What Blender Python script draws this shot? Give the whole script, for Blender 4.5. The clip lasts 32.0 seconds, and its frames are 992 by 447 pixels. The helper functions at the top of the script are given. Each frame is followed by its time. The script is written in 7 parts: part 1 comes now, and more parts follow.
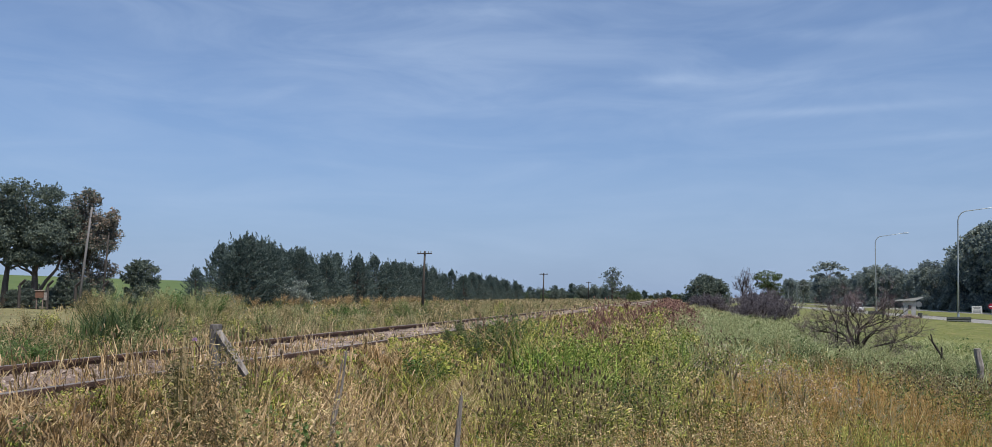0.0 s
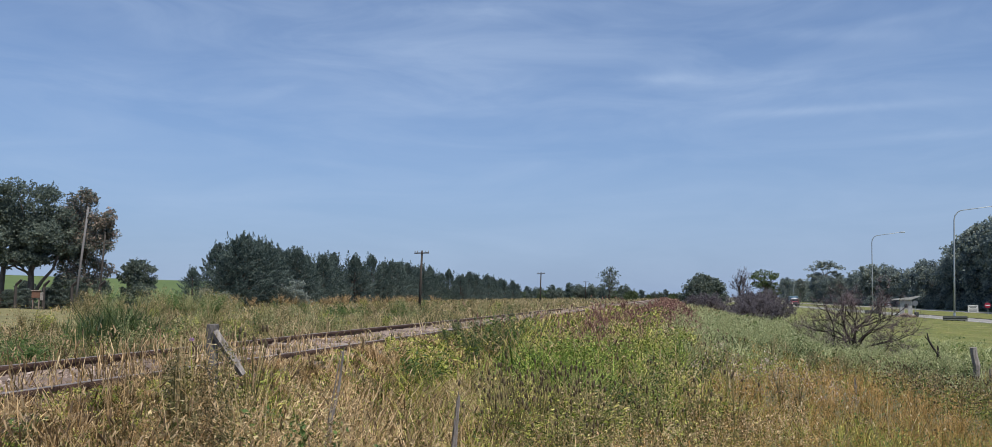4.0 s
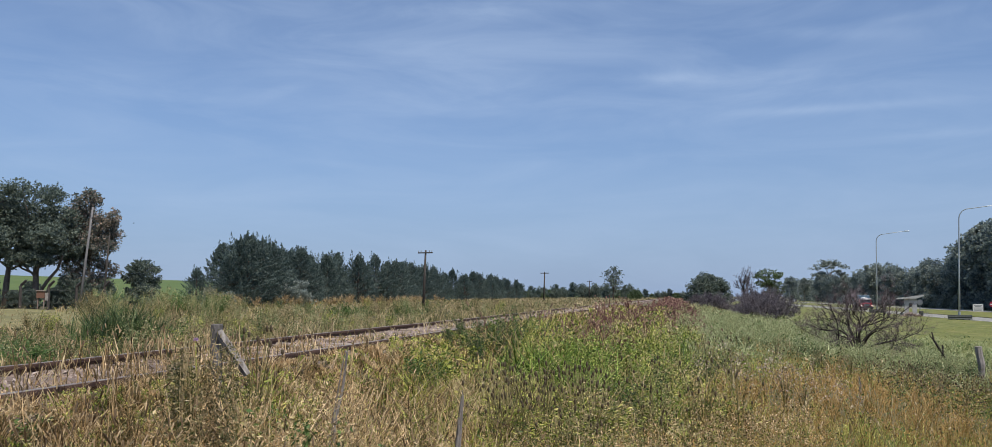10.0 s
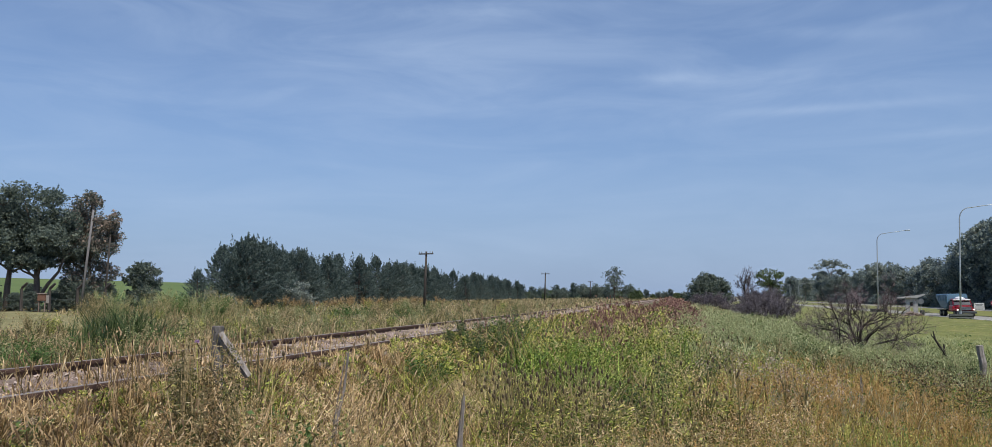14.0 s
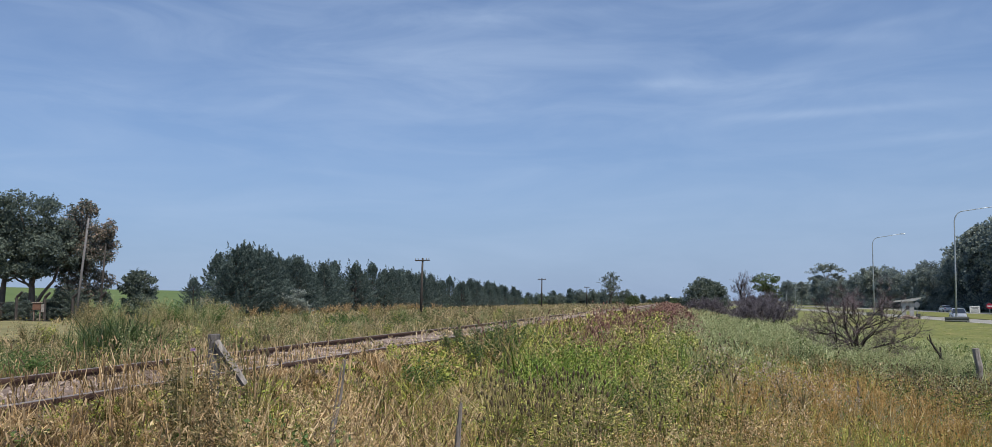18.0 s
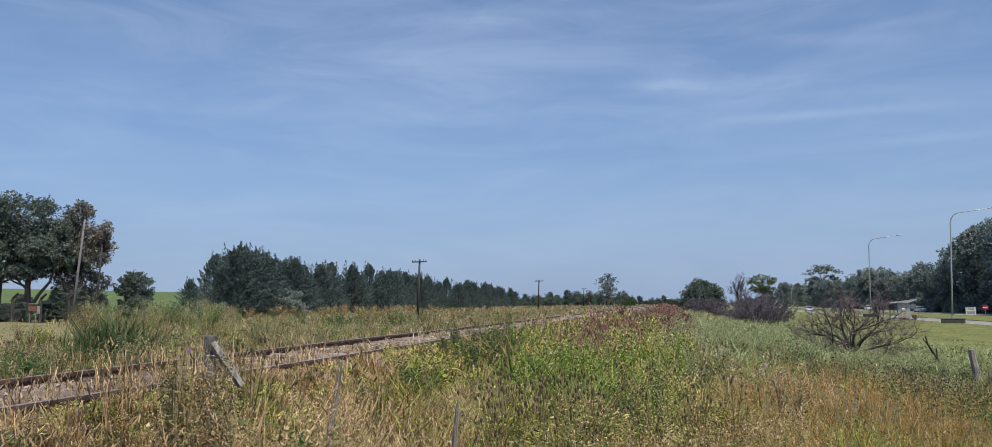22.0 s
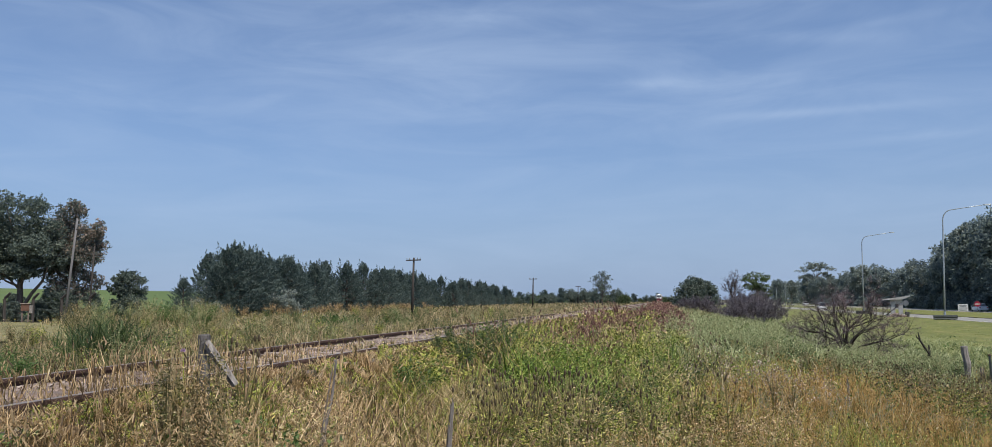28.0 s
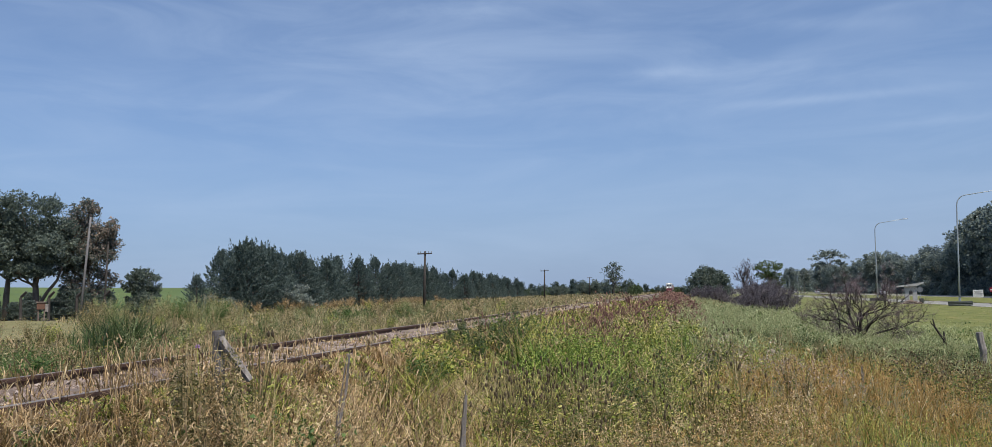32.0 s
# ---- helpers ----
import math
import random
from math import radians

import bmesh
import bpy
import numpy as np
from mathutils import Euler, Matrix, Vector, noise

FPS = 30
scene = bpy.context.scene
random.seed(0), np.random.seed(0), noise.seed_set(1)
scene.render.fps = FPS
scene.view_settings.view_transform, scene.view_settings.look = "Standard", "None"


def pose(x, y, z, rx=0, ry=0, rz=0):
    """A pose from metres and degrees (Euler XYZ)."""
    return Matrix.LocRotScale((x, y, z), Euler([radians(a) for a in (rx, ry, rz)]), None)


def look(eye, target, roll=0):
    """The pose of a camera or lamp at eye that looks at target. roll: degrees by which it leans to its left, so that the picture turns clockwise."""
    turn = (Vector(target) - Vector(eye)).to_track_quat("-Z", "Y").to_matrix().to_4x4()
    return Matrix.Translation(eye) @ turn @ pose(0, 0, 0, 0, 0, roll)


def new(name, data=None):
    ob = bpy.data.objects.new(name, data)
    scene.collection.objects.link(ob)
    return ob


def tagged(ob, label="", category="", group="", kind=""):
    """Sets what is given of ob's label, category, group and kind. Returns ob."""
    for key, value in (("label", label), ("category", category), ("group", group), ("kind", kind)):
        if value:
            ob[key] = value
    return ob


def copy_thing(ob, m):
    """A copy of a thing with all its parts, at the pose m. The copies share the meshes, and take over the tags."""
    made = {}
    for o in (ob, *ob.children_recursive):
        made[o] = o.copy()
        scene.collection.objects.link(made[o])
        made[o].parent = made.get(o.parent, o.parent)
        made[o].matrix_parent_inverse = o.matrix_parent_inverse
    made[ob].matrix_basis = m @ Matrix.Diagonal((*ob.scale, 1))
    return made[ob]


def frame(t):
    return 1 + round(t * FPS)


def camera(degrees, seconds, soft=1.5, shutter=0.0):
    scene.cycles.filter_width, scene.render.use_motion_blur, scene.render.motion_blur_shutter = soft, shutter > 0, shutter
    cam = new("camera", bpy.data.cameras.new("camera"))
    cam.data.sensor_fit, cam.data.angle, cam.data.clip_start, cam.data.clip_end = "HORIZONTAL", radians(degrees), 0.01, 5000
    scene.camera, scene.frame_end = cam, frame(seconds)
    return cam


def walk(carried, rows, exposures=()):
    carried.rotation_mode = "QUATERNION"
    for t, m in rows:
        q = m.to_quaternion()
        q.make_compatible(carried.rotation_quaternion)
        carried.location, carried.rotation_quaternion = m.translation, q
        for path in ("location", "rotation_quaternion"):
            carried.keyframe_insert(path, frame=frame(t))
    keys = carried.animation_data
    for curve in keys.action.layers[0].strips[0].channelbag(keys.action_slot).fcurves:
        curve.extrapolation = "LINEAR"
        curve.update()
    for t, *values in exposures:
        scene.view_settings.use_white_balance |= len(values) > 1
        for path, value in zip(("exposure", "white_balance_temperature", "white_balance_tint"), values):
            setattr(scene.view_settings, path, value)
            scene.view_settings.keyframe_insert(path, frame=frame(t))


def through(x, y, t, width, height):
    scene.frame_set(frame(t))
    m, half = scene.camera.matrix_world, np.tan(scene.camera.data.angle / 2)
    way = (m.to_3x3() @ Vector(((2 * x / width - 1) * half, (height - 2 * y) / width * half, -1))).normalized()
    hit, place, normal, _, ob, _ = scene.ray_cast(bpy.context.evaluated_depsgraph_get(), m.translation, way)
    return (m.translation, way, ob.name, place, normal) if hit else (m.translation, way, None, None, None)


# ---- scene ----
EYE = (0.0, 0.0, 0.618)
cam = camera(64.0, 32.0, soft=0.5)
# seconds, tilt, lean and turn of a camera held by a standing person
TURNS = [
    (0, 95.330, 0.001, 12.930), (0.5, 95.330, 0.003, 12.924), (1, 95.319, 0.035, 13.004), (1.5, 95.330, 0.006, 12.918), (2, 95.330, 0.004, 12.886), (2.5,
    95.330, 0.011, 12.837), (3, 95.330, 0.011, 12.804), (3.5, 95.306, 0.041, 12.770), (5.5, 95.281, 0.064, 12.599), (6, 95.274, 0.051, 12.549), (6.5,
    95.266, -0.007, 12.480), (7, 95.261, 0.024, 12.459), (7.5, 95.267, 0.005, 12.397), (8, 95.258, -0.084, 12.381), (8.5, 95.238, -0.254, 12.792), (9,
    95.260, -0.002, 12.870), (9.5, 95.266, 0.153, 12.828), (10, 95.266, 0.149, 12.992), (10.5, 95.273, 0.162, 13.099), (11, 95.285, 0.119, 13.235), (11.5,
    95.298, 0.110, 13.205), (12, 95.297, 0.109, 13.157), (12.5, 95.304, 0.261, 13.147), (13, 95.323, 0.433, 13.113), (13.5, 95.309, 0.411, 13.090), (14,
    95.326, 0.372, 13.054), (14.5, 95.326, 0.355, 13.003), (16.5, 95.452, 0.402, 12.879), (17, 95.487, 0.504, 12.847), (17.5, 95.638, 0.676, 12.810), (18,
    95.761, 0.736, 12.813), (18.5, 95.788, 0.990, 12.801), (19, 95.818, 0.986, 12.740), (19.5, 95.818, 0.985, 12.746), (20, 95.817, 0.984, 12.701), (20.5,
    95.817, 0.988, 12.674), (21, 95.848, 0.979, 12.690), (21.5, 95.860, 0.942, 12.642), (22, 95.860, 0.745, 12.596), (22.5, 95.835, 0.383, 12.522), (23,
    95.835, 0.209, 12.461), (23.5, 95.841, 0.216, 12.423), (24, 95.860, 0.440, 12.430), (24.5, 95.842, 0.691, 12.410), (25, 95.829, 0.698, 12.378), (25.5,
    95.834, 0.682, 12.322), (27.5, 95.783, 0.937, 12.242), (28, 95.718, 0.921, 12.191), (28.5, 95.709, 1.063, 12.183), (29, 95.729, 1.431, 12.178), (29.5,
    95.695, 1.661, 12.148), (30, 95.695, 1.662, 12.110), (30.5, 95.707, 1.709, 12.085), (31, 95.699, 1.818, 12.167), (31.5, 95.506, 1.799, 12.616), (32,
    95.189, 1.704, 13.035)]
walk(cam, [(t, pose(*EYE, rx, ry, rz)) for t, rx, ry, rz in TURNS])

# ---- light ----
SUN_ELEVATION, SUN_TURN = 58.0, 138.0     # degrees above the ground, and clockwise from +Y
world = bpy.data.worlds.new("sky")
scene.world = world
world.use_nodes = True
wn, wl = world.node_tree.nodes, world.node_tree.links
wn.clear()
sky = wn.new("ShaderNodeTexSky")
sky.sky_type, sky.sun_disc = "NISHITA", False
sky.sun_elevation, sky.sun_rotation = radians(SUN_ELEVATION), radians(SUN_TURN)
sky.air_density, sky.dust_density, sky.ozone_density, sky.altitude = 1.0, 0.6, 2.0, 50
geo_in = wn.new("ShaderNodeTexCoord")
flat = wn.new("ShaderNodeMapping")
flat.inputs["Rotation"].default_value = (0, radians(-3), radians(-13))
flat.inputs["Scale"].default_value = (1.3, 1.2, 6.0)
wl.new(geo_in.outputs["Generated"], flat.inputs["Vector"])
wisps = wn.new("ShaderNodeTexNoise")
wisps.inputs["Scale"].default_value, wisps.inputs["Detail"].default_value = 3.2, 8.0
wisps.inputs["Roughness"].default_value, wisps.inputs["Distortion"].default_value = 0.58, 0.7
wl.new(flat.outputs["Vector"], wisps.inputs["Vector"])
thin = wn.new("ShaderNodeMapRange")
thin.inputs["From Min"].default_value, thin.inputs["From Max"].default_value = 0.36, 0.74
thin.inputs["To Min"].default_value, thin.inputs["To Max"].default_value = 0.03, 0.26
wl.new(wisps.outputs["Fac"], thin.inputs["Value"])


def sky_math(kind, a, b=0.0):
    n = wn.new("ShaderNodeMath")
    n.operation = kind
    for slot, v in zip(n.inputs, (a, b)):
        if isinstance(v, (int, float)):
            slot.default_value = v
        else:
            wl.new(v, slot)
    return n.outputs["Value"]


# long cirrus streaks: bearing, height, half length, half depth (degrees), rise, strength
aim = wn.new("ShaderNodeSeparateXYZ")
wl.new(geo_in.outputs["Generated"], aim.inputs["Vector"])
bearing = sky_math("ARCTAN2", aim.outputs["X"], aim.outputs["Y"])
above = sky_math("ARCSINE", aim.outputs["Z"])
fibre = wn.new("ShaderNodeMapRange")
fibre.inputs["From Min"].default_value, fibre.inputs["From Max"].default_value = 0.34, 0.66
fibre.inputs["To Min"].default_value = 0.35
wl.new(wisps.outputs["Fac"], fibre.inputs["Value"])
cloud = thin.outputs["Result"]
STREAKS = ((10.0, 12.4, 6.5, 0.3, -0.03, 0.34), (3.0, 12.2, 6.0, 0.4, 0.05, 0.12), (-1.6, 15.3, 2.2, 0.34, -0.05, 0.26), (1.0, 15.1, 5.0, 0.6, -0.02, 0.14), (10.5, 17.2, 5.0, 0.45, -0.12, 0.26), (15.0, 17.6, 5.0, 0.3, 0.02, 0.14), (17.0, 10.1, 4.0, 0.3, -0.03, 0.2),
           (-33.0, 18.6, 10.0, 1.5, -0.02, 0.2), (-28.4, 14.3, 1.7, 0.42, 0.3, 0.2), (-40.0, 13.5, 7.0, 0.9, 0.0, 0.16), (-16.0, 17.2, 12.0, 2.8, -0.04, 0.2), (-14.0, 20.3, 8.0, 0.6, 0.03, 0.2), (3.0, 14.8, 14.0, 2.2, 0.0, 0.12),
           (-20.0, 13.6, 11.0, 1.2, 0.03, 0.1), (-25.0, 9.4, 4.0, 0.25, -0.08, 0.1), (8.0, 10.0, 9.0, 0.5, 0.03, 0.09), (6.0, 20.5, 10.0, 1.6, 0.0, 0.14))
for az, el, wide, deep, rise, strength in STREAKS:
    da = sky_math("SUBTRACT", bearing, radians(az))
    de = sky_math("SUBTRACT", sky_math("SUBTRACT", above, radians(el)), sky_math("MULTIPLY", da, rise))
    q = sky_math("ADD", sky_math("POWER", sky_math("ABSOLUTE", sky_math("DIVIDE", da, radians(wide))), 2.0), sky_math("POWER", sky_math("ABSOLUTE", sky_math("DIVIDE", de, radians(deep))), 2.0))
    g = sky_math("MULTIPLY", sky_math("EXPONENT", sky_math("MULTIPLY", q, -1.0)), sky_math("MULTIPLY", fibre.outputs["Result"], strength))
    cloud = sky_math("ADD", cloud, g)
tint = wn.new("ShaderNodeMix")
tint.data_type, tint.blend_type = "RGBA", "MULTIPLY"
tint.inputs["Factor"].default_value = 1.0
tint.inputs["B"].default_value = (0.87, 1.0, 1.2, 1)
wl.new(sky.outputs["Color"], tint.inputs["A"])
veil = wn.new("ShaderNodeMix")
veil.data_type = "RGBA"
veil.inputs["B"].default_value = (4.75, 6.05, 8.2, 1)
wl.new(cloud, veil.inputs["Factor"])
# milky air low over the horizon
split = wn.new("ShaderNodeSeparateXYZ")
wl.new(geo_in.outputs["Generated"], split.inputs["Vector"])
low = wn.new("ShaderNodeMapRange")
low.interpolation_type = "SMOOTHSTEP"
low.inputs["From Min"].default_value, low.inputs["From Max"].default_value = -0.02, 0.27
low.inputs["To Min"].default_value, low.inputs["To Max"].default_value = 0.86, 0.22
wl.new(split.outputs["Z"], low.inputs["Value"])
milky = wn.new("ShaderNodeMix")
milky.data_type = "RGBA"
milky.inputs["B"].default_value = (2.68, 3.72, 5.85, 1)
wl.new(low.outputs["Result"], milky.inputs["Factor"])
wl.new(tint.outputs["Result"], milky.inputs["A"])
wl.new(milky.outputs["Result"], veil.inputs["A"])
back = wn.new("ShaderNodeBackground")
back.inputs["Strength"].default_value = 0.1
wl.new(veil.outputs["Result"], back.inputs["Color"])
wl.new(back.outputs["Background"], wn.new("ShaderNodeOutputWorld").inputs["Surface"])

sun = new("sun", bpy.data.lights.new("sun", "SUN"))
sun.data.energy, sun.data.angle, sun.data.color = 4.5, radians(0.55), (1.0, 0.95, 0.86)
sun_dir = Vector((math.sin(radians(SUN_TURN)) * math.cos(radians(SUN_ELEVATION)),
                  math.cos(radians(SUN_TURN)) * math.cos(radians(SUN_ELEVATION)), math.sin(radians(SUN_ELEVATION))))
sun.matrix_world = look(sun_dir * 100, (0, 0, 0))
scene.view_settings.exposure = 0.0

# ---- materials ----
def material(name, stops, scale=3.0, detail=5.0, rough=0.85, metal=0.0, bump=0.0, bump_scale=40.0, spec=0.3,
             source="noise", fine=0.0, through=0.0, patch=0.0, patch_scale=0.4, stretch=(1, 1, 1), distance=0.01, tuft=0.0):
    """A surface whose colour runs through stops (position, rgb) by a noise, by the piece, or by the leaf or blade;
    fine adds grain, patch a broad change of tone, through lets light pass as a leaf does."""
    m = bpy.data.materials.new(name)
    m.use_nodes = True
    n, l = m.node_tree.nodes, m.node_tree.links
    bsdf = n["Principled BSDF"]
    bsdf.inputs["Roughness"].default_value, bsdf.inputs["Metallic"].default_value = rough, metal
    bsdf.inputs["Specular IOR Level"].default_value = spec
    where = n.new("ShaderNodeTexCoord")
    mapping = n.new("ShaderNodeMapping")
    mapping.inputs["Scale"].default_value = stretch
    l.new(where.outputs["Object"], mapping.inputs["Vector"])

    def grain(size, depth):
        t = n.new("ShaderNodeTexNoise")
        t.inputs["Scale"].default_value, t.inputs["Detail"].default_value, t.inputs["Roughness"].default_value = size, depth, 0.62
        l.new(mapping.outputs["Vector"], t.inputs["Vector"])
        return t.outputs["Fac"]

    if source == "island":
        value = n.new("ShaderNodeNewGeometry").outputs["Random Per Island"]
    elif source == "piece":
        value = n.new("ShaderNodeObjectInfo").outputs["Random"]
    else:
        value = grain(scale, detail)
    if patch:
        both = n.new("ShaderNodeMath")
        both.operation, both.use_clamp = "MULTIPLY_ADD", True
        shift = n.new("ShaderNodeMapRange")
        shift.inputs["From Min"].default_value, shift.inputs["From Max"].default_value = 0.3, 0.7
        shift.inputs["To Min"].default_value, shift.inputs["To Max"].default_value = -patch, patch
        l.new(grain(patch_scale, 2.0), shift.inputs["Value"])
        l.new(value, both.inputs[0])
        both.inputs[1].default_value = 1.0
        l.new(shift.outputs["Result"], both.inputs[2])
        value = both.outputs["Value"]
    if tuft:
        near = n.new("ShaderNodeMapRange")
        near.inputs["From Min"].default_value, near.inputs["From Max"].default_value = 0.34, 0.66
        near.inputs["To Min"].default_value, near.inputs["To Max"].default_value = -tuft, tuft
        l.new(grain(3.6, 2.0), near.inputs["Value"])
        add = n.new("ShaderNodeMath")
        add.use_clamp = True
        l.new(value, add.inputs[0])
        l.new(near.outputs["Result"], add.inputs[1])
        value = add.outputs["Value"]
    ramp = n.new("ShaderNodeValToRGB")
    e = ramp.color_ramp.elements
    while len(e) < len(stops):
        e.new(0.5)
    for k, (at, rgb) in enumerate(stops):
        e[k].position, e[k].color = at, (*rgb, 1)
    l.new(value, ramp.inputs["Fac"])
    colour = ramp.outputs["Color"]
    if fine:
        mix = n.new("ShaderNodeMix")
        mix.data_type, mix.blend_type = "RGBA", "OVERLAY"
        mix.inputs["Factor"].default_value = fine
        g = grain(scale * 14, 3.0)
        l.new(colour, mix.inputs["A"])
        l.new(g, mix.inputs["B"])
        colour = mix.outputs["Result"]
    l.new(colour, bsdf.inputs["Base Color"])
    if bump:
        b = n.new("ShaderNodeBump")
        b.inputs["Strength"].default_value, b.inputs["Distance"].default_value = bump, distance
        l.new(grain(bump_scale, 4.0), b.inputs["Height"])
        l.new(b.outputs["Normal"], bsdf.inputs["Normal"])
    if through:
        t = n.new("ShaderNodeBsdfTranslucent")
        l.new(colour, t.inputs["Color"])
        s = n.new("ShaderNodeMixShader")
        s.inputs["Fac"].default_value = through
        l.new(bsdf.outputs["BSDF"], s.inputs[1])
        l.new(t.outputs["BSDF"], s.inputs[2])
        l.new(s.outputs["Shader"], n["Material Output"].inputs["Surface"])
    return m


def plants(name, *colours, through=0.3, patch=0.25, patch_scale=0.5, rough=0.55, tuft=0.0):
    k = len(colours) - 1
    return material(name, [(0.5 + 0.78 * (i / k - 0.5), c) for i, c in enumerate(colours)], source="island", through=through,
                    patch=patch, patch_scale=patch_scale, rough=rough, spec=0.35, tuft=tuft)


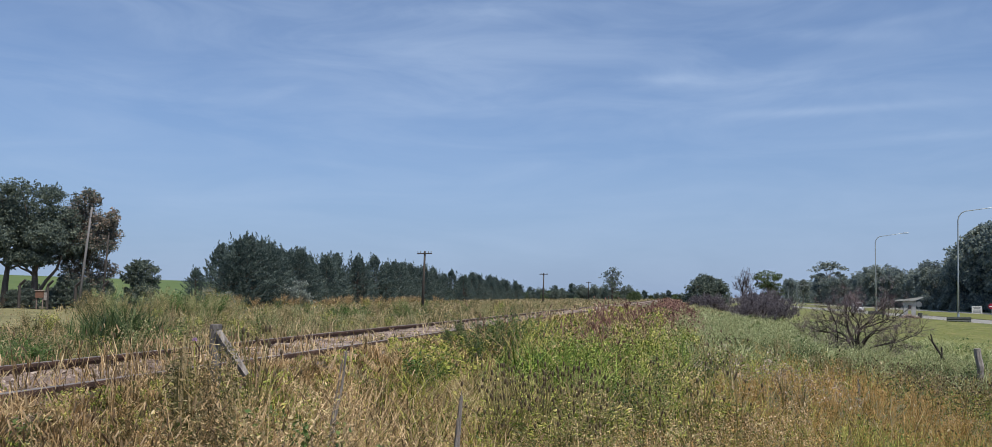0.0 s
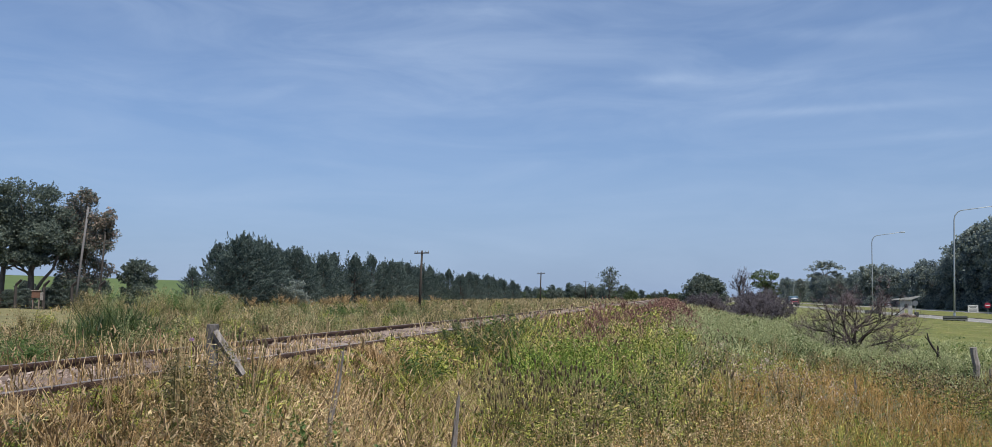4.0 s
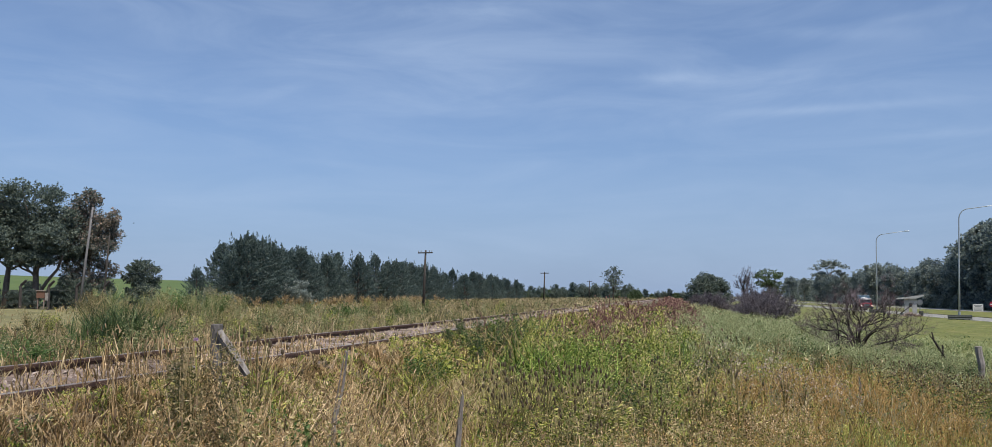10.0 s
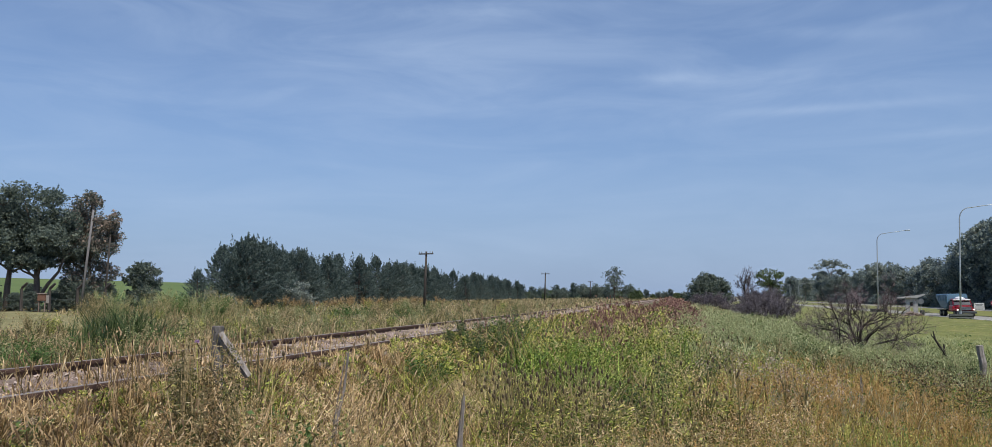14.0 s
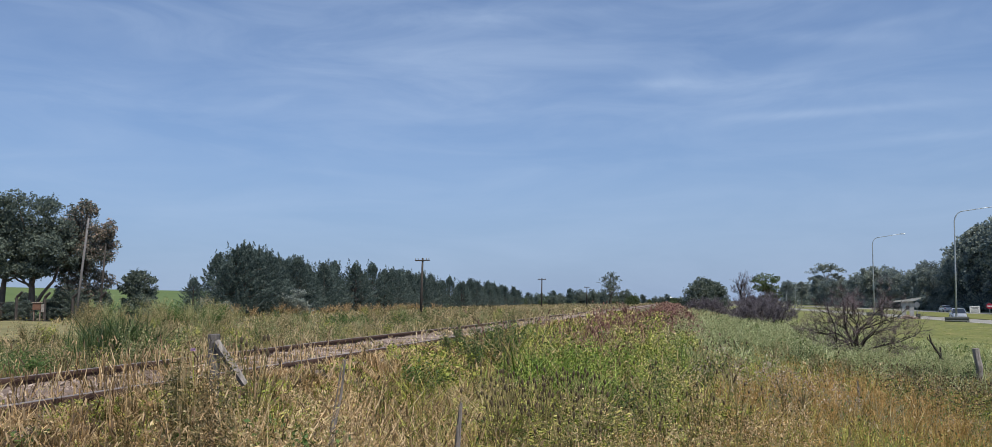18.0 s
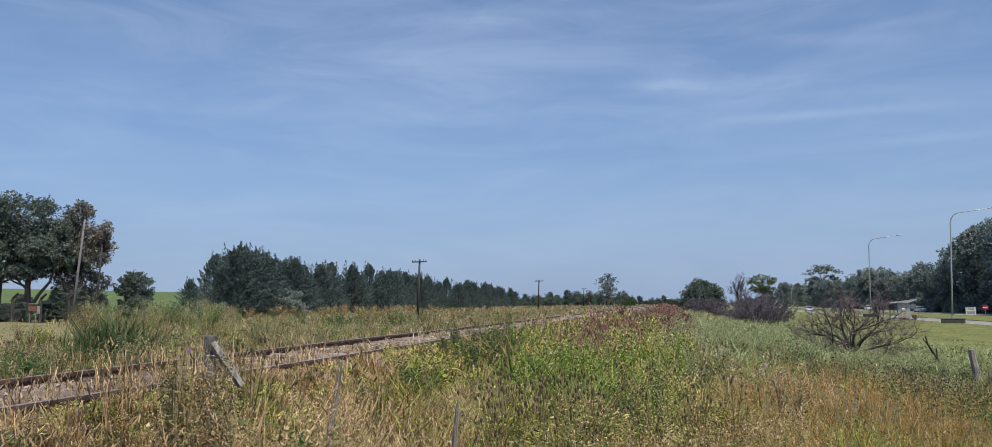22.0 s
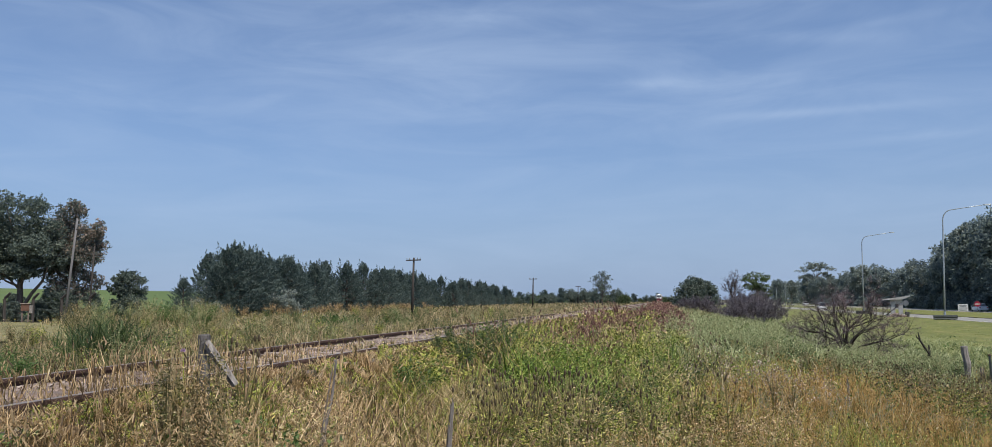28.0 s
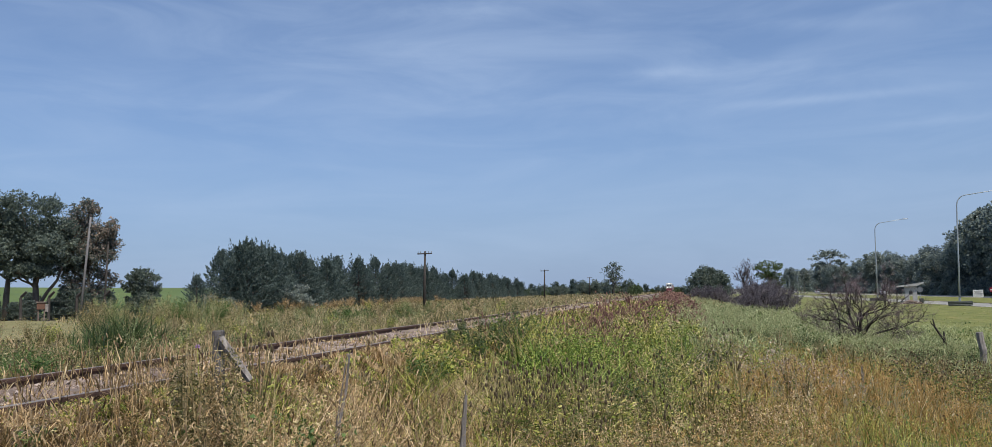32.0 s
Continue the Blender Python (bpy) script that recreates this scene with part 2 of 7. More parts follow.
M = dict(
    # earth tone darkened to stand in for shade beneath the grass
    soil=material("soil", [(0.3, (0.07, 0.06, 0.028)), (0.5, (0.11, 0.092, 0.042)), (0.7, (0.1, 0.1, 0.04))], 0.35, fine=0.5, bump=0.6, bump_scale=6, distance=0.05),
    field=material("field", [(0.3, (0.075, 0.115, 0.03)), (0.7, (0.12, 0.16, 0.045))], 0.02, fine=0.2),
    lawn=material("lawn", [(0.28, (0.085, 0.105, 0.026)), (0.5, (0.15, 0.16, 0.04)), (0.72, (0.24, 0.21, 0.078))], 0.5, detail=9.0, stretch=(1.0, 0.6, 1.0), fine=0.6, bump=0.7, bump_scale=5, distance=0.06),
    drylawn=material("drylawn", [(0.28, (0.12, 0.115, 0.05)), (0.5, (0.2, 0.18, 0.08)), (0.72, (0.28, 0.24, 0.12))], 0.5, detail=9.0, fine=0.6, bump=0.7, bump_scale=5, distance=0.06),
    ballast=material("ballast", [(0.3, (0.18, 0.13, 0.1)), (0.5, (0.26, 0.19, 0.15)), (0.7, (0.34, 0.265, 0.21))], 1.6, fine=0.6, bump=0.9, bump_scale=22, distance=0.03),
    stone=material("stone", [(0, (0.15, 0.11, 0.09)), (0.5, (0.28, 0.21, 0.175)), (1, (0.45, 0.37, 0.32))], source="island", rough=0.9, fine=0.3, scale=20),
    rust=material("rust", [(0.3, (0.045, 0.027, 0.023)), (0.55, (0.095, 0.055, 0.042)), (0.75, (0.16, 0.1, 0.07))], 6, rough=0.8, fine=0.5, bump=0.4, bump_scale=60, distance=0.003),
    railhead=material("railhead", [(0.3, (0.22, 0.17, 0.14)), (0.7, (0.36, 0.31, 0.27))], 4, rough=0.5, metal=0.5, fine=0.4),
    sleeper=material("sleeper", [(0, (0.15, 0.11, 0.09)), (0.5, (0.26, 0.2, 0.165)), (1, (0.36, 0.29, 0.24))], source="piece", rough=0.9, fine=0.7, scale=3, bump=0.8, bump_scale=30, stretch=(1, 6, 1), distance=0.008),
    weathered=material("weathered", [(0.3, (0.13, 0.115, 0.10)), (0.5, (0.24, 0.21, 0.19)), (0.7, (0.36, 0.33, 0.30))], 9, rough=0.9, fine=0.7, bump=0.9, bump_scale=40, stretch=(4, 4, 0.5), distance=0.006),
    oldpost=material("oldpost", [(0.3, (0.06, 0.054, 0.052)), (0.5, (0.12, 0.108, 0.102)), (0.7, (0.22, 0.2, 0.185))], 9, rough=0.9, fine=0.8, bump=0.9, bump_scale=40, stretch=(4, 4, 0.5), distance=0.008),
    pole=material("pole", [(0.3, (0.035, 0.03, 0.027)), (0.7, (0.08, 0.068, 0.06))], 5, rough=0.9, fine=0.4, stretch=(3, 3, 0.4)),
    palewood=material("palewood", [(0.3, (0.13, 0.105, 0.08)), (0.7, (0.34, 0.28, 0.21))], 5, rough=0.9, fine=0.4, stretch=(3, 3, 0.4)),
    polegrey=material("polegrey", [(0.3, (0.12, 0.115, 0.115)), (0.7, (0.21, 0.2, 0.2))], 5, rough=0.9, fine=0.4, stretch=(3, 3, 0.4)),
    asphalt=material("asphalt", [(0.3, (0.22, 0.21, 0.19)), (0.7, (0.31, 0.295, 0.265))], 0.5, fine=0.4, rough=0.85),
    concrete=material("concrete", [(0.3, (0.29, 0.285, 0.28)), (0.55, (0.41, 0.4, 0.385)), (0.75, (0.51, 0.5, 0.475))], 1.3, fine=0.4, bump=0.3, bump_scale=30, distance=0.004),
    galvanised=material("galvanised", [(0.3, (0.33, 0.36, 0.38)), (0.7, (0.45, 0.48, 0.5))], 3, rough=0.5, metal=0.5, fine=0.2),
    darksteel=material("darksteel", [(0.3, (0.05, 0.055, 0.05)), (0.7, (0.09, 0.1, 0.09))], 4, rough=0.6, metal=0.3, fine=0.3),
    bark=material("bark", [(0.3, (0.07, 0.055, 0.045)), (0.7, (0.17, 0.14, 0.115))], 4, rough=0.95, fine=0.6, bump=0.8, bump_scale=14, stretch=(1, 1, 0.3), distance=0.02),
    palebark=material("palebark", [(0.3, (0.2, 0.18, 0.16)), (0.7, (0.36, 0.33, 0.3))], 3, rough=0.95, fine=0.5, stretch=(1, 1, 0.3)),
    deadwood=material("deadwood", [(0.3, (0.025, 0.021, 0.018)), (0.7, (0.065, 0.054, 0.047))], 5, rough=0.9, fine=0.5),
    twigs=plants("twigs", (0.115, 0.08, 0.085), (0.175, 0.125, 0.13), (0.245, 0.185, 0.19), through=0.0, patch=0.0),
    # purple-brown twigs, blued and lightened in colour to stand in for distance haze
    thicket=plants("thicket", (0.075, 0.066, 0.08), (0.125, 0.108, 0.124), (0.2, 0.17, 0.18), through=0.0, patch=0.3, patch_scale=0.3),
    # tree leaf colours blued and lightened to stand in for air haze
    hazy_needles=plants("hazy_needles", (0.048, 0.079, 0.077), (0.087, 0.127, 0.117), (0.127, 0.168, 0.15), (0.172, 0.213, 0.182), through=0.35, patch=0.15, patch_scale=0.25),
    hazy_oakleaf=plants("hazy_oakleaf", (0.082, 0.112, 0.1), (0.143, 0.178, 0.147), (0.222, 0.26, 0.205), rough=0.8, through=0.45, patch=0.2, patch_scale=0.4),
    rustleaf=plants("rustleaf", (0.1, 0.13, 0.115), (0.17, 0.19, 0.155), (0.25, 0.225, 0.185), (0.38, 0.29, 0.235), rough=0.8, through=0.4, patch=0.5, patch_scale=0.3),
    hazy_gumleaf=plants("hazy_gumleaf", (0.14, 0.175, 0.17), (0.25, 0.29, 0.255), (0.42, 0.45, 0.38), rough=0.8, through=0.5, patch=0.25, patch_scale=0.22),
    hazy_woodleaf=plants("hazy_woodleaf", (0.105, 0.14, 0.15), (0.2, 0.245, 0.235), (0.34, 0.385, 0.335), rough=0.8, through=0.55, patch=0.2, patch_scale=0.22),
    freshleaf=plants("freshleaf", (0.055, 0.08, 0.04), (0.1, 0.14, 0.06), (0.15, 0.195, 0.085), through=0.35, patch=0.2),
    gold=plants("gold", (0.08, 0.062, 0.022), (0.3, 0.198, 0.082), (0.56, 0.375, 0.185), (0.78, 0.58, 0.34), patch=0.25, patch_scale=0.7, tuft=0.3),
    straw=plants("straw", (0.33, 0.24, 0.11), (0.52, 0.4, 0.21), (0.68, 0.56, 0.34), patch=0.2),
    orange=plants("orange", (0.2, 0.15, 0.045), (0.35, 0.215, 0.065), (0.5, 0.295, 0.1), (0.62, 0.4, 0.16), patch=0.4, patch_scale=0.35, tuft=0.2),
    green=plants("green", (0.068, 0.1, 0.018), (0.205, 0.258, 0.04), (0.43, 0.46, 0.08), (0.68, 0.6, 0.19), patch=0.25, patch_scale=0.6, tuft=0.25),
    pinkhusk=plants("pinkhusk", (0.22, 0.15, 0.11), (0.4, 0.29, 0.22), (0.6, 0.49, 0.4), through=0.1, patch=0.1),
    sward=plants("sward", (0.15, 0.17, 0.04), (0.25, 0.27, 0.07), (0.36, 0.37, 0.11), (0.48, 0.45, 0.16), patch=0.2),
    lush=plants("lush", (0.06, 0.105, 0.02), (0.155, 0.245, 0.038), (0.29, 0.395, 0.07), (0.46, 0.52, 0.13), patch=0.2, tuft=0.2),
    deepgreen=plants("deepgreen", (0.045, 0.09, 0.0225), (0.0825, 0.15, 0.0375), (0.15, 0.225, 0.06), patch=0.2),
    olive=plants("olive", (0.075, 0.08, 0.028), (0.215, 0.19, 0.072), (0.42, 0.33, 0.16), (0.62, 0.48, 0.28), patch=0.4, patch_scale=0.16, tuft=0.3),
    pale=plants("pale", (0.17, 0.205, 0.08), (0.3, 0.335, 0.14), (0.43, 0.455, 0.22), (0.54, 0.55, 0.3), patch=0.3, patch_scale=0.3, tuft=0.25),
    foxtail=plants("foxtail", (0.08, 0.048, 0.022), (0.2, 0.13, 0.066), (0.48, 0.34, 0.19), through=0.1, patch=0.2),
    purple=plants("purple", (0.13, 0.06, 0.05), (0.25, 0.12, 0.1), (0.38, 0.23, 0.17), through=0.3, patch=0.3, patch_scale=0.3),
    mixed=plants("mixed", (0.07, 0.085, 0.024), (0.265, 0.275, 0.07), (0.51, 0.425, 0.18), (0.7, 0.55, 0.31), patch=0.3, patch_scale=0.8, tuft=0.3),
    sword=plants("sword", (0.025, 0.05, 0.018), (0.06, 0.1, 0.03), (0.15, 0.19, 0.07), patch=0.0),
    # very dark green, for dark weeds and for painted shade between bank weeds
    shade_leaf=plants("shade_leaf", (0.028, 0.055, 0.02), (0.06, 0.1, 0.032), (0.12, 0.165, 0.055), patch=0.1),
    teasel=plants("teasel", (0.03, 0.022, 0.014), (0.07, 0.05, 0.028), (0.2, 0.15, 0.085), through=0.15, patch=0.0),
    white_flower=plants("white_flower", (0.6, 0.58, 0.5), (0.75, 0.74, 0.7), patch=0.0),
    lawn_blade=plants("lawn_blade", (0.22, 0.25, 0.075), (0.33, 0.35, 0.12), (0.45, 0.42, 0.2), patch=0.4, patch_scale=0.15),
    yellow=plants("yellow", (0.35, 0.3, 0.05), (0.5, 0.42, 0.1), (0.33, 0.3, 0.12), patch=0.2),
)


# ---- building blocks ----
rng = np.random.default_rng(7)


class Geo:
    """Gathers vertices and triangles for one mesh."""

    def __init__(self):
        self.v, self.f, self.n = [], [], 0

    def add(self, v, f):
        v, f = np.asarray(v, float).reshape(-1, 3), np.asarray(f, int).reshape(-1, 3)
        self.v.append(v)
        self.f.append(f + self.n)
        self.n += len(v)
        return self

    def mesh(self, name, mat, smooth=False):
        me = bpy.data.meshes.new(name)
        v, f = np.concatenate(self.v), np.concatenate(self.f)
        me.vertices.add(len(v))
        me.vertices.foreach_set("co", v.astype(np.float32).ravel())
        me.loops.add(f.size)
        me.loops.foreach_set("vertex_index", f.astype(np.int32).ravel())
        me.polygons.add(len(f))
        me.polygons.foreach_set("loop_start", np.arange(0, f.size, 3, dtype=np.int32))
        me.polygons.foreach_set("use_smooth", np.full(len(f), smooth))
        me.update(calc_edges=True)
        me.materials.append(mat)
        return me


def part(name, geo, mat, parent, label="", smooth=False, at=None):
    """One mesh object under a thing or a part."""
    data = geo if isinstance(geo, bpy.types.Mesh) else geo.mesh(name, mat, smooth)
    ob = new(name, data)
    ob.parent = parent
    if at is not None:
        ob.matrix_basis = at
    return tagged(ob, label)


def thing(name, m, label, category, group="", kind=""):
    ob = new(name)
    ob.empty_display_size = 0.2
    ob.matrix_basis = m
    return tagged(ob, label, category, group, kind)


def solid(name, geo, mat, label, category, group="", kind="", smooth=False, m=None):
    ob = new(name, geo.mesh(name, mat, smooth))
    if m is not None:
        ob.matrix_basis = m
    return tagged(ob, label, category, group, kind)


def box_geo(g, x0, x1, y0, y1, z0, z1, bevel=0.0, taper=0.0):
    """A box with chamfered upright and top edges."""
    b = min(bevel, (x1 - x0) * 0.45, (y1 - y0) * 0.45, (z1 - z0) * 0.45)

    def ring(x0, x1, y0, y1, z, c):
        if c <= 0:
            c = 1e-4
        return [(x0 + c, y0, z), (x1 - c, y0, z), (x1, y0 + c, z), (x1, y1 - c, z), (x1 - c, y1, z), (x0 + c, y1, z), (x0, y1 - c, z), (x0, y0 + c, z)]

    if b > 0:
        rings = [ring(x0 + b, x1 - b, y0 + b, y1 - b, z0, b * 0.5), ring(x0, x1, y0, y1, z0 + b, b), ring(x0, x1, y0, y1, z1 - b, b), ring(x0 + b, x1 - b, y0 + b, y1 - b, z1, b * 0.5)]
        return loft(g, np.array(rings))
    c = [(x, y, z) for z in (z0, z1) for x, y in ((x0, y0), (x1, y0), (x1, y1), (x0, y1))]
    quads = [(0, 3, 2, 1), (4, 5, 6, 7), (0, 1, 5, 4), (1, 2, 6, 5), (2, 3, 7, 6), (3, 0, 4, 7)]
    g.add(c, [t for q in quads for t in ((q[0], q[1], q[2]), (q[0], q[2], q[3]))])
    return g


def loft(g, rings, caps=True):
    """Skins closed rings of equal length, shape (rings, points, 3)."""
    rings = np.asarray(rings, float)
    r, k = rings.shape[:2]
    i, j = np.meshgrid(np.arange(r - 1), np.arange(k), indexing="ij")
    a, b = i * k + j, i * k + (j + 1) % k
    c, d = a + k, b + k
    f = np.concatenate([np.stack([a, b, d], -1).reshape(-1, 3), np.stack([a, d, c], -1).reshape(-1, 3)])
    if caps:
        fan = np.array([(0, q + 1, q) for q in range(1, k - 1)])
        f = np.concatenate([f, fan, fan[:, ::-1] + (r - 1) * k])
    g.add(rings.reshape(-1, 3), f)
    return g


def tube(g, points, radii, sides=6, caps=True):
    p = np.asarray(points, float)
    r = np.broadcast_to(np.asarray(radii, float), (len(p),))
    d = np.gradient(p, axis=0)
    d /= np.linalg.norm(d, axis=1)[:, None] + 1e-9
    ref = np.where(np.abs(d[:, 2:3]) > 0.9, (1.0, 0, 0), (0, 0, 1.0))
    u = np.cross(d, ref)
    u /= np.linalg.norm(u, axis=1)[:, None]
    for k in range(1, len(u)):
        if u[k] @ u[k - 1] < 0:
            u[k] = -u[k]
    w = np.cross(d, u)
    a = np.linspace(0, 2 * np.pi, sides, endpoint=False)
    rings = p[:, None] + r[:, None, None] * (np.cos(a)[None, :, None] * u[:, None] + np.sin(a)[None, :, None] * w[:, None])
    return loft(g, rings, caps)


def cylinder(g, a, b, r0, r1=None, sides=10):
    return tube(g, [a, b], [r0, r0 if r1 is None else r1], sides)


def disc_wheel(g, centre, axis_x, radius, width, sides=18):
    """A wheel with rounded shoulders, its axle along x."""
    xs = np.array([-0.5, -0.5, -0.36, 0.36, 0.5, 0.5]) * width
    rs = np.array([0.55, 0.93, 1.0, 1.0, 0.93, 0.55]) * radius
    a = np.linspace(0, 2 * np.pi, sides, endpoint=False)
    rings = np.stack([np.stack([np.full(sides, x), r * np.cos(a), r * np.sin(a)], -1) for x, r in zip(xs, rs)])
    return loft(g, rings + np.asarray(centre))


def leaves(g, centres, size, along=None, width=0.5, rnd=rng):
    """Lozenge leaves at the centres, in random poses or along the given directions."""
    c = np.asarray(centres, float)
    n = len(c)
    d = rnd.normal(size=(n, 3)) if along is None else np.asarray(along, float) + rnd.normal(size=(n, 3)) * 0.25
    d /= np.linalg.norm(d, axis=1)[:, None] + 1e-9
    s = np.cross(d, rnd.normal(size=(n, 3)))
    s /= np.linalg.norm(s, axis=1)[:, None] + 1e-9
    z = (np.asarray(size) * rnd.uniform(0.6, 1.35, n))[:, None]
    v = np.stack([c - d * z * 0.5, c + s * z * width * 0.5, c + d * z * 0.5, c - s * z * width * 0.5], 1)
    k = np.arange(n)[:, None] * 4
    g.add(v.reshape(-1, 3), np.concatenate([k + (0, 1, 2), k + (0, 2, 3)], 0))
    return g


def blades(g, base, height, width, lean, rnd=rng, droop=0.5):
    """Curved blades of grass that stand on base; each keeps its own face to the light."""
    n = len(base)
    a, b = rnd.uniform(0, 2 * np.pi, n), rnd.uniform(0, 2 * np.pi, n)
    h = np.asarray(height) * rnd.uniform(0.55, 1.15, n)
    out = np.stack([np.cos(a), np.sin(a), np.zeros(n)], -1) * (h * lean * rnd.uniform(0.2, 1.4, n))[:, None]
    side = np.stack([np.cos(b), np.sin(b), np.zeros(n)], -1) * (np.asarray(width) * np.ones(n) * 0.5)[:, None]
    up = np.zeros((n, 3))
    up[:, 2] = h
    mid = base + up * 0.58 + out * 0.35 + rnd.normal(0, 0.07, (n, 3)) * h[:, None] * (1, 1, 0.3)
    tip = base + up * (1 - 0.12 * droop - 0.3 * np.minimum(1, lean) * rnd.random((n, 1)) ** 2) + out + rnd.normal(0, 0.06, (n, 3)) * h[:, None] * (1, 1, 0)
    v = np.stack([base - side * 0.8, base + side * 0.8, mid + side, mid - side, tip], 1)
    k = np.arange(n)[:, None] * 5
    g.add(v.reshape(-1, 3), np.concatenate([k + (0, 1, 2), k + (0, 2, 3), k + (3, 2, 4)], 0))
    return tip, out


def heads(g, tips, way, length, radius, rnd=rng, sides=4):
    """Bristly cylinders of seed that end at tips and point along way."""
    n = len(tips)
    d = np.asarray(way) + (0, 0, 0.001)
    d = d / (np.linalg.norm(d, axis=1)[:, None] + 1e-9)
    u = np.cross(d, (0.3, 1, 0.1))
    u /= np.linalg.norm(u, axis=1)[:, None] + 1e-9
    w = np.cross(d, u)
    L = (np.asarray(length) * rnd.uniform(0.7, 1.3, n))[:, None]
    R = (np.asarray(radius) * rnd.uniform(0.8, 1.2, n))[:, None]
    turns = np.arange(sides) * 2 * math.pi / sides
    v = [tips - d * L, *[tips - d * L * s + R * b * (math.cos(q) * u + math.sin(q) * w) for s, b in ((0.86, 0.8), (0.25, 1.0)) for q in turns], tips]
    v = np.stack(v, 1)
    f = []
    for q in range(sides):
        a, b = 1 + q, 1 + (q + 1) % sides
        f += [(0, b, a), (a, b, b + sides), (a, b + sides, a + sides), (2 * sides + 1, a + sides, b + sides)]
    k = np.arange(n)[:, None, None] * (2 * sides + 2)
    g.add(v.reshape(-1, 3), (k + np.array(f)[None]).reshape(-1, 3))


def smooth_step(a, b, x):
    t = np.clip((np.asarray(x, float) - a) / (b - a), 0, 1)
    return t * t * (3 - 2 * t)


def waves(x, y, s):
    """A cheap, repeatable unevenness in -1..1."""
    return (np.sin(x / s + 1.3 * np.sin(y / s * 0.7 + 0.4)) + np.sin(y / s * 1.13 + 1.7 * np.sin(x / s * 0.6 + 2.0))) * 0.5


def ground(x, y):
    """Height of the ground: the railway bank, the meadow and road beside it, and the field that rises on the far side."""
    x, y = np.asarray(x, float), np.asarray(y, float)
    z = -0.24 + 0.13 * smooth_step(-5.4, -4.3, x)
    z = z - 0.85 * smooth_step(-3.75, -2.5, x) - 1.15 * smooth_step(0.5, 9.0, x) - 0.19 * smooth_step(12, 32, x) - 0.2 * smooth_step(42, 56, x)
    z = z - 0.5 * smooth_step(-7.2, -10, x) + 0.45 * smooth_step(-12, -50, x) + 14.5 * smooth_step(-110, -420, x)
    bumpy = smooth_step(0.5, 3, np.abs(x + 5.1) - 2) * (1 - smooth_step(20, 30, x))
    return z + bumpy * (0.05 * waves(x, y, 1.1) + 0.07 * waves(x + 5, y, 4.0))


# ---- ground, road and railway ----
def sheet(xs, ys, height, lift=0.0):
    X, Y = np.meshgrid(xs, ys, indexing="ij")
    v = np.stack([X, Y, height(X, Y) + lift], -1).reshape(-1, 3)
    r, k = len(xs), len(ys)
    i, j = np.meshgrid(np.arange(r - 1), np.arange(k - 1), indexing="ij")
    a = (i * k + j).ravel()
    g = Geo()
    g.add(v, np.concatenate([np.stack([a, a + k, a + k + 1], -1), np.stack([a, a + k + 1, a + 1], -1)]))
    return g


xs = np.unique(np.concatenate([-np.geomspace(62, 3500, 26), np.arange(-60, -12, 2.0), np.arange(-12, 14, 0.5), np.arange(14, 64, 2.0), np.geomspace(66, 3500, 22)]))
ys = np.unique(np.concatenate([-np.geomspace(32, 3000, 16), np.arange(-30, 60, 1.0), np.arange(60, 200, 5.0), np.geomspace(205, 4500, 30)]))
tagged(new("ground", sheet(xs, ys, ground).mesh("ground", M["soil"], True)), "uneven earth of a railway bank and meadow under tall grass", "ground", kind="structure")
tagged(new("far_field", sheet(np.concatenate([-np.geomspace(64, 2600, 22)[::-1]]), np.concatenate([-np.geomspace(10, 400, 6)[::-1], np.arange(0, 300, 12.0), np.geomspace(310, 3000, 14)]), ground, 0.25).mesh("far_field", M["field"], True)),
       "green crop field rising gently behind the trees", "field", kind="structure")
tagged(new("mown_verge", sheet(np.arange(11.75, 33.0, 0.75), np.arange(-40, 420, 2.0), ground, 0.05).mesh("mown_verge", M["lawn"], True)),
       "short mown grass sloping from the meadow to the road", "grass verge", kind="structure")
tagged(new("median_verge", sheet(np.arange(38.35, 53.4, 1.0), np.arange(-40, 700, 6.0), ground, 0.10).mesh("median_verge", M["lawn"], True)),
       "mown grass strip between the two carriageways", "grass verge", kind="structure")
tagged(new("wood_verge", sheet(np.arange(60.5, 90, 2.0), np.arange(-40, 700, 6.0), ground, 0.06).mesh("wood_verge", M["lawn"], True)),
       "mown grass under the roadside trees", "grass verge", kind="structure")

ROAD_Z = -2.26


def road(name, x0, x1, z, label):
    g = Geo()
    box_geo(g, x0, x1, -1200, 2500, z - 0.3, z, 0.02)
    return tagged(new(name, g.mesh(name, M["asphalt"])), label, "road", kind="structure")


road("road_near", 33.2, 38.2, ROAD_Z, "worn grey asphalt carriageway running beside the railway")
road("road_far", 53.5, 60.5, ROAD_Z - 0.18, "worn grey asphalt carriageway beyond the grass strip")
M["paint"] = material("paint", [(0.3, (0.6, 0.6, 0.58)), (0.7, (0.75, 0.75, 0.72))], 2, rough=0.7)
for name, xa, z in (("edge_line_near", 33.6, ROAD_Z), ("edge_line_far", 37.9, ROAD_Z)):
    g = Geo()
    box_geo(g, xa, xa + 0.12, -1200, 2000, z - 0.01, z + 0.004)
    tagged(new(name, g.mesh(name, M["paint"])), "thin white painted line at the edge of the road", "road marking", kind="structure")

TRACK_X, GAUGE = -5.08, 1.676
bed = Geo()
profile = [(-2.9, -0.8), (-2.2, -0.34), (-1.7, -0.13), (0, -0.085), (0.98, -0.095), (1.15, -0.12), (1.3, -0.3)]
bed_x = np.array([TRACK_X + p[0] for p in profile])
bed_z = np.array([p[1] for p in profile])


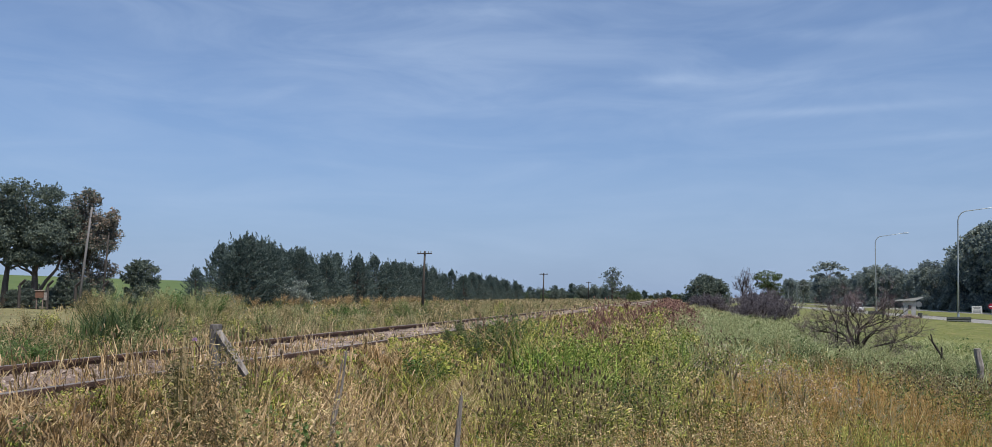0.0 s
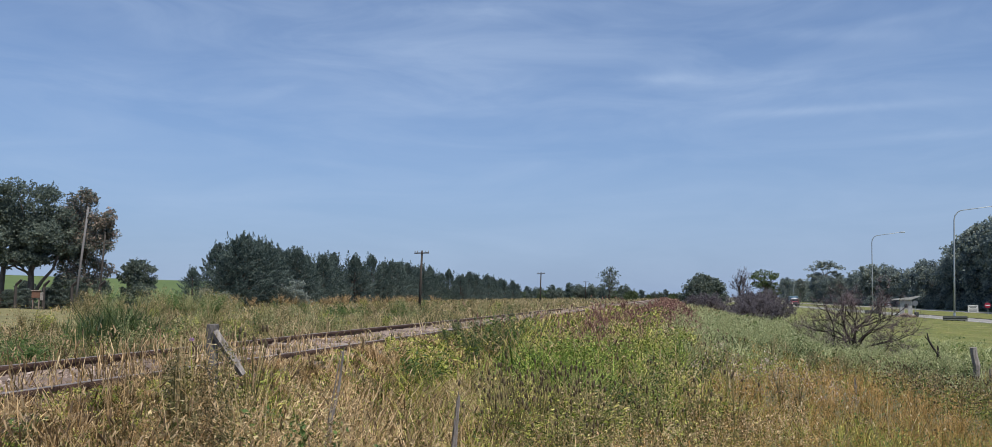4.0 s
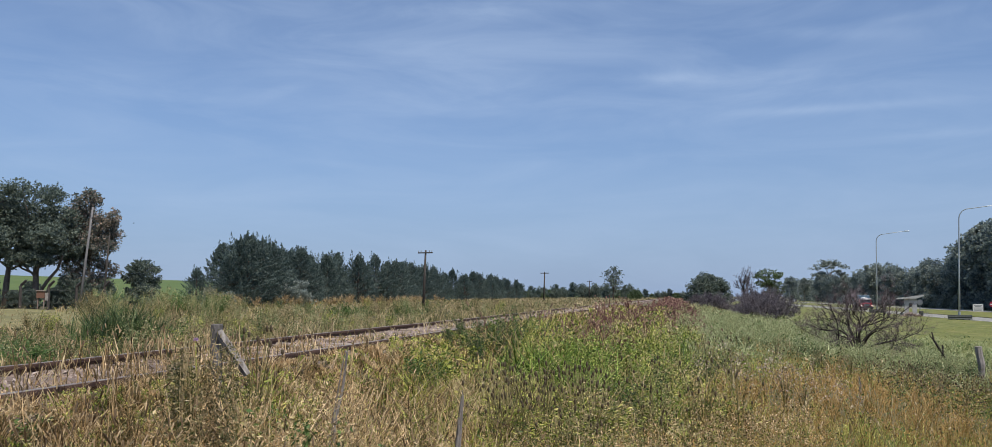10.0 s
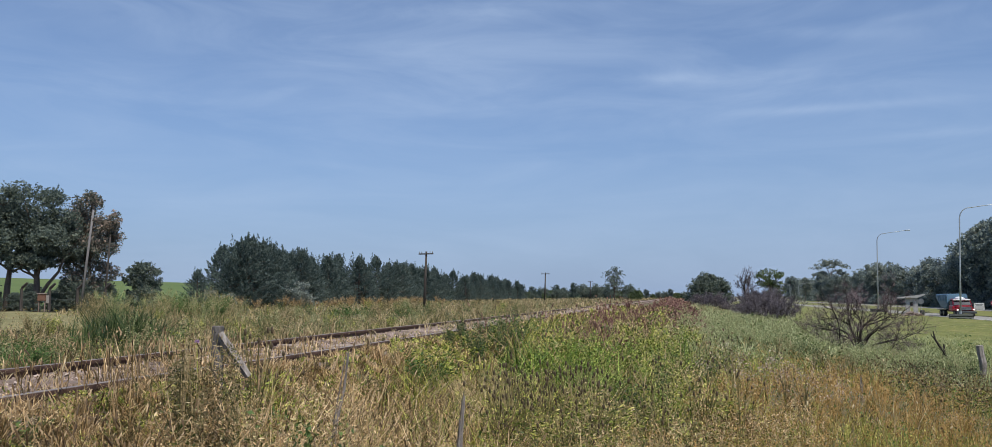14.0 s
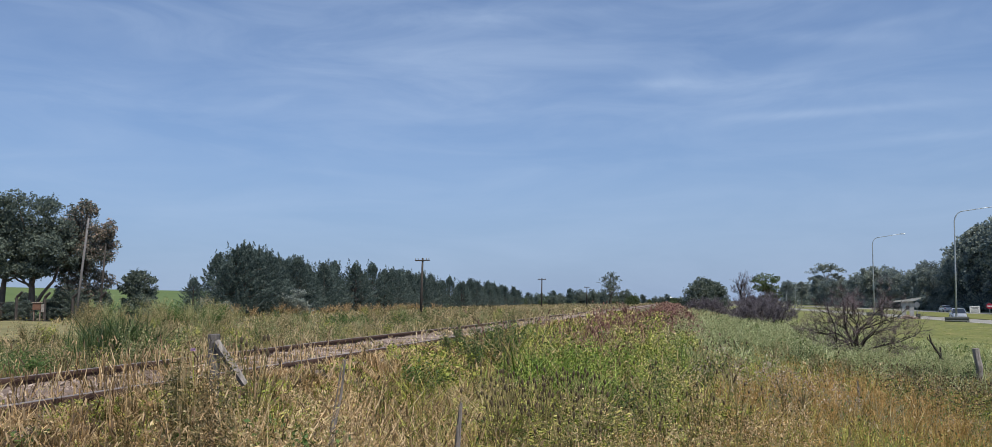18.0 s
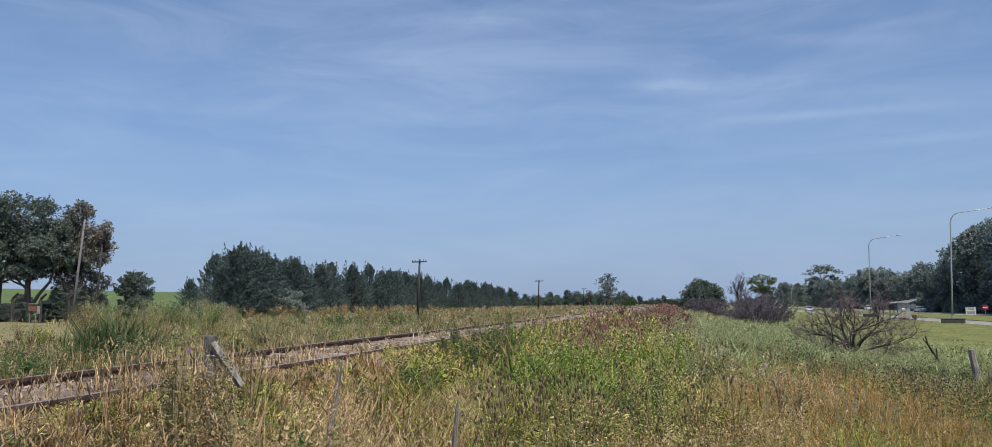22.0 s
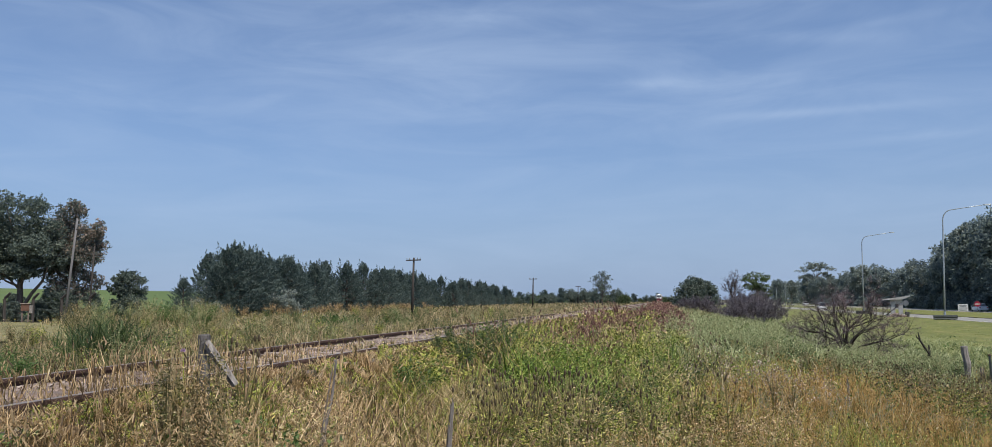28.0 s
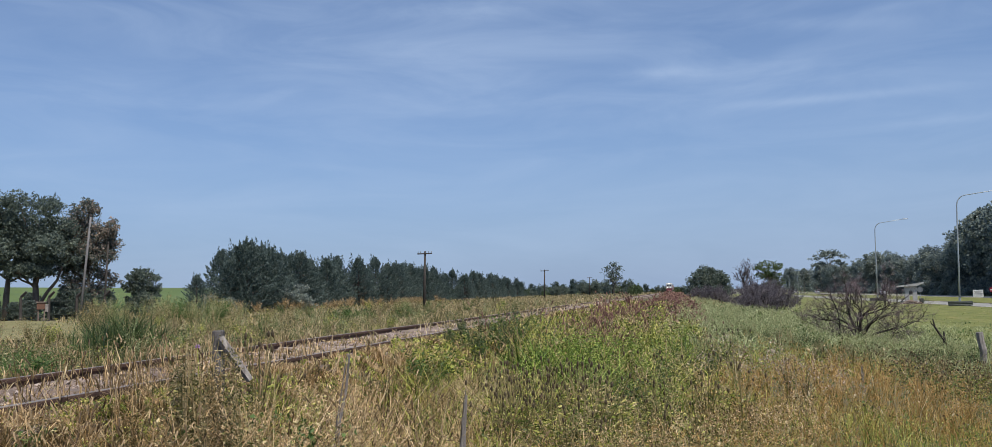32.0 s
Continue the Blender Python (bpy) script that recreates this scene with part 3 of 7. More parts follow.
def bed_height(X, Y):
    return np.interp(X, bed_x, bed_z, left=-9, right=-9) + 0.025 * waves(X * 3, Y * 3, 1.0) * (np.abs(X - TRACK_X) < 2.6)


track_bed = tagged(new("track_bed", sheet(np.unique(np.concatenate([np.linspace(bed_x[0], bed_x[-1], 27), bed_x])), np.concatenate([np.arange(-30, 60, 0.5), np.arange(60, 1600, 12.0)]), bed_height).mesh("track_bed", M["ballast"], True)),
                   "pinkish crushed stone and dirt under the rails", "track bed", kind="structure")
track = thing("railway_track", pose(TRACK_X, 0, 0), "rusty broad-gauge railway track on weathered wooden sleepers", "railway track", kind="structure")


def rail_geo(y0, y1, steps, dx):
    half = [(0.034, 0.0), (0.036, -0.012), (0.034, -0.034), (0.010, -0.042), (0.009, -0.112), (0.055, -0.128), (0.062, -0.14)]
    ring = [(x, z) for x, z in half] + [(-x, z) for x, z in half[::-1]]
    g = Geo()
    rings = []
    for y in np.linspace(y0, y1, steps):
        w = 0.006 * math.sin(y * 0.21 + dx) + 0.004 * math.sin(y * 0.53)
        rings.append([(dx + x, y, z + w) for x, z in ring])
    return loft(g, np.array(rings))


for side in (-1, 1):
    r = part("rail", rail_geo(-30, 1500, 500, side * (GAUGE / 2 + 0.034)), M["rust"], track)
    top = Geo()
    rings = []
    for y in np.linspace(-30, 1500, 500):
        c, w = side * (GAUGE / 2 + 0.034), 0.006 * math.sin(y * 0.21 + side * (GAUGE / 2 + 0.034)) + 0.004 * math.sin(y * 0.53)
        rings.append([(c - 0.03, y, w - 0.004), (c + 0.03, y, w - 0.004), (c + 0.028, y, w + 0.003), (c - 0.028, y, w + 0.003)])
    part("rail_head", loft(top, np.array(rings)), M["railhead"], r, "dull running surface worn grey")

sleeper_meshes = []
for k in range(5):
    g = Geo()
    r = np.random.default_rng(k)
    rings = []
    for x in np.linspace(-1.38, 1.38, 7):
        j = r.normal(0, 0.006, 8)
        rings.append([(x + j[6], -0.12 + j[0], -0.28), (x, 0.12 + j[1], -0.28), (x, 0.125 + j[2], -0.165 + j[4]), (x, 0.105 + j[3], -0.148 + j[4]), (x, -0.105 + j[5], -0.148 + j[7] * 1.3), (x, -0.125, -0.165)])
    sleeper_meshes.append(loft(g, np.array(rings)).mesh("sleeper", M["sleeper"]))
r = np.random.default_rng(11)
sleeper_ys = np.arange(-6, 110, 0.66)
SLEEPERS = [(y + r.normal(0, 0.03), r.normal(0, 1.2), r.normal(0, 0.012), int(r.integers(5))) for y in sleeper_ys]
g = Geo()
for y in np.arange(110.3, 420, 0.66):
    box_geo(g, -1.38, 1.38, y - 0.12, y + 0.12, -0.28, -0.15)
tagged(part("far_sleepers", g, M["sleeper"], track), kind="stuff")


def in_view(n, near, far, spread=47, turn=-13.0):
    """Places strewn round the standpoint, thinning with distance as the eye resolves them."""
    d = near * (far / near) ** rng.random(n)
    a = np.radians(turn + spread * (2 * rng.random(n) - 1))
    return np.sin(a) * d, np.cos(a) * d, d


def in_strip(n, x0, x1, near, far):
    """The same along a strip beside the line, between two distances."""
    y = near * (far / near) ** rng.random(n)
    x = rng.uniform(x0, x1, n)
    return x, y, np.hypot(x, y)


def keep(mask, *arrays):
    return [q[mask] for q in arrays]


def on_ground(x, y):
    return np.stack([x, y, np.where(np.abs(x - TRACK_X) < 2.9, np.maximum(bed_height(x, y), ground(x, y)), ground(x, y))], -1)


# loose stones between and beside the rails
x, y, d = in_view(9000, 5, 60, 40, -20)
x = TRACK_X + rng.normal(0, 1.0, len(x))
y = np.concatenate([y, rng.uniform(-12, 12, 7000)])
x = np.concatenate([x, TRACK_X + rng.uniform(-1.4, 1.2, 7000)])
d = np.hypot(x, y)
x, y, d = keep((np.abs(x - TRACK_X) < 1.75) & (y > -14), x, y, d)
g = Geo()
n = len(x)
c = on_ground(x, y)
s = (0.014 + 0.022 * rng.random(n) ** 2) * (1 + d / 30)
corner = np.array([(1, 0, 0), (-1, 0, 0), (0, 1, 0), (0, -1, 0), (0, 0, 0.6), (0, 0, -0.6)])
v = c[:, None] + corner[None] * s[:, None, None] * rng.uniform(0.5, 1.1, (n, 6, 1)) + rng.normal(0, 1, (n, 6, 3)) * s[:, None, None] * 0.25
stone_faces = np.array([(0, 2, 4), (2, 1, 4), (1, 3, 4), (3, 0, 4), (2, 0, 5), (1, 2, 5), (3, 1, 5), (0, 3, 5)])
g.add(v.reshape(-1, 3), (np.arange(n)[:, None, None] * 6 + stone_faces[None]).reshape(-1, 3))
solid("ballast_stones", g, M["stone"], "loose pinkish grey ballast stones between the rails", "gravel", kind="stuff")


# ---- grass and weeds ----
def clumped(x, y, s, level):
    return waves(x * 1.7 + 3, y * 1.7, s) + rng.normal(0, 0.35, len(x)) > level


def tussock(x, y, d, draw):
    """Draws the plants of one small plot together and gives each plot a height of its own."""
    cell = 0.16 * 1.6 ** np.floor(np.log(np.maximum(d, 1.0) / 3 + 1) * 1.6)
    turn, off = rng.random() * 3.0, rng.random() * 50
    ca, sa = math.cos(turn), math.sin(turn)
    warp = 0.16 * waves(x, y, 0.31)
    x, y = ca * x - sa * y + warp + off, sa * x + ca * y + 0.16 * waves(y, x, 0.27) + off
    i, j = np.floor(x / cell), np.floor(y / cell)
    h1 = np.modf(np.abs(np.sin(i * 12.99 + j * 78.23) * 4375.85))[0]
    h2 = np.modf(np.abs(np.sin(i * 39.35 + j * 11.13) * 2371.17))[0]
    h3 = np.modf(np.abs(np.sin(i * 73.16 + j * 52.24) * 1931.71))[0]
    u = x + ((i + h1) * cell - x) * draw - off - warp
    v = y + ((j + h2) * cell - y) * draw - off - warp
    x, y = ca * u + sa * v, ca * v - sa * u
    return x, y, 0.58 + 0.66 * h3


def turf(name, mat, label, n, near, far, zone, height, width, lean, spread=47, turn=-13.0, head=None, category="grass", least=0.0011):
    """A stand of one grass: blades where zone allows; head = (material, length, radius, share) adds seed heads."""
    x, y, d = in_strip(n, *spread, near, far) if isinstance(spread, tuple) else in_view(n, near, far, spread, turn)
    x, y, d = keep(zone(x, y, d), x, y, d)
    x, y, lot = tussock(x, y, d, 0.62)
    g = Geo()
    w = np.maximum(width, least * d)
    h = (height(x, y, d) if callable(height) else height) * lot * (0.88 + 0.16 * waves(x * 2, y * 2, 1.0)) * (1 + 0.1 * waves(x, y, 5.0))
    tip, out = blades(g, on_ground(x, y) - (0, 0, 0.02), h, w, lean)
    ob = solid(name, g, M[mat], label, category, kind="stuff")
    if head:
        hm, length, radius, share = head
        pick = rng.random(len(x)) < share
        g = Geo()
        heads(g, tip[pick] + (0, 0, 0.02), out[pick] + (0, 0, 1) * h[pick, None] * 0.5, length, np.maximum(radius, 0.0008 * d[pick]))
        solid(name + "_seed_heads", g, M[hm], label + ", seed heads", category, kind="stuff")
    return ob


def flecks(name, mat, label, n, near, far, zone, low, high, size, spread=47, turn=-13.0, width=0.45, upright=0.6, category="weeds", least=0.0036):
    """Small leaves, husks and florets held at some height over the ground."""
    n = int(n * 0.74)
    x, y, d = in_strip(n, *spread, near, far) if isinstance(spread, tuple) else in_view(n, near, far, spread, turn)
    x, y, d = keep(zone(x, y, d), x, y, d)
    x, y, lot = tussock(x, y, d, 0.5)
    p = on_ground(x, y)
    lump = 0.7 * lot + 0.22 * waves(x * 1.3, y * 1.3, 0.7) + 0.2 * waves(x, y, 2.3) + 0.1 * waves(x, y, 5.1)
    high = high(x, y, d) if callable(high) else high
    p[:, 2] += (low + (high - low) * rng.random(len(x)) ** 0.8) * lump
    g = Geo()
    way = rng.normal(size=(len(x), 3)) + (0, 0, upright)
    leaves(g, p, np.maximum(size, least * np.where(d < 45, d, 45 + 0.3 * (d - 45))), way, width)
    return solid(name, g, M[mat], label, category, kind="stuff")


def bank_height(x, y, d):
    """The weeds of the bank stand taller farther down the line."""
    return 0.56 + 0.36 * smooth_step(9.5, 15, d) * smooth_step(1.4, -1.0, x) * (1 - 0.45 * smooth_step(-1.2, -2.4, x) * smooth_step(17, 23, d))


def side_height(x, y, d):
    return 0.28 + 0.4 * smooth_step(-3.5, -2.8, x) + 0.46 * smooth_step(10.5, 14, d + 0.8 * waves(x, y, 1.2)) * smooth_step(-3.7, -3.2, x) * (1 - 0.75 * smooth_step(16, 21, d))


def bank(x, y, d):
    return (x > -3.05) & (x < 0.3 - 1.1 * smooth_step(13, 22, d) + 0.3 * waves(x, y, 2.0))


def lush(x, y, d):
    """The green part of the bank; its foot before the standpoint has dried."""
    return bank(x, y, d) & ~((x > -1.7 + 0.3 * waves(x, y, 0.5)) & (d < 6.4 + 0.6 * waves(x, y, 0.6)))


def meadow(x, y, d):
    return (x > -0.5 - 0.9 * (d < 6.6) + 0.5 * waves(x, y, 1.2) + 0.03 * d) & (x < 14) & (d < 22 + 0.9 * x + 2 * waves(x, y, 3))


def hollow(x, y, d):
    return (np.hypot(x - 8.3, (y - 41.0) * 0.42) > 2.3) & (x > -0.8 + 0.4 * waves(x, y, 4.1) + rng.normal(0, 0.25, len(x))) & (x < 13.5 + 1.5 * waves(x, y, 6)) & (d > 18 + 0.75 * x + 2 * waves(x, y, 2.2))


def yard(x, y, d):
    """The mown ground before the fenced yard."""
    return (x < -0.86 * y + 1.5 * waves(x, y, 3.0)) & (d > 38 + 2 * waves(x, y, 2.0))


def west(x, y, d):
    return (x < TRACK_X - 2.6) & (x > -80) & ~yard(x, y, d)


def near_dry(x, y, d):
    return (x < -1.5 + 0.6 * waves(x, y, 0.8)) & (x > -3.75) & (d < 5.6 + 0.4 * waves(x, y, 0.7))


def near_top(level):
    """Height of the dry grass, whose tops keep one level over the falling ground and rise round the post."""
    return lambda x, y, d: np.maximum(0.2, level + 0.12 * np.exp(-((x + 2.7) / 0.3) ** 2) - 0.1 * smooth_step(-3.1, -3.5, x) - ground(x, y)) * 0.97


# golden dry grass round the fence stakes, lower towards the rails
SW, ST = 18, -33
turf("dry_grass", "gold", "tall dry golden grass gone to seed", 5000, 2.2, 6.2, near_dry, near_top(0.06), 0.0065, 1.0, SW, ST)
turf("foxtail_grass", "gold", "foxtail grass with brown bristly heads", 3600, 2.6, 6.0, lambda x, y, d: near_dry(x, y, d) & (d > 3.7) & clumped(x, y, 0.8, -0.5), near_top(0.16), 0.0035, 0.35, SW, ST, head=("foxtail", 0.06, 0.0048, 0.9))
flecks("dry_husks", "gold", "dry husks and small leaves in the golden grass", 76000, 2.2, 6.2, near_dry, 0.12, near_top(0.1), 0.026, SW, ST, 0.26, 0.1)
flecks("dry_weed_leaves", "mixed", "half-dry weed leaves in the golden grass", 26000, 2.2, 6.2, lambda x, y, d: near_dry(x, y, d) & clumped(x + 3, y, 0.6, -0.1), 0.1, near_top(0.05), 0.03, SW, ST, 0.34, 0.1)
# green weeds whose dark leaves also stand in for shaded gaps in the grass
flecks("dark_weeds", "deepgreen", "dark weed leaves low in the golden grass, also standing in for shaded gaps", 26000, 2.4, 6.2, lambda x, y, d: near_dry(x, y, d) & clumped(x, y, 0.7, 0.0), 0.05, near_top(-0.05), 0.042, SW, ST)
flecks("pale_husks", "straw", "pale straw flecks on the golden grass", 9000, 2.2, 6.2, near_dry, 0.3, near_top(0.1), 0.022, SW, ST, 0.22, 0.0)
turf("straw_stalks", "straw", "bleached crooked stalks in the golden grass", 1800, 2.4, 6.2, near_dry, lambda x, y, d: near_top(0.04)(x, y, d) * 0.75, 0.006, 1.15, SW, ST)
turf("low_dry_grass", "gold", "short dry grass beside the rails", 14000, 4.0, 60, lambda x, y, d: clumped(x, y, 1.0, -0.5), side_height, 0.0035, 0.6, (-3.55, -1.7))
turf("low_green_grass", "green", "short green grass beside the rails", 26000, 5.0, 60, lambda x, y, d: (d > 5.2) & clumped(x, y, 1.5, -0.3), side_height, 0.004, 0.6, (-3.5, -1.4))
flecks("rail_side_leaves", "green", "small green weeds beside the rails", 26000, 5.0, 60, lambda x, y, d: (d > 5.2) & clumped(x, y, 1.2, -0.4), 0.02, side_height, 0.022, (-3.5, -1.4))
flecks("rail_side_husks", "gold", "dry husks beside the rails", 16000, 4.0, 60, lambda x, y, d: d > 4.4, 0.02, side_height, 0.015, (-3.55, -1.4), width=0.3)
turf("straw_on_track", "straw", "bleached straw between the rails", 2000, 3, 60, lambda x, y, d: clumped(x, y, 1.1, 0.1), 0.2, 0.003, 0.9, (-6.9, -3.4))
turf("track_weeds", "olive", "low weeds along the sleepers", 9000, 3, 90, lambda x, y, d: (np.abs(np.abs(x - TRACK_X) - 0.87) > 0.14) & clumped(x + 9, y, 1.6, 0.35), 0.24, 0.004, 0.6, (-7.2, -3.2))
turf("foxtails_by_rail", "gold", "foxtails standing along the rails", 800, 3.0, 10, lambda x, y, d: d > 5, 0.42, 0.003, 0.2, (-6.8, -3.3), head=("foxtail", 0.06, 0.006, 0.9))
def between(x, y, d):
    return (d > 4.6) & (waves(x * 1.3 + 2, y * 0.9, 0.9) + rng.normal(0, 0.3, len(x)) > -0.15 + 0.05 * np.maximum(d - 7, 0))


turf("rail_dry_grass", "gold", "dry reddish grass growing between the rails", 9000, 2.0, 13, between, lambda x, y, d: 0.1 + 0.1 * smooth_step(9, 6, y), 0.0045, 0.8, (-5.9, -3.5))
turf("rail_brown_grass", "foxtail", "brown dead grass growing over the near rail", 6000, 2.0, 12, between, lambda x, y, d: 0.1 + 0.14 * smooth_step(8, 5, y), 0.0045, 0.9, (-5.6, -3.4))
flecks("rail_husks", "gold", "dry husks and leaves between the rails", 16000, 2.0, 13, between, 0.0, lambda x, y, d: 0.08 + 0.1 * smooth_step(9, 6, y), 0.026, (-5.9, -3.4), width=0.35)
flecks("rail_weeds", "mixed", "small half-dry weeds along the near rail", 9000, 2.0, 22, lambda x, y, d: (d > 4.8) & clumped(x, y, 0.7, 0.1), 0.0, 0.15, 0.03, (-5.2, -3.4))
# rank growth that hides the foot of the strainer post
def post_foot(x, y, d):
    return (x / y < -0.605) & (x / y > -0.67)


flecks("post_weeds", "olive", "rank grey-green weeds round the foot of the old post", 22000, 4.0, 4.72, post_foot, 0.25, near_top(0.24), 0.026, (-3.3, -2.45), width=0.3)
flecks("post_husks", "gold", "dry seed and husks round the foot of the old post", 12000, 4.0, 4.72, post_foot, 0.25, near_top(0.2), 0.026, (-3.3, -2.45), width=0.26)
# green bank beside the rails
B = (-2.6, 1.1)
turf("green_grass", "green", "lush green grass on the railway bank", 17000, 4.4, 70, lambda x, y, d: lush(x, y, d) & clumped(x, y, 1.2, -0.3), bank_height, 0.008, 0.6, B)
turf("mixed_grass", "olive", "olive grass half dried on the bank", 6000, 2.3, 70, bank, bank_height, 0.004, 0.5, B)
flecks("green_leaves", "green", "small green weed leaves on the bank", 76000, 3.0, 70, lambda x, y, d: lush(x, y, d) & (d > 5.0 + 2.0 * rng.random(len(x))) & clumped(x, y, 1.0, -0.5), 0.1, bank_height, 0.045, B)
flecks("deep_leaves", "deepgreen", "dark green weed leaves on the bank", 22000, 3.4, 70, lambda x, y, d: lush(x, y, d) & (d > 5.0 + 2.0 * rng.random(len(x))) & clumped(x + 4, y, 1.3, 0.1), 0.1, bank_height, 0.045, B)
flecks("bank_husks", "gold", "dry husks among the green of the bank", 40000, 2.3, 60, bank, 0.15, bank_height, 0.024, B, width=0.3)
turf("bank_straw", "gold", "dry grass through the green of the bank", 8000, 2.3, 40, lambda x, y, d: bank(x, y, d) & clumped(x, y + 7, 1.4, 0.0), 0.6, 0.003, 0.35, B)
flecks("bank_mixed", "mixed", "yellow-green leaves and florets on the bank", 50000, 3.0, 30, bank, 0.12, lambda x, y, d: bank_height(x, y, d) * 1.05, 0.03, B, width=0.4)
turf("seeding_grass", "straw", "fine pale grass in flower", 2500, 2.3, 22, lambda x, y, d: (x > -3.0) & (x < 5) & clumped(x, y + 4, 1.5, 0.0), 0.66, 0.0022, 0.4, 24, -8, head=("straw", 0.05, 0.004, 0.5), least=0.0007)
flecks("bank_foot_husks", "straw", "bright dry husks at the foot of the bank", 14000, 2.6, 9, lambda x, y, d: bank(x, y, d) & (x > -2.2), 0.25, 0.66, 0.021, (-2.2, 1.1), width=0.35)
flecks("bank_foot_gold", "gold", "golden seed at the foot of the bank", 95000, 2.6, 9, lambda x, y, d: (x > -2.2), 0.2, 0.64, 0.02, (-2.2, 1.1), width=0.3)
flecks("bank_foot_orange", "orange", "rusty seed of dry grass at the foot of the bank", 60000, 3.0, 8.5, lambda x, y, d: d < 6.6 + 1.2 * waves(x, y, 0.8), 0.25, 0.64, 0.018, (-1.5, 1.5), width=0.3)
# dark flecks that paint the shaded gaps low in the bank growth
flecks("bank_shade", "shade_leaf", "leaves coloured dark for the shade deep in the bank weeds", 20000, 4.5, 26, lambda x, y, d: lush(x, y, d) & (d > 7.5) & clumped(x, y + 2, 0.55, 0.0), 0.05, lambda x, y, d: bank_height(x, y, d) * 0.85, 0.045, B)
def green_patch(x, y, d):
    return meadow(x, y, d) & (waves(x * 0.9 + 1.7, y * 0.55 + 4.0, 1.0) + 0.5 * waves(x, y, 0.6) > 0.12)


def tawny(x, y, d):
    return meadow(x, y, d) & ~(green_patch(x, y, d) & (rng.random(len(x)) < 0.8))


# the fine orange grass of the meadow
MW, MT = 16, 8
turf("orange_grass", "orange", "fine rusty orange meadow grass in seed", 44000, 2.3, 34, tawny, 0.42, 0.003, 0.4, MW, MT, least=0.0006)
flecks("orange_florets", "orange", "fine orange florets on the meadow grass", 150000, 2.3, 34, tawny, 0.1, 0.5, 0.015, MW, MT, 0.3, category="grass", least=0.0024)
flecks("meadow_leaves", "green", "green leaves low in the meadow", 26000, 2.4, 34, lambda x, y, d: meadow(x, y, d) & clumped(x, y, 1.6, -0.05), 0.05, 0.46, 0.024, MW, MT, least=0.0024)
flecks("meadow_dark", "deepgreen", "dark leaves low in the meadow", 16000, 2.4, 34, lambda x, y, d: meadow(x, y, d) & clumped(x + 5, y, 1.1, 0.2), 0.05, 0.42, 0.024, MW, MT)
flecks("meadow_flowers", "white_flower", "tiny white flowers in the meadow", 900, 3, 24, lambda x, y, d: (x > -2.5) & (x < 10), 0.35, 0.6, 0.009, 28, -2, 0.9, least=0.0011)
flecks("meadow_brown", "foxtail", "brown dead flower heads in the meadow", 3600, 6, 24, lambda x, y, d: (x > 0.6) & (x < 10) & (d > 8) & clumped(x, y, 2.0, 0.25), 0.35, 0.62, 0.018, MW, MT, 0.6)
turf("meadow_green", "green", "green grass through the meadow", 26000, 2.6, 40, lambda x, y, d: meadow(x, y, d) & clumped(x, y, 2.2, 0.1), 0.4, 0.003, 0.5, MW, MT, least=0.0006)
def weed_band(x, y, d):
    return (x > 3.5 + 0.6 * waves(x, y, 1.3)) & (x < 10) & (d > 12.0 + 0.35 * x + waves(x, y, 0.9)) & (d < 19 + 0.4 * x)


def pink_band(x, y, d):
    return (x > 0.1) & (x < 2.4 + 0.5 * waves(x, y, 1.0)) & (d > 11.5) & (d < 19)


flecks("meadow_sward", "sward", "fresh green patches in the orange meadow", 90000, 2.4, 30, green_patch, 0.08, 0.46, 0.014, MW, MT, 0.3, category="grass", least=0.0024)
flecks("band_leaves", "deepgreen", "dark weed leaves at the edge of the meadow", 14000, 12, 24, weed_band, 0.05, 0.5, 0.03, 12, 16, 0.4, least=0.0028)
flecks("band_heads", "teasel", "dark brown seed heads at the edge of the meadow", 5200, 12, 24, weed_band, 0.36, 0.82, 0.035, 12, 16, 0.5, least=0.0028)
flecks("band_husks", "foxtail", "pinkish brown husks at the edge of the meadow", 15000, 12, 24, weed_band, 0.2, 0.74, 0.03, 12, 16, 0.4, least=0.0026)
flecks("pink_heads", "pinkhusk", "pinkish brown flower heads in the meadow", 7000, 11, 22, pink_band, 0.25, 0.66, 0.026, 9, 5, 0.5, least=0.0026)
# purple-red stand along the crest of the bank, far down the line
turf("red_bank_weeds", "purple", "purple-red flowering weeds along the crest of the bank", 6000, 18, 300, lambda x, y, d: d > 20 + 44 * rng.random(len(x)), lambda x, y, d: bank_height(x, y, d) + 0.08, 0.005, 0.4, (-2.6, 1.0), head=("purple", 0.1, 0.012, 0.6))
flecks("red_florets", "purple", "purple-red florets along the crest of the bank", 13000, 9, 300, lambda x, y, d: d > 10 + 46 * rng.random(len(x)), 0.3, lambda x, y, d: bank_height(x, y, d) + 0.12, 0.03, (-2.6, 1.0))
# pale bushy growth of the hollow
HW, HT = 14, 8
flecks("pale_leaves", "pale", "pale grey-green feathery leaves in the hollow", 200000, 14, 150, hollow, 0.05, 0.74, 0.03, HW, HT, 0.2, least=0.0021)
turf("pale_weeds", "pale", "pale grey-green feathery weeds in the hollow", 26000, 16, 150, hollow, 0.6, 0.004, 0.8, HW, HT)
# dark green flecks standing in for shade between the pale clumps
flecks("hollow_shade", "deepgreen", "leaves coloured dark for the shade deep in the pale weeds", 22000, 14, 150, lambda x, y, d: hollow(x, y, d) & clumped(x, y, 1.3, 0.15), 0.05, 0.6, 0.035, HW, HT)
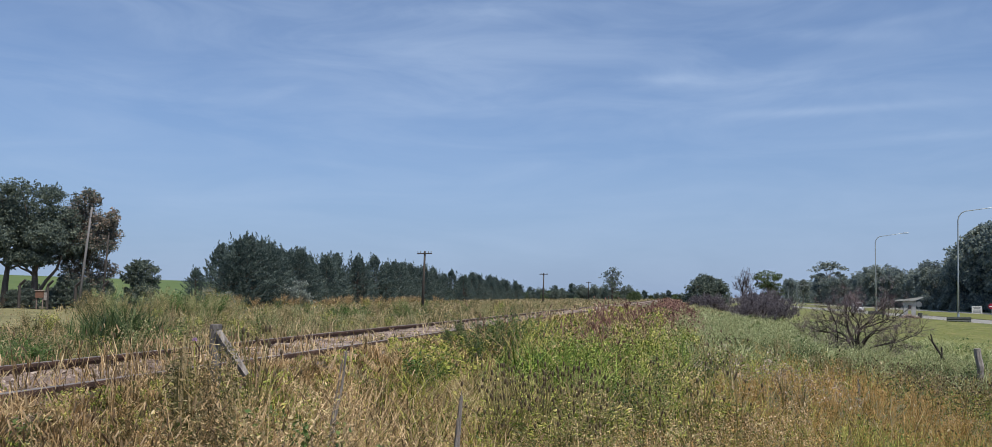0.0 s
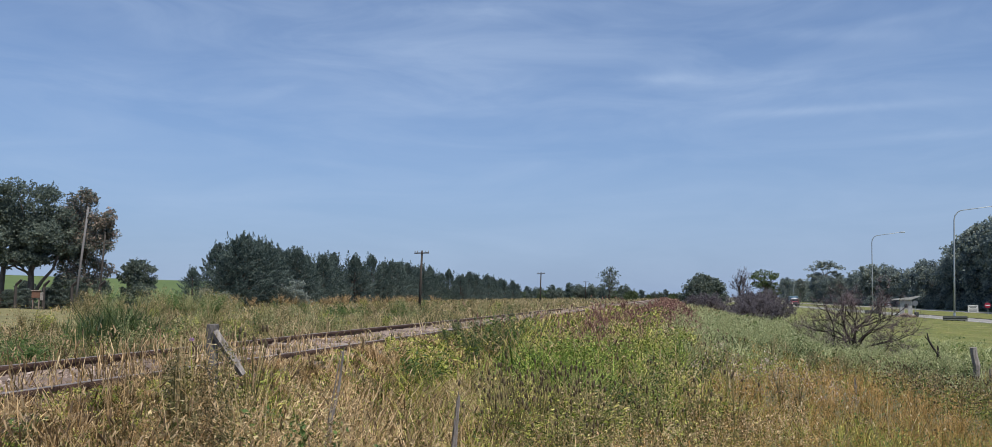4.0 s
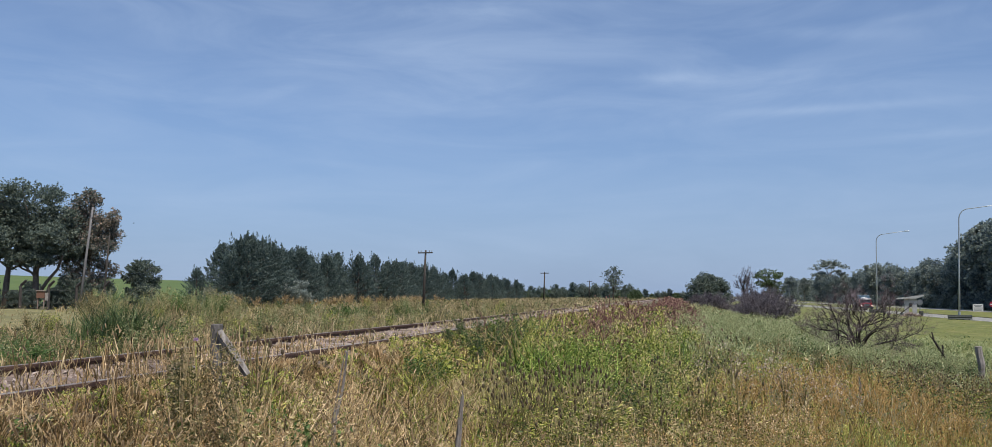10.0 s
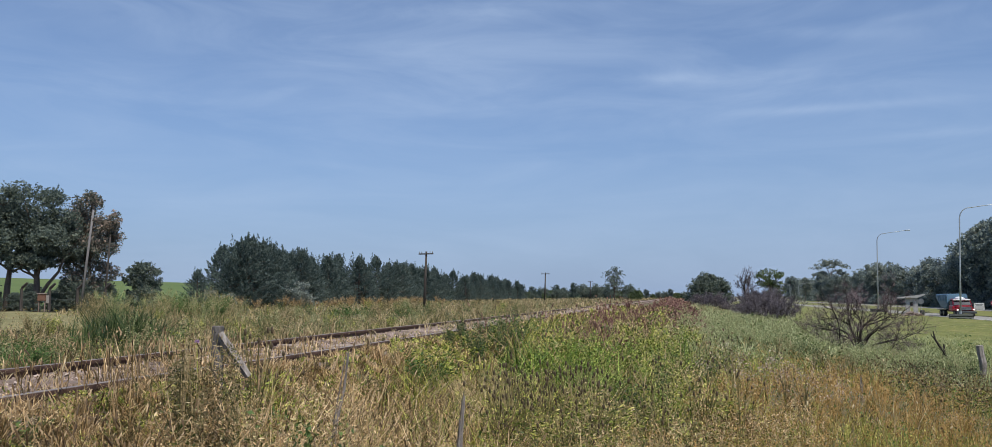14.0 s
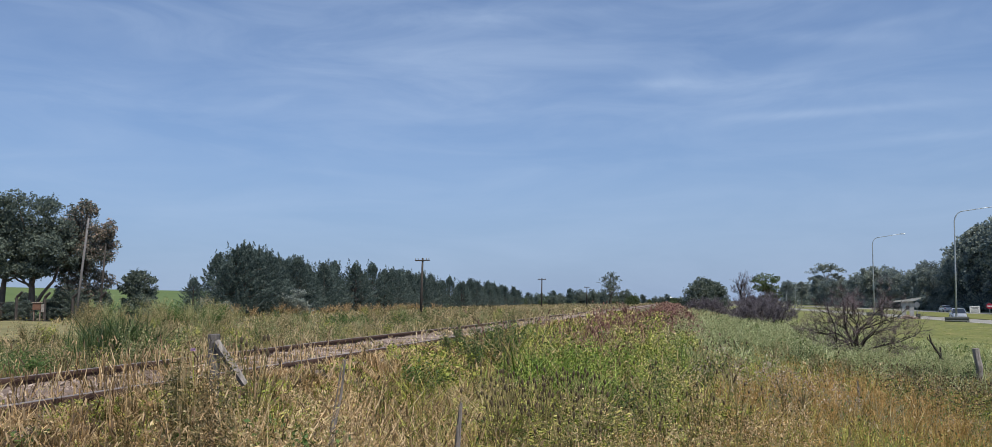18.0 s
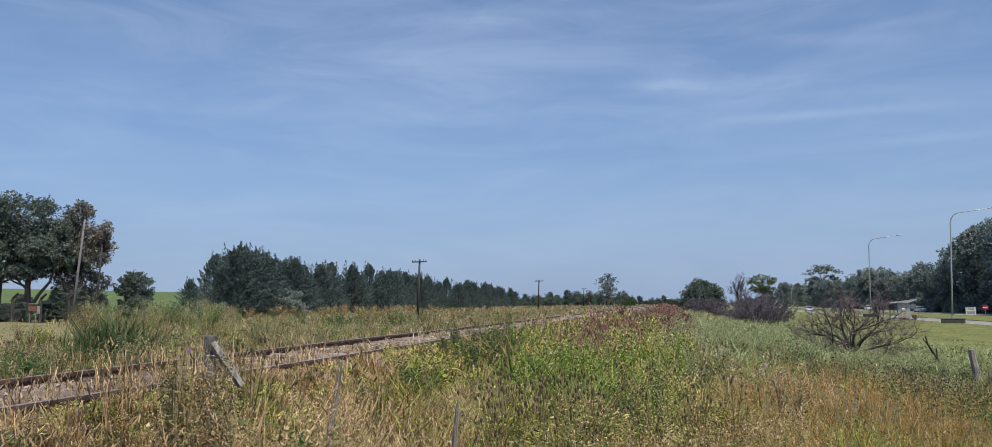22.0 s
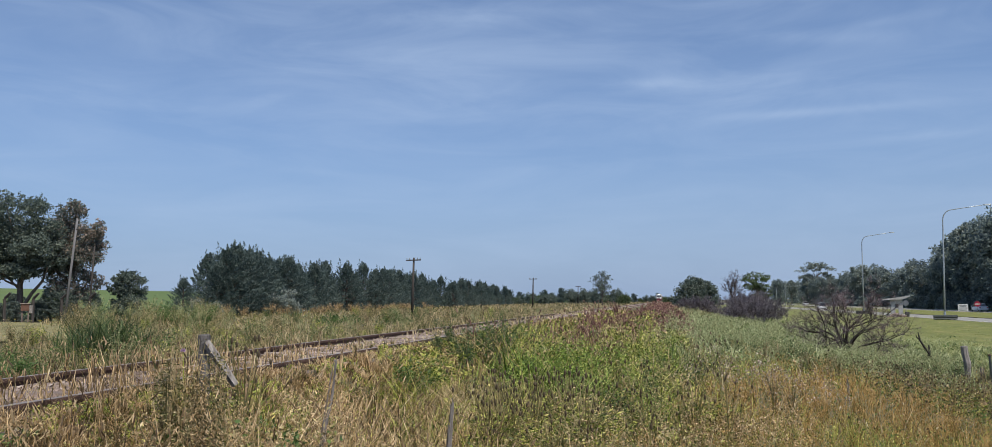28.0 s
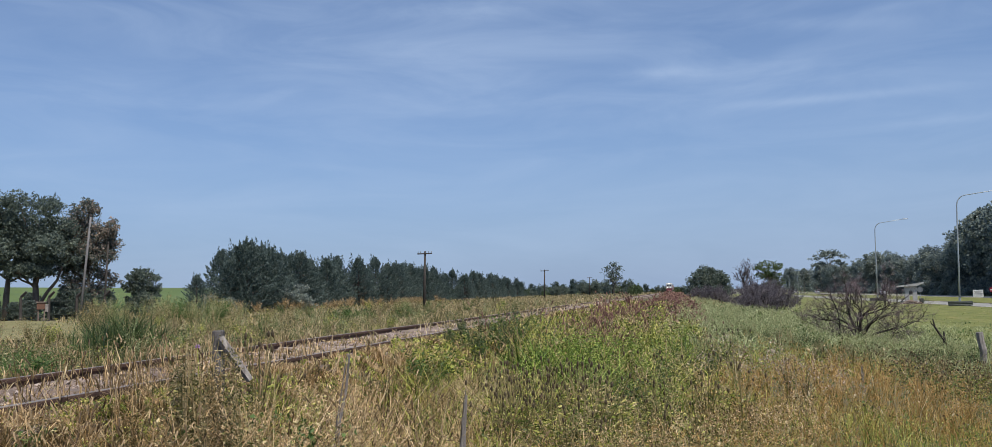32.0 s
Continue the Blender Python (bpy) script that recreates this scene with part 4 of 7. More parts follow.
# green edge between the bank and the hollow
flecks("crest_leaves", "mixed", "mixed green and dry weeds along the edge of the bank", 16000, 20, 200, lambda x, y, d: clumped(x, y, 1.4, -0.2), 0.05, 0.6, 0.02, (-1.4, 0.6))
turf("crest_grass", "green", "long green grass along the edge of the bank", 5000, 20, 200, lambda x, y, d: clumped(x, y, 2.0, -0.2), 0.6, 0.004, 0.5, (-1.5, 0.3))
# mown grass before the road
def verge(x, y, d):
    return (x > 12.0 + 1.2 * waves(x, y, 3)) & (x < 33) & clumped(x, y, 3.0, -0.3)


flecks("verge_tufts", "lawn_blade", "short uneven tufts of the mown verge", 60000, 26, 190, verge, 0.02, 0.13, 0.04, 9, 13.5, 0.4, category="grass", least=0.0018)
# far side of the railway
turf("west_grass", "olive", "tall mixed grass beyond the railway", 60000, 7, 260, west, 0.58, 0.0045, 0.5, 26, -32, least=0.0007)
flecks("west_leaves", "olive", "mixed leaves and husks beyond the railway", 90000, 8, 240, west, 0.1, 0.62, 0.022, 26, -32, 0.35, least=0.0019)
turf("west_straw", "straw", "dry seeding grass beyond the railway", 6000, 8, 200, lambda x, y, d: west(x, y, d) & clumped(x, y, 4, 0.0), 0.72, 0.003, 0.35, 26, -32, head=("foxtail", 0.06, 0.006, 0.4), least=0.0007)
flecks("west_green", "green", "green growth beyond the railway", 42000, 8, 200, lambda x, y, d: west(x, y, d) & clumped(x + 7, y, 3.3, -0.05), 0.05, 0.55, 0.035, 26, -32, least=0.0019)
flecks("west_dark", "deepgreen", "dark green weeds beyond the railway", 32000, 8, 200, lambda x, y, d: west(x, y, d) & clumped(x + 2, y, 2.3, 0.1), 0.05, 0.5, 0.035, 26, -32, least=0.0019)
flecks("west_brown", "foxtail", "brown dead weeds beyond the railway", 34000, 8, 240, lambda x, y, d: west(x, y, d) & clumped(x + 12, y, 3.0, 0.0), 0.2, 0.72, 0.03, 26, -32, least=0.0019)
flecks("yellow_flowers", "yellow", "yellow flowering weeds before the pines", 2600, 34, 140, lambda x, y, d: (x < -27) & (x > -46) & clumped(x, y, 5, 0.15), 0.3, 1.05, 0.06, 20, -34)
flecks("far_bank_growth", "olive", "grass along the line in the distance", 24000, 60, 500, lambda x, y, d: (x < 12) & (x > -60) & (np.abs(x - TRACK_X) > 2.4), 0.1, 0.75, 0.1, 12, -9)
turf("tall_side_weeds", "purple", "purple-tinged tall weeds beside the rails", 4200, 13, 60, lambda x, y, d: clumped(x, y, 1.4, -0.1), 0.95, 0.004, 0.3, (-3.2, -1.2), head=("purple", 0.12, 0.01, 0.8))
flecks("side_weed_shade", "deepgreen", "dark green tall weeds beside the rails", 12000, 10.5, 24, lambda x, y, d: d > 11, 0.05, side_height, 0.03, (-3.35, -1.7))
turf("near_side_grass", "gold", "dry grass on the slope below the rails", 6000, 3.4, 13, lambda x, y, d: d > 4.8, lambda x, y, d: side_height(x, y, d) * 1.05, 0.0034, 0.55, (-3.3, -1.0))
flecks("near_side_husks", "gold", "dry husks on the slope below the rails", 44000, 3.4, 13, lambda x, y, d: d > 4.8, 0.05, side_height, 0.015, (-3.3, -1.0), width=0.3)
flecks("near_side_leaves", "green", "green leaves on the slope below the rails", 40000, 3.4, 13, lambda x, y, d: (d > 4.8) & clumped(x, y, 0.9, -0.5), 0.05, side_height, 0.022, (-3.3, -1.0))
turf("shoulder_grass", "gold", "short dry grass on the shoulder of the track", 34000, 3.0, 30, lambda x, y, d: d > 4.6, 0.17, 0.0032, 0.7, (-4.08, -3.1))
flecks("shoulder_leaves", "green", "low green weeds on the shoulder of the track", 44000, 4.0, 30, lambda x, y, d: (d > 5.2) & clumped(x, y, 1.3, -0.5), 0.0, 0.18, 0.02, (-4.06, -3.0))
flecks("shoulder_husks", "straw", "pale husks on the shoulder of the track", 4000, 3.0, 45, lambda x, y, d: d > 4.6, 0.0, 0.16, 0.015, (-4.08, -3.3), width=0.3)
# the grass goes on round the standpoint and behind it
def behind(x, y, d):
    a = np.degrees(np.arctan2(x, y)) + 13
    return (np.abs((a + 180) % 360 - 180) > 40) & (np.abs(x - TRACK_X) > 1.7)


turf("grass_behind", "olive", "grass behind the standpoint", 30000, 0.8, 40, behind, 0.45, 0.006, 0.6, 180, 0)
flecks("leaves_behind", "olive", "leaves and husks behind the standpoint", 26000, 0.8, 40, behind, 0.05, 0.45, 0.03, 180, 0)
turf("grass_around", "olive", "mixed grass round the standpoint", 26000, 0.7, 6.5, lambda x, y, d: np.abs(x - TRACK_X) > 1.6, 0.42, 0.005, 0.6, 180, 0)
flecks("leaves_around", "mixed", "small weeds round the standpoint", 26000, 0.9, 6.5, lambda x, y, d: np.abs(x - TRACK_X) > 1.6, 0.05, 0.4, 0.024, 180, 0)
turf("trodden_grass", "gold", "trodden grass at the standpoint", 7000, 0.35, 2.6, lambda x, y, d: np.abs(x - TRACK_X) > 1.7, 0.3, 0.005, 0.9, 180, 0)


# ---- trees ----
def leaf_puffs(crown, centres, radii, per, leaf, r, flat=0.75):
    """Leaves in small sprays round each centre, thicker towards the outside and top of the puff."""
    for c, cr in zip(centres, radii):
        sprays = max(9, per // 9)
        q = r.normal(size=(sprays, 3)) + (0, 0, 0.2)
        q *= (cr * r.uniform(0.3, 1.15, sprays) / np.linalg.norm(q, axis=1))[:, None]
        p = c + (q[r.integers(sprays, size=per)] + r.normal(0, 0.17 * cr, (per, 3))) * (1, 1, flat)
        leaves(crown, p, leaf, width=0.6, rnd=r)


def lobed_tree(name, seed, lobes, puffs, per, leaf, mats, trunk_r, stem=None, flat=0.8, fork=0.0, open_low=0.2):
    """Broadleaf tree whose crown is a set of lobes (x, z, radius) or (x, y, z, radius); limbs run into every lobe."""
    r = np.random.default_rng(seed)
    root = thing(name, Matrix(), "", "tree")
    wood, crown = Geo(), Geo()
    full = np.array([q if len(q) == 4 else (q[0], r.normal(0, 0.9) * q[2] * 0.8, q[1], q[2]) for q in lobes], float)
    low = full[:, 2].min()
    pair = r.integers(len(full), size=(len(full) * 2 // 3, 2))
    full = np.concatenate([full, (full[pair[:, 0]] + full[pair[:, 1]]) / 2 + r.normal(0, 0.3, (len(pair), 4)) * full[pair[:, 0], 3:] * (1, 1, 0.6, 0.1)])
    top = np.average(full[:, :3], axis=0)
    stem = np.array(stem if stem is not None else [(0, 0, -0.3), (0.04 * low * r.normal(), 0, low * 0.5), (top[0] * 0.4, top[1] * 0.4, max(low * 0.95, top[2] * 0.5)), (top[0], top[1], top[2])], float)
    tube(wood, stem, np.linspace(trunk_r * 1.2, trunk_r * 0.4, len(stem)), 8)
    if fork:
        tube(wood, [(0.05, 0, low * 0.25), (fork * 0.4, 0.1, low * 0.6), (fork * 0.8, 0.1, low * 0.85), (fork, 0.1, low * 1.15)], [trunk_r * 0.6, trunk_r * 0.5, trunk_r * 0.4, trunk_r * 0.25], 7, False)
    for x, y, z, rad in full:
        c = np.array((x, y, z))
        t = np.clip(z - rad * 0.7, stem[1, 2], stem[-1, 2])
        start = np.array([np.interp(t * 0.8, stem[:, 2], stem[:, i]) for i in range(3)])
        mid = (start + c) / 2 + r.normal(0, 0.12, 3) * rad - (0, 0, 0.1 * rad)
        tube(wood, [start, mid, c], [trunk_r * 0.42, trunk_r * 0.28, trunk_r * 0.14], 5, False)
        u = r.normal(size=(puffs, 3))
        u /= np.linalg.norm(u, axis=1)[:, None]
        u = u[np.argsort(-u[:, 2])][:max(3, int(puffs * (1 - open_low)))]
        ends = c + u * (rad * r.uniform(0.55, 1.0, len(u)))[:, None] * (1, 1, 0.85)
        for e in ends[::2]:
            tube(wood, [c, (c + e) / 2 + r.normal(0, 0.08, 3) * rad, e], [trunk_r * 0.14, trunk_r * 0.09, 0.015], 4, False)
        leaf_puffs(crown, ends, rad * r.uniform(0.45, 0.8, len(ends)), per, leaf, r, flat)
    part("trunk", wood, M[mats[0]], root, smooth=True)
    part("crown", crown, M[mats[1]], root)
    return root


def heap_lobes(seed, height, spread, count, base=0.3, size=0.3):
    """Lobes strewn over an upright oval crown."""
    r = np.random.default_rng(seed)
    out = []
    for k in range(count):
        z = height * (base + (0.93 - base) * ((k + r.random()) / count))
        f = (z / height - base) / (1 - base)
        reach = spread * math.sqrt(max(0.05, 1 - (1.5 * f - 0.45) ** 2)) * r.uniform(0.35, 0.85)
        a = 2.4 * k + r.normal(0, 0.4)
        out.append((reach * math.cos(a), reach * math.sin(a), z - size * spread * 0.4, spread * size * r.uniform(0.8, 1.25)))
    return out


def conifer(name, seed, height, spread, leaf=0.27, plumes=150, mats=("bark", "hazy_needles"), per=64):
    """Cypress-like conifer: upswept pointed plumes from the ground to a ragged top of several leaders."""
    r = np.random.default_rng(seed)
    root = thing(name, Matrix(), "", "tree")
    wood, crown = Geo(), Geo()
    tube(wood, [(0, 0, -0.2), (0.05, 0, height * 0.5), (0.1 * r.normal(), 0.1 * r.normal(), height * 0.9)], [0.22, 0.14, 0.03], 7)
    lump = r.uniform(0, 6.28, 3)
    for k in range(plumes):
        f = ((k + r.random()) / plumes) ** 0.85
        a = 2.4 * k + r.normal(0, 0.3)
        reach = spread * (1 - f ** 1.7) * (0.78 + 0.16 * math.sin(3 * a + lump[0] + 5 * f) + r.normal(0, 0.12)) + 0.15
        z0 = height * 0.86 * f
        L = r.uniform(0.5, 1.25) * (1.1 - 0.2 * f)
        root_at = np.array((math.cos(a) * reach * 0.45, math.sin(a) * reach * 0.45, z0 + 0.1))
        tip = np.array((math.cos(a) * reach * 1.12, math.sin(a) * reach * 1.12, z0 + L))
        if k % 3 == 0:
            tube(wood, [(0, 0, z0 * 0.95), root_at, (root_at + tip) / 2], [0.05, 0.03, 0.012], 3, False)
        s = r.random(per)[:, None]
        bow = np.sin(s * np.pi) * np.array((math.cos(a), math.sin(a), -0.3)) * 0.16 * L
        girth = (0.42 * (1 - s ** 1.3) + 0.03) * (0.6 + 0.3 * L)
        p = root_at + (tip - root_at) * s + bow + r.normal(0, 1, (per, 3)) * girth * 0.45
        d = (tip - root_at) / np.linalg.norm(tip - root_at)
        leaves(crown, p, leaf, np.tile(d + (0, 0, 0.2), (per, 1)) + r.normal(0, 0.55, (per, 3)), 0.36, r)
    for k in range(r.integers(3, 6)):
        a, o = r.uniform(0, 6.28), r.uniform(0.0, 0.4) * spread
        foot = np.array((math.cos(a) * o, math.sin(a) * o, height * r.uniform(0.7, 0.8)))
        s = r.random(70)[:, None]
        tall = height * r.uniform(0.93, 1.04) - foot[2]
        p = foot + (0, 0, 1) * s * tall + r.normal(0, 1, (70, 3)) * (0.3 * (1 - s) + 0.03)
        leaves(crown, p, leaf, np.tile((0, 0, 1.0), (70, 1)) + r.normal(0, 0.35, (70, 3)), 0.32, r)
    part("trunk", wood, M[mats[0]], root, smooth=True)
    part("crown", crown, M[mats[1]], root)
    return root


def plant_copies(models, places, labels, category="tree", group=""):
    """Sets the models on the ground at (x, y, size, turn); the first of each model is the model itself."""
    used = set()
    for k, (x, y, size, turn) in enumerate(places):
        ob = models[k % len(models)]
        m = pose(x, y, float(ground(x, y)) - 0.05, 0, 0, turn) @ Matrix.Diagonal((size, size, size, 1))
        if ob not in used:
            used.add(ob)
            ob.matrix_basis = m
            made = ob
        else:
            made = copy_thing(ob, m)
            made.matrix_basis = m
        tagged(made, labels[k % len(labels)], category, group)


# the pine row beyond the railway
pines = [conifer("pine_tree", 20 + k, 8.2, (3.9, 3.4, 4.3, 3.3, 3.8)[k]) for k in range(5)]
row = []
r = np.random.default_rng(5)
for k in range(64):
    f = k / 63
    yy = 73.5 + 190 * f ** 1.12
    size = (0.98 - 0.2 * f) * r.uniform(0.8, 1.1)
    xx = -46.6 - 6 * f + r.normal(0, 1.2)
    if k > 3:
        row.append((xx, yy, size, r.uniform(0, 360)))
row += [(-47.6, 71.6, 0.5, 20), (-46.0, 75.0, 0.74, 80), (-45.8, 76.5, 0.95, 140), (-45.3, 77.5, 1.0, 210), (-45.0, 79.5, 0.9, 300), (-45.4, 82.5, 0.93, 10)]
row += [(-49.5 - 0.06 * k, 79 + 5.5 * k, r.uniform(0.7, 0.98) * (1 - 0.01 * k), r.uniform(0, 360)) for k in range(16)]
plant_copies(pines, row, ["dark green pine in a dense windbreak row"], group="pine windbreak")

# the grove by the fenced yard; local x runs across the view
CROWN_A = [(-2.0, 8.3, 1.7), (0.1, 9.0, 1.5), (-0.3, 7.4, 1.7), (-2.6, 6.3, 1.5), (0.9, 6.2, 1.3), (-0.9, 5.2, 1.1), (-3.6, 7.6, 1.5), (1.6, 4.7, 0.7)]
CROWN_B = [(-0.8, 9.6, 1.2), (1.0, 9.4, 1.3), (0.1, 8.0, 1.7), (-0.3, 6.2, 1.3), (1.4, 6.0, 1.2), (-1.2, 4.9, 0.8), (2.0, 7.6, 1.2), (1.2, 4.9, 0.8), (-0.9, 4.0, 0.8), (0.7, 4.0, 0.8), (-1.9, 4.3, 0.8), (2.2, 5.0, 0.9)]
CROWN_C = [(-0.8, 8.7, 1.1), (0.0, 9.1, 0.8), (-1.3, 7.2, 1.25), (0.3, 6.6, 1.2), (1.6, 7.5, 0.85), (1.1, 5.1, 1.0), (-0.5, 4.8, 1.3), (-1.0, 3.0, 1.2), (0.9, 3.2, 1.0), (1.7, 5.9, 0.7), (-2.2, 6.0, 1.2), (-2.0, 8.0, 1.0), (-2.0, 4.4, 0.9), (-2.1, 2.9, 1.0), (0.0, 2.0, 1.1)]
oaks = [lobed_tree("broadleaf_tree", 40, CROWN_A, 13, 150, 0.2, ("bark", "hazy_oakleaf"), 0.26, [(0, 0, -0.3), (0.05, 0, 2.2), (0.15, 0.1, 3.9), (-0.6, 0, 6.2)]),
        lobed_tree("broadleaf_tree", 41, CROWN_B, 13, 150, 0.2, ("bark", "hazy_oakleaf"), 0.27, [(0, 0, -0.3), (0.0, 0, 2.0), (-0.1, 0, 4.2), (0.2, 0, 6.6)], fork=2.1),
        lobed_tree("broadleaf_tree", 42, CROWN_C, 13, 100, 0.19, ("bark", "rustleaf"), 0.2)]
plant_copies(oaks, [(-52.7, 53.4, 0.95, 13.2), (-50.3, 53.9, 0.97, 13.2), (-47.5, 56.7, 1.0, 13.2)],
             ["large dark green broadleaf tree with bare lower trunk", "spreading dark green tree with a forked trunk", "tall tree with reddish brown dying leaves"], group="trees by the yard")
for x, y, s, t in ((-54.9, 52.6, 0.97, 190), (-58, 55, 1.0, 250)):
    m = pose(x, y, float(ground(x, y)) - 0.05, 0, 0, t) @ Matrix.Diagonal((s, s, s, 1))
    copy_thing(oaks[0], m).matrix_basis = m
young = lobed_tree("young_tree", 60, heap_lobes(60, 4.4, 1.75, 13, 0.16, 0.36), 9, 80, 0.17, ("bark", "hazy_oakleaf"), 0.07)
plant_copies([young], [(-45.6, 60.4, 1.0, 0)], ["bushy young dark green tree beside the field"])
for x, y, s, t in ((-55.5, 50.6, 0.36, 40), (-53.9, 51.3, 0.42, 90), (-51.8, 51.6, 0.33, 140), (-50.9, 52.4, 0.38, 10), (-49.4, 52.4, 0.4, 200), (-48.6, 55.2, 0.62, 40), (-47.4, 55.6, 0.55, 130), (-46.2, 57.0, 0.55, 220), (-51.6, 57.6, 0.42, 300), (-54.5, 58.0, 0.45, 10), (-56.5, 60, 0.6, 70), (-53.0, 62, 0.5, 160), (-54.3, 60, 0.45, 30), (-58.5, 57, 0.7, 290)):
    m = pose(x, y, float(ground(x, y)) - 0.05, 0, 0, t) @ Matrix.Diagonal((s, s, s, 1))
    tagged(copy_thing(young, m), "dark low bush under the yard trees", "bush").matrix_basis = m

# trees in the distance along the line
airy = lobed_tree("sparse_tree", 61, heap_lobes(61, 7.6, 2.7, 16, 0.22, 0.3), 7, 26, 0.24, ("bark", "hazy_oakleaf"), 0.13)
plant_copies([airy], [(-14.6, 181.5, 1.08, 0)], ["sparse grey-green tree with airy crown"])
round_tree = lobed_tree("round_tree", 62, [(-2.6, 3.2, 1.7), (-1.4, 4.6, 1.8), (0.2, 5.3, 1.7), (1.8, 4.7, 1.8), (2.9, 3.2, 1.6), (0.2, 3.2, 2.2), (-3.3, 1.9, 1.3), (3.2, 1.7, 1.4), (0, 1.6, 2.0)], 14, 110, 0.36, ("bark", "hazy_oakleaf"), 0.3, open_low=0.1)
plant_copies([round_tree], [(5.6, 176.0, 1.02, 7)], ["round dark green broadleaf tree at the foot of the bank"])
fork = lobed_tree("forked_tree", 63, [(-1.3, 6.1, 1.2), (0.2, 6.6, 1.3), (1.5, 6.1, 1.1), (-1.7, 4.8, 0.8), (2.1, 4.6, 0.9), (0.6, 4.9, 1.2), (2.0, 3.0, 0.8), (-0.6, 3.4, 0.6)], 8, 64, 0.25, ("bark", "freshleaf"), 0.2, fork=1.1, flat=0.6)
plant_copies([fork], [(15.9, 152.0, 1.0, 7)], ["open green tree with a forked trunk"])

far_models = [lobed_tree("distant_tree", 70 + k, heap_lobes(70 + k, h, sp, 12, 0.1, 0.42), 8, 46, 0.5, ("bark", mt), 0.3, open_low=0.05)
              for k, (h, sp, mt) in enumerate(((8.0, 4.2, "hazy_oakleaf"), (6.5, 4.0, "hazy_oakleaf"), (9.5, 3.2, "hazy_needles"), (5.6, 4.4, "freshleaf")))]
# spread by bearing and distance from the camera, to fit its view
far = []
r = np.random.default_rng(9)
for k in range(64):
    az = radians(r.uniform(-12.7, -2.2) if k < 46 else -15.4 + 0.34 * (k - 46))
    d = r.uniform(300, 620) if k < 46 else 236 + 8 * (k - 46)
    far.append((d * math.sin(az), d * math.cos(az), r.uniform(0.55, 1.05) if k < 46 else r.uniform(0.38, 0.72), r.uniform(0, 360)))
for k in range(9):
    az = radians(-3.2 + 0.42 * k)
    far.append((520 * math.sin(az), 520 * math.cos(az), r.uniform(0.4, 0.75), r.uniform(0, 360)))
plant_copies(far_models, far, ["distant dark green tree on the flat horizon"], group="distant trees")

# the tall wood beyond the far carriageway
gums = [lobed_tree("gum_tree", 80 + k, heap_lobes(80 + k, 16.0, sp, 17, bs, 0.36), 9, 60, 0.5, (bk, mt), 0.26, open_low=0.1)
        for k, (sp, bs, mt, bk) in enumerate(((4.6, 0.34, "hazy_gumleaf", "palebark"), (5.2, 0.12, "hazy_woodleaf", "bark"), (4.2, 0.4, "hazy_gumleaf", "palebark"), (5.0, 0.05, "hazy_woodleaf", "bark"), (5.4, 0.2, "hazy_woodleaf", "bark")))]
wood_rows = []
r = np.random.default_rng(12)
for rank, x0 in enumerate((67.0, 75.0, 84.0)):
    yy = 118 + 3 * rank
    while yy < (400, 520, 560)[rank]:
        tall = np.interp(yy / x0, (2.9, 3.05, 3.2, 3.3, 3.4, 3.56, 3.75, 3.89, 4.1, 4.33, 4.5, 4.65, 4.84, 5.0, 5.4, 7.0), (21.0, 20.5, 17.0, 12.5, 11.2, 14.6, 12.4, 11.0, 12.0, 15.4, 14.0, 13.0, 14.8, 13.0, 12.6, 14.0))
        wood_rows.append((x0 + r.normal(0, 1.3), yy, tall / 16.0 * r.uniform(0.86, 1.04), r.uniform(0, 360)))
        yy += r.uniform(4.8, 8.4) * (1 if yy < 300 else 1.6)
for k in range(10):
    wood_rows.append((66 + r.normal(0, 3), 410 + 22 * k, r.uniform(0.75, 1.0), r.uniform(0, 360)))
plant_copies(gums, wood_rows, ["tall gum tree with pale trunk in the roadside wood", "dense dark tree of the roadside wood"], group="roadside wood")
airy_gum = lobed_tree("umbrella_tree", 90, [(-5.0, 14.8, 2.2), (-2.4, 16.6, 2.0), (0.6, 17.0, 2.2), (3.4, 16.4, 2.0), (5.8, 15.0, 1.9), (-5.6, 11.8, 1.7), (-2.4, 12.8, 1.7), (3.2, 12.6, 1.9), (6.2, 12.0, 1.6), (0.4, 14.6, 1.4), (-3.6, 9.4, 1.4), (3.8, 9.4, 1.5)],
                      11, 52, 0.5, ("palebark", "hazy_gumleaf"), 0.3, flat=0.5, open_low=0.35)
plant_copies([airy_gum], [(66.0, 384, 1.04, 13)], ["tall airy tree with flat layered crown"])
shrub = lobed_tree("shrub", 91, heap_lobes(91, 3.0, 2.4, 10, 0.1, 0.42), 7, 40, 0.36, ("bark", "hazy_woodleaf"), 0.08, open_low=0.0)
light_shrub = lobed_tree("shrub", 92, heap_lobes(92, 4.8, 3.0, 12, 0.1, 0.36), 8, 60, 0.32, ("bark", "hazy_gumleaf"), 0.08, open_low=0.0)
edge = [(64.3 + r.normal(0, 0.8), 125 + 5.0 * k, r.uniform(0.7, 1.25), r.uniform(0, 360)) for k in range(48)]
plant_copies([shrub], edge, ["dark shrub at the foot of the wood"], "shrub", "shrubs along the wood")
plant_copies([light_shrub], [(62.6, 210, 1.0, 0), (63, 203, 0.8, 60), (62.4, 217, 0.7, 140)], ["light green shrub in front of the dark wood"], "shrub")
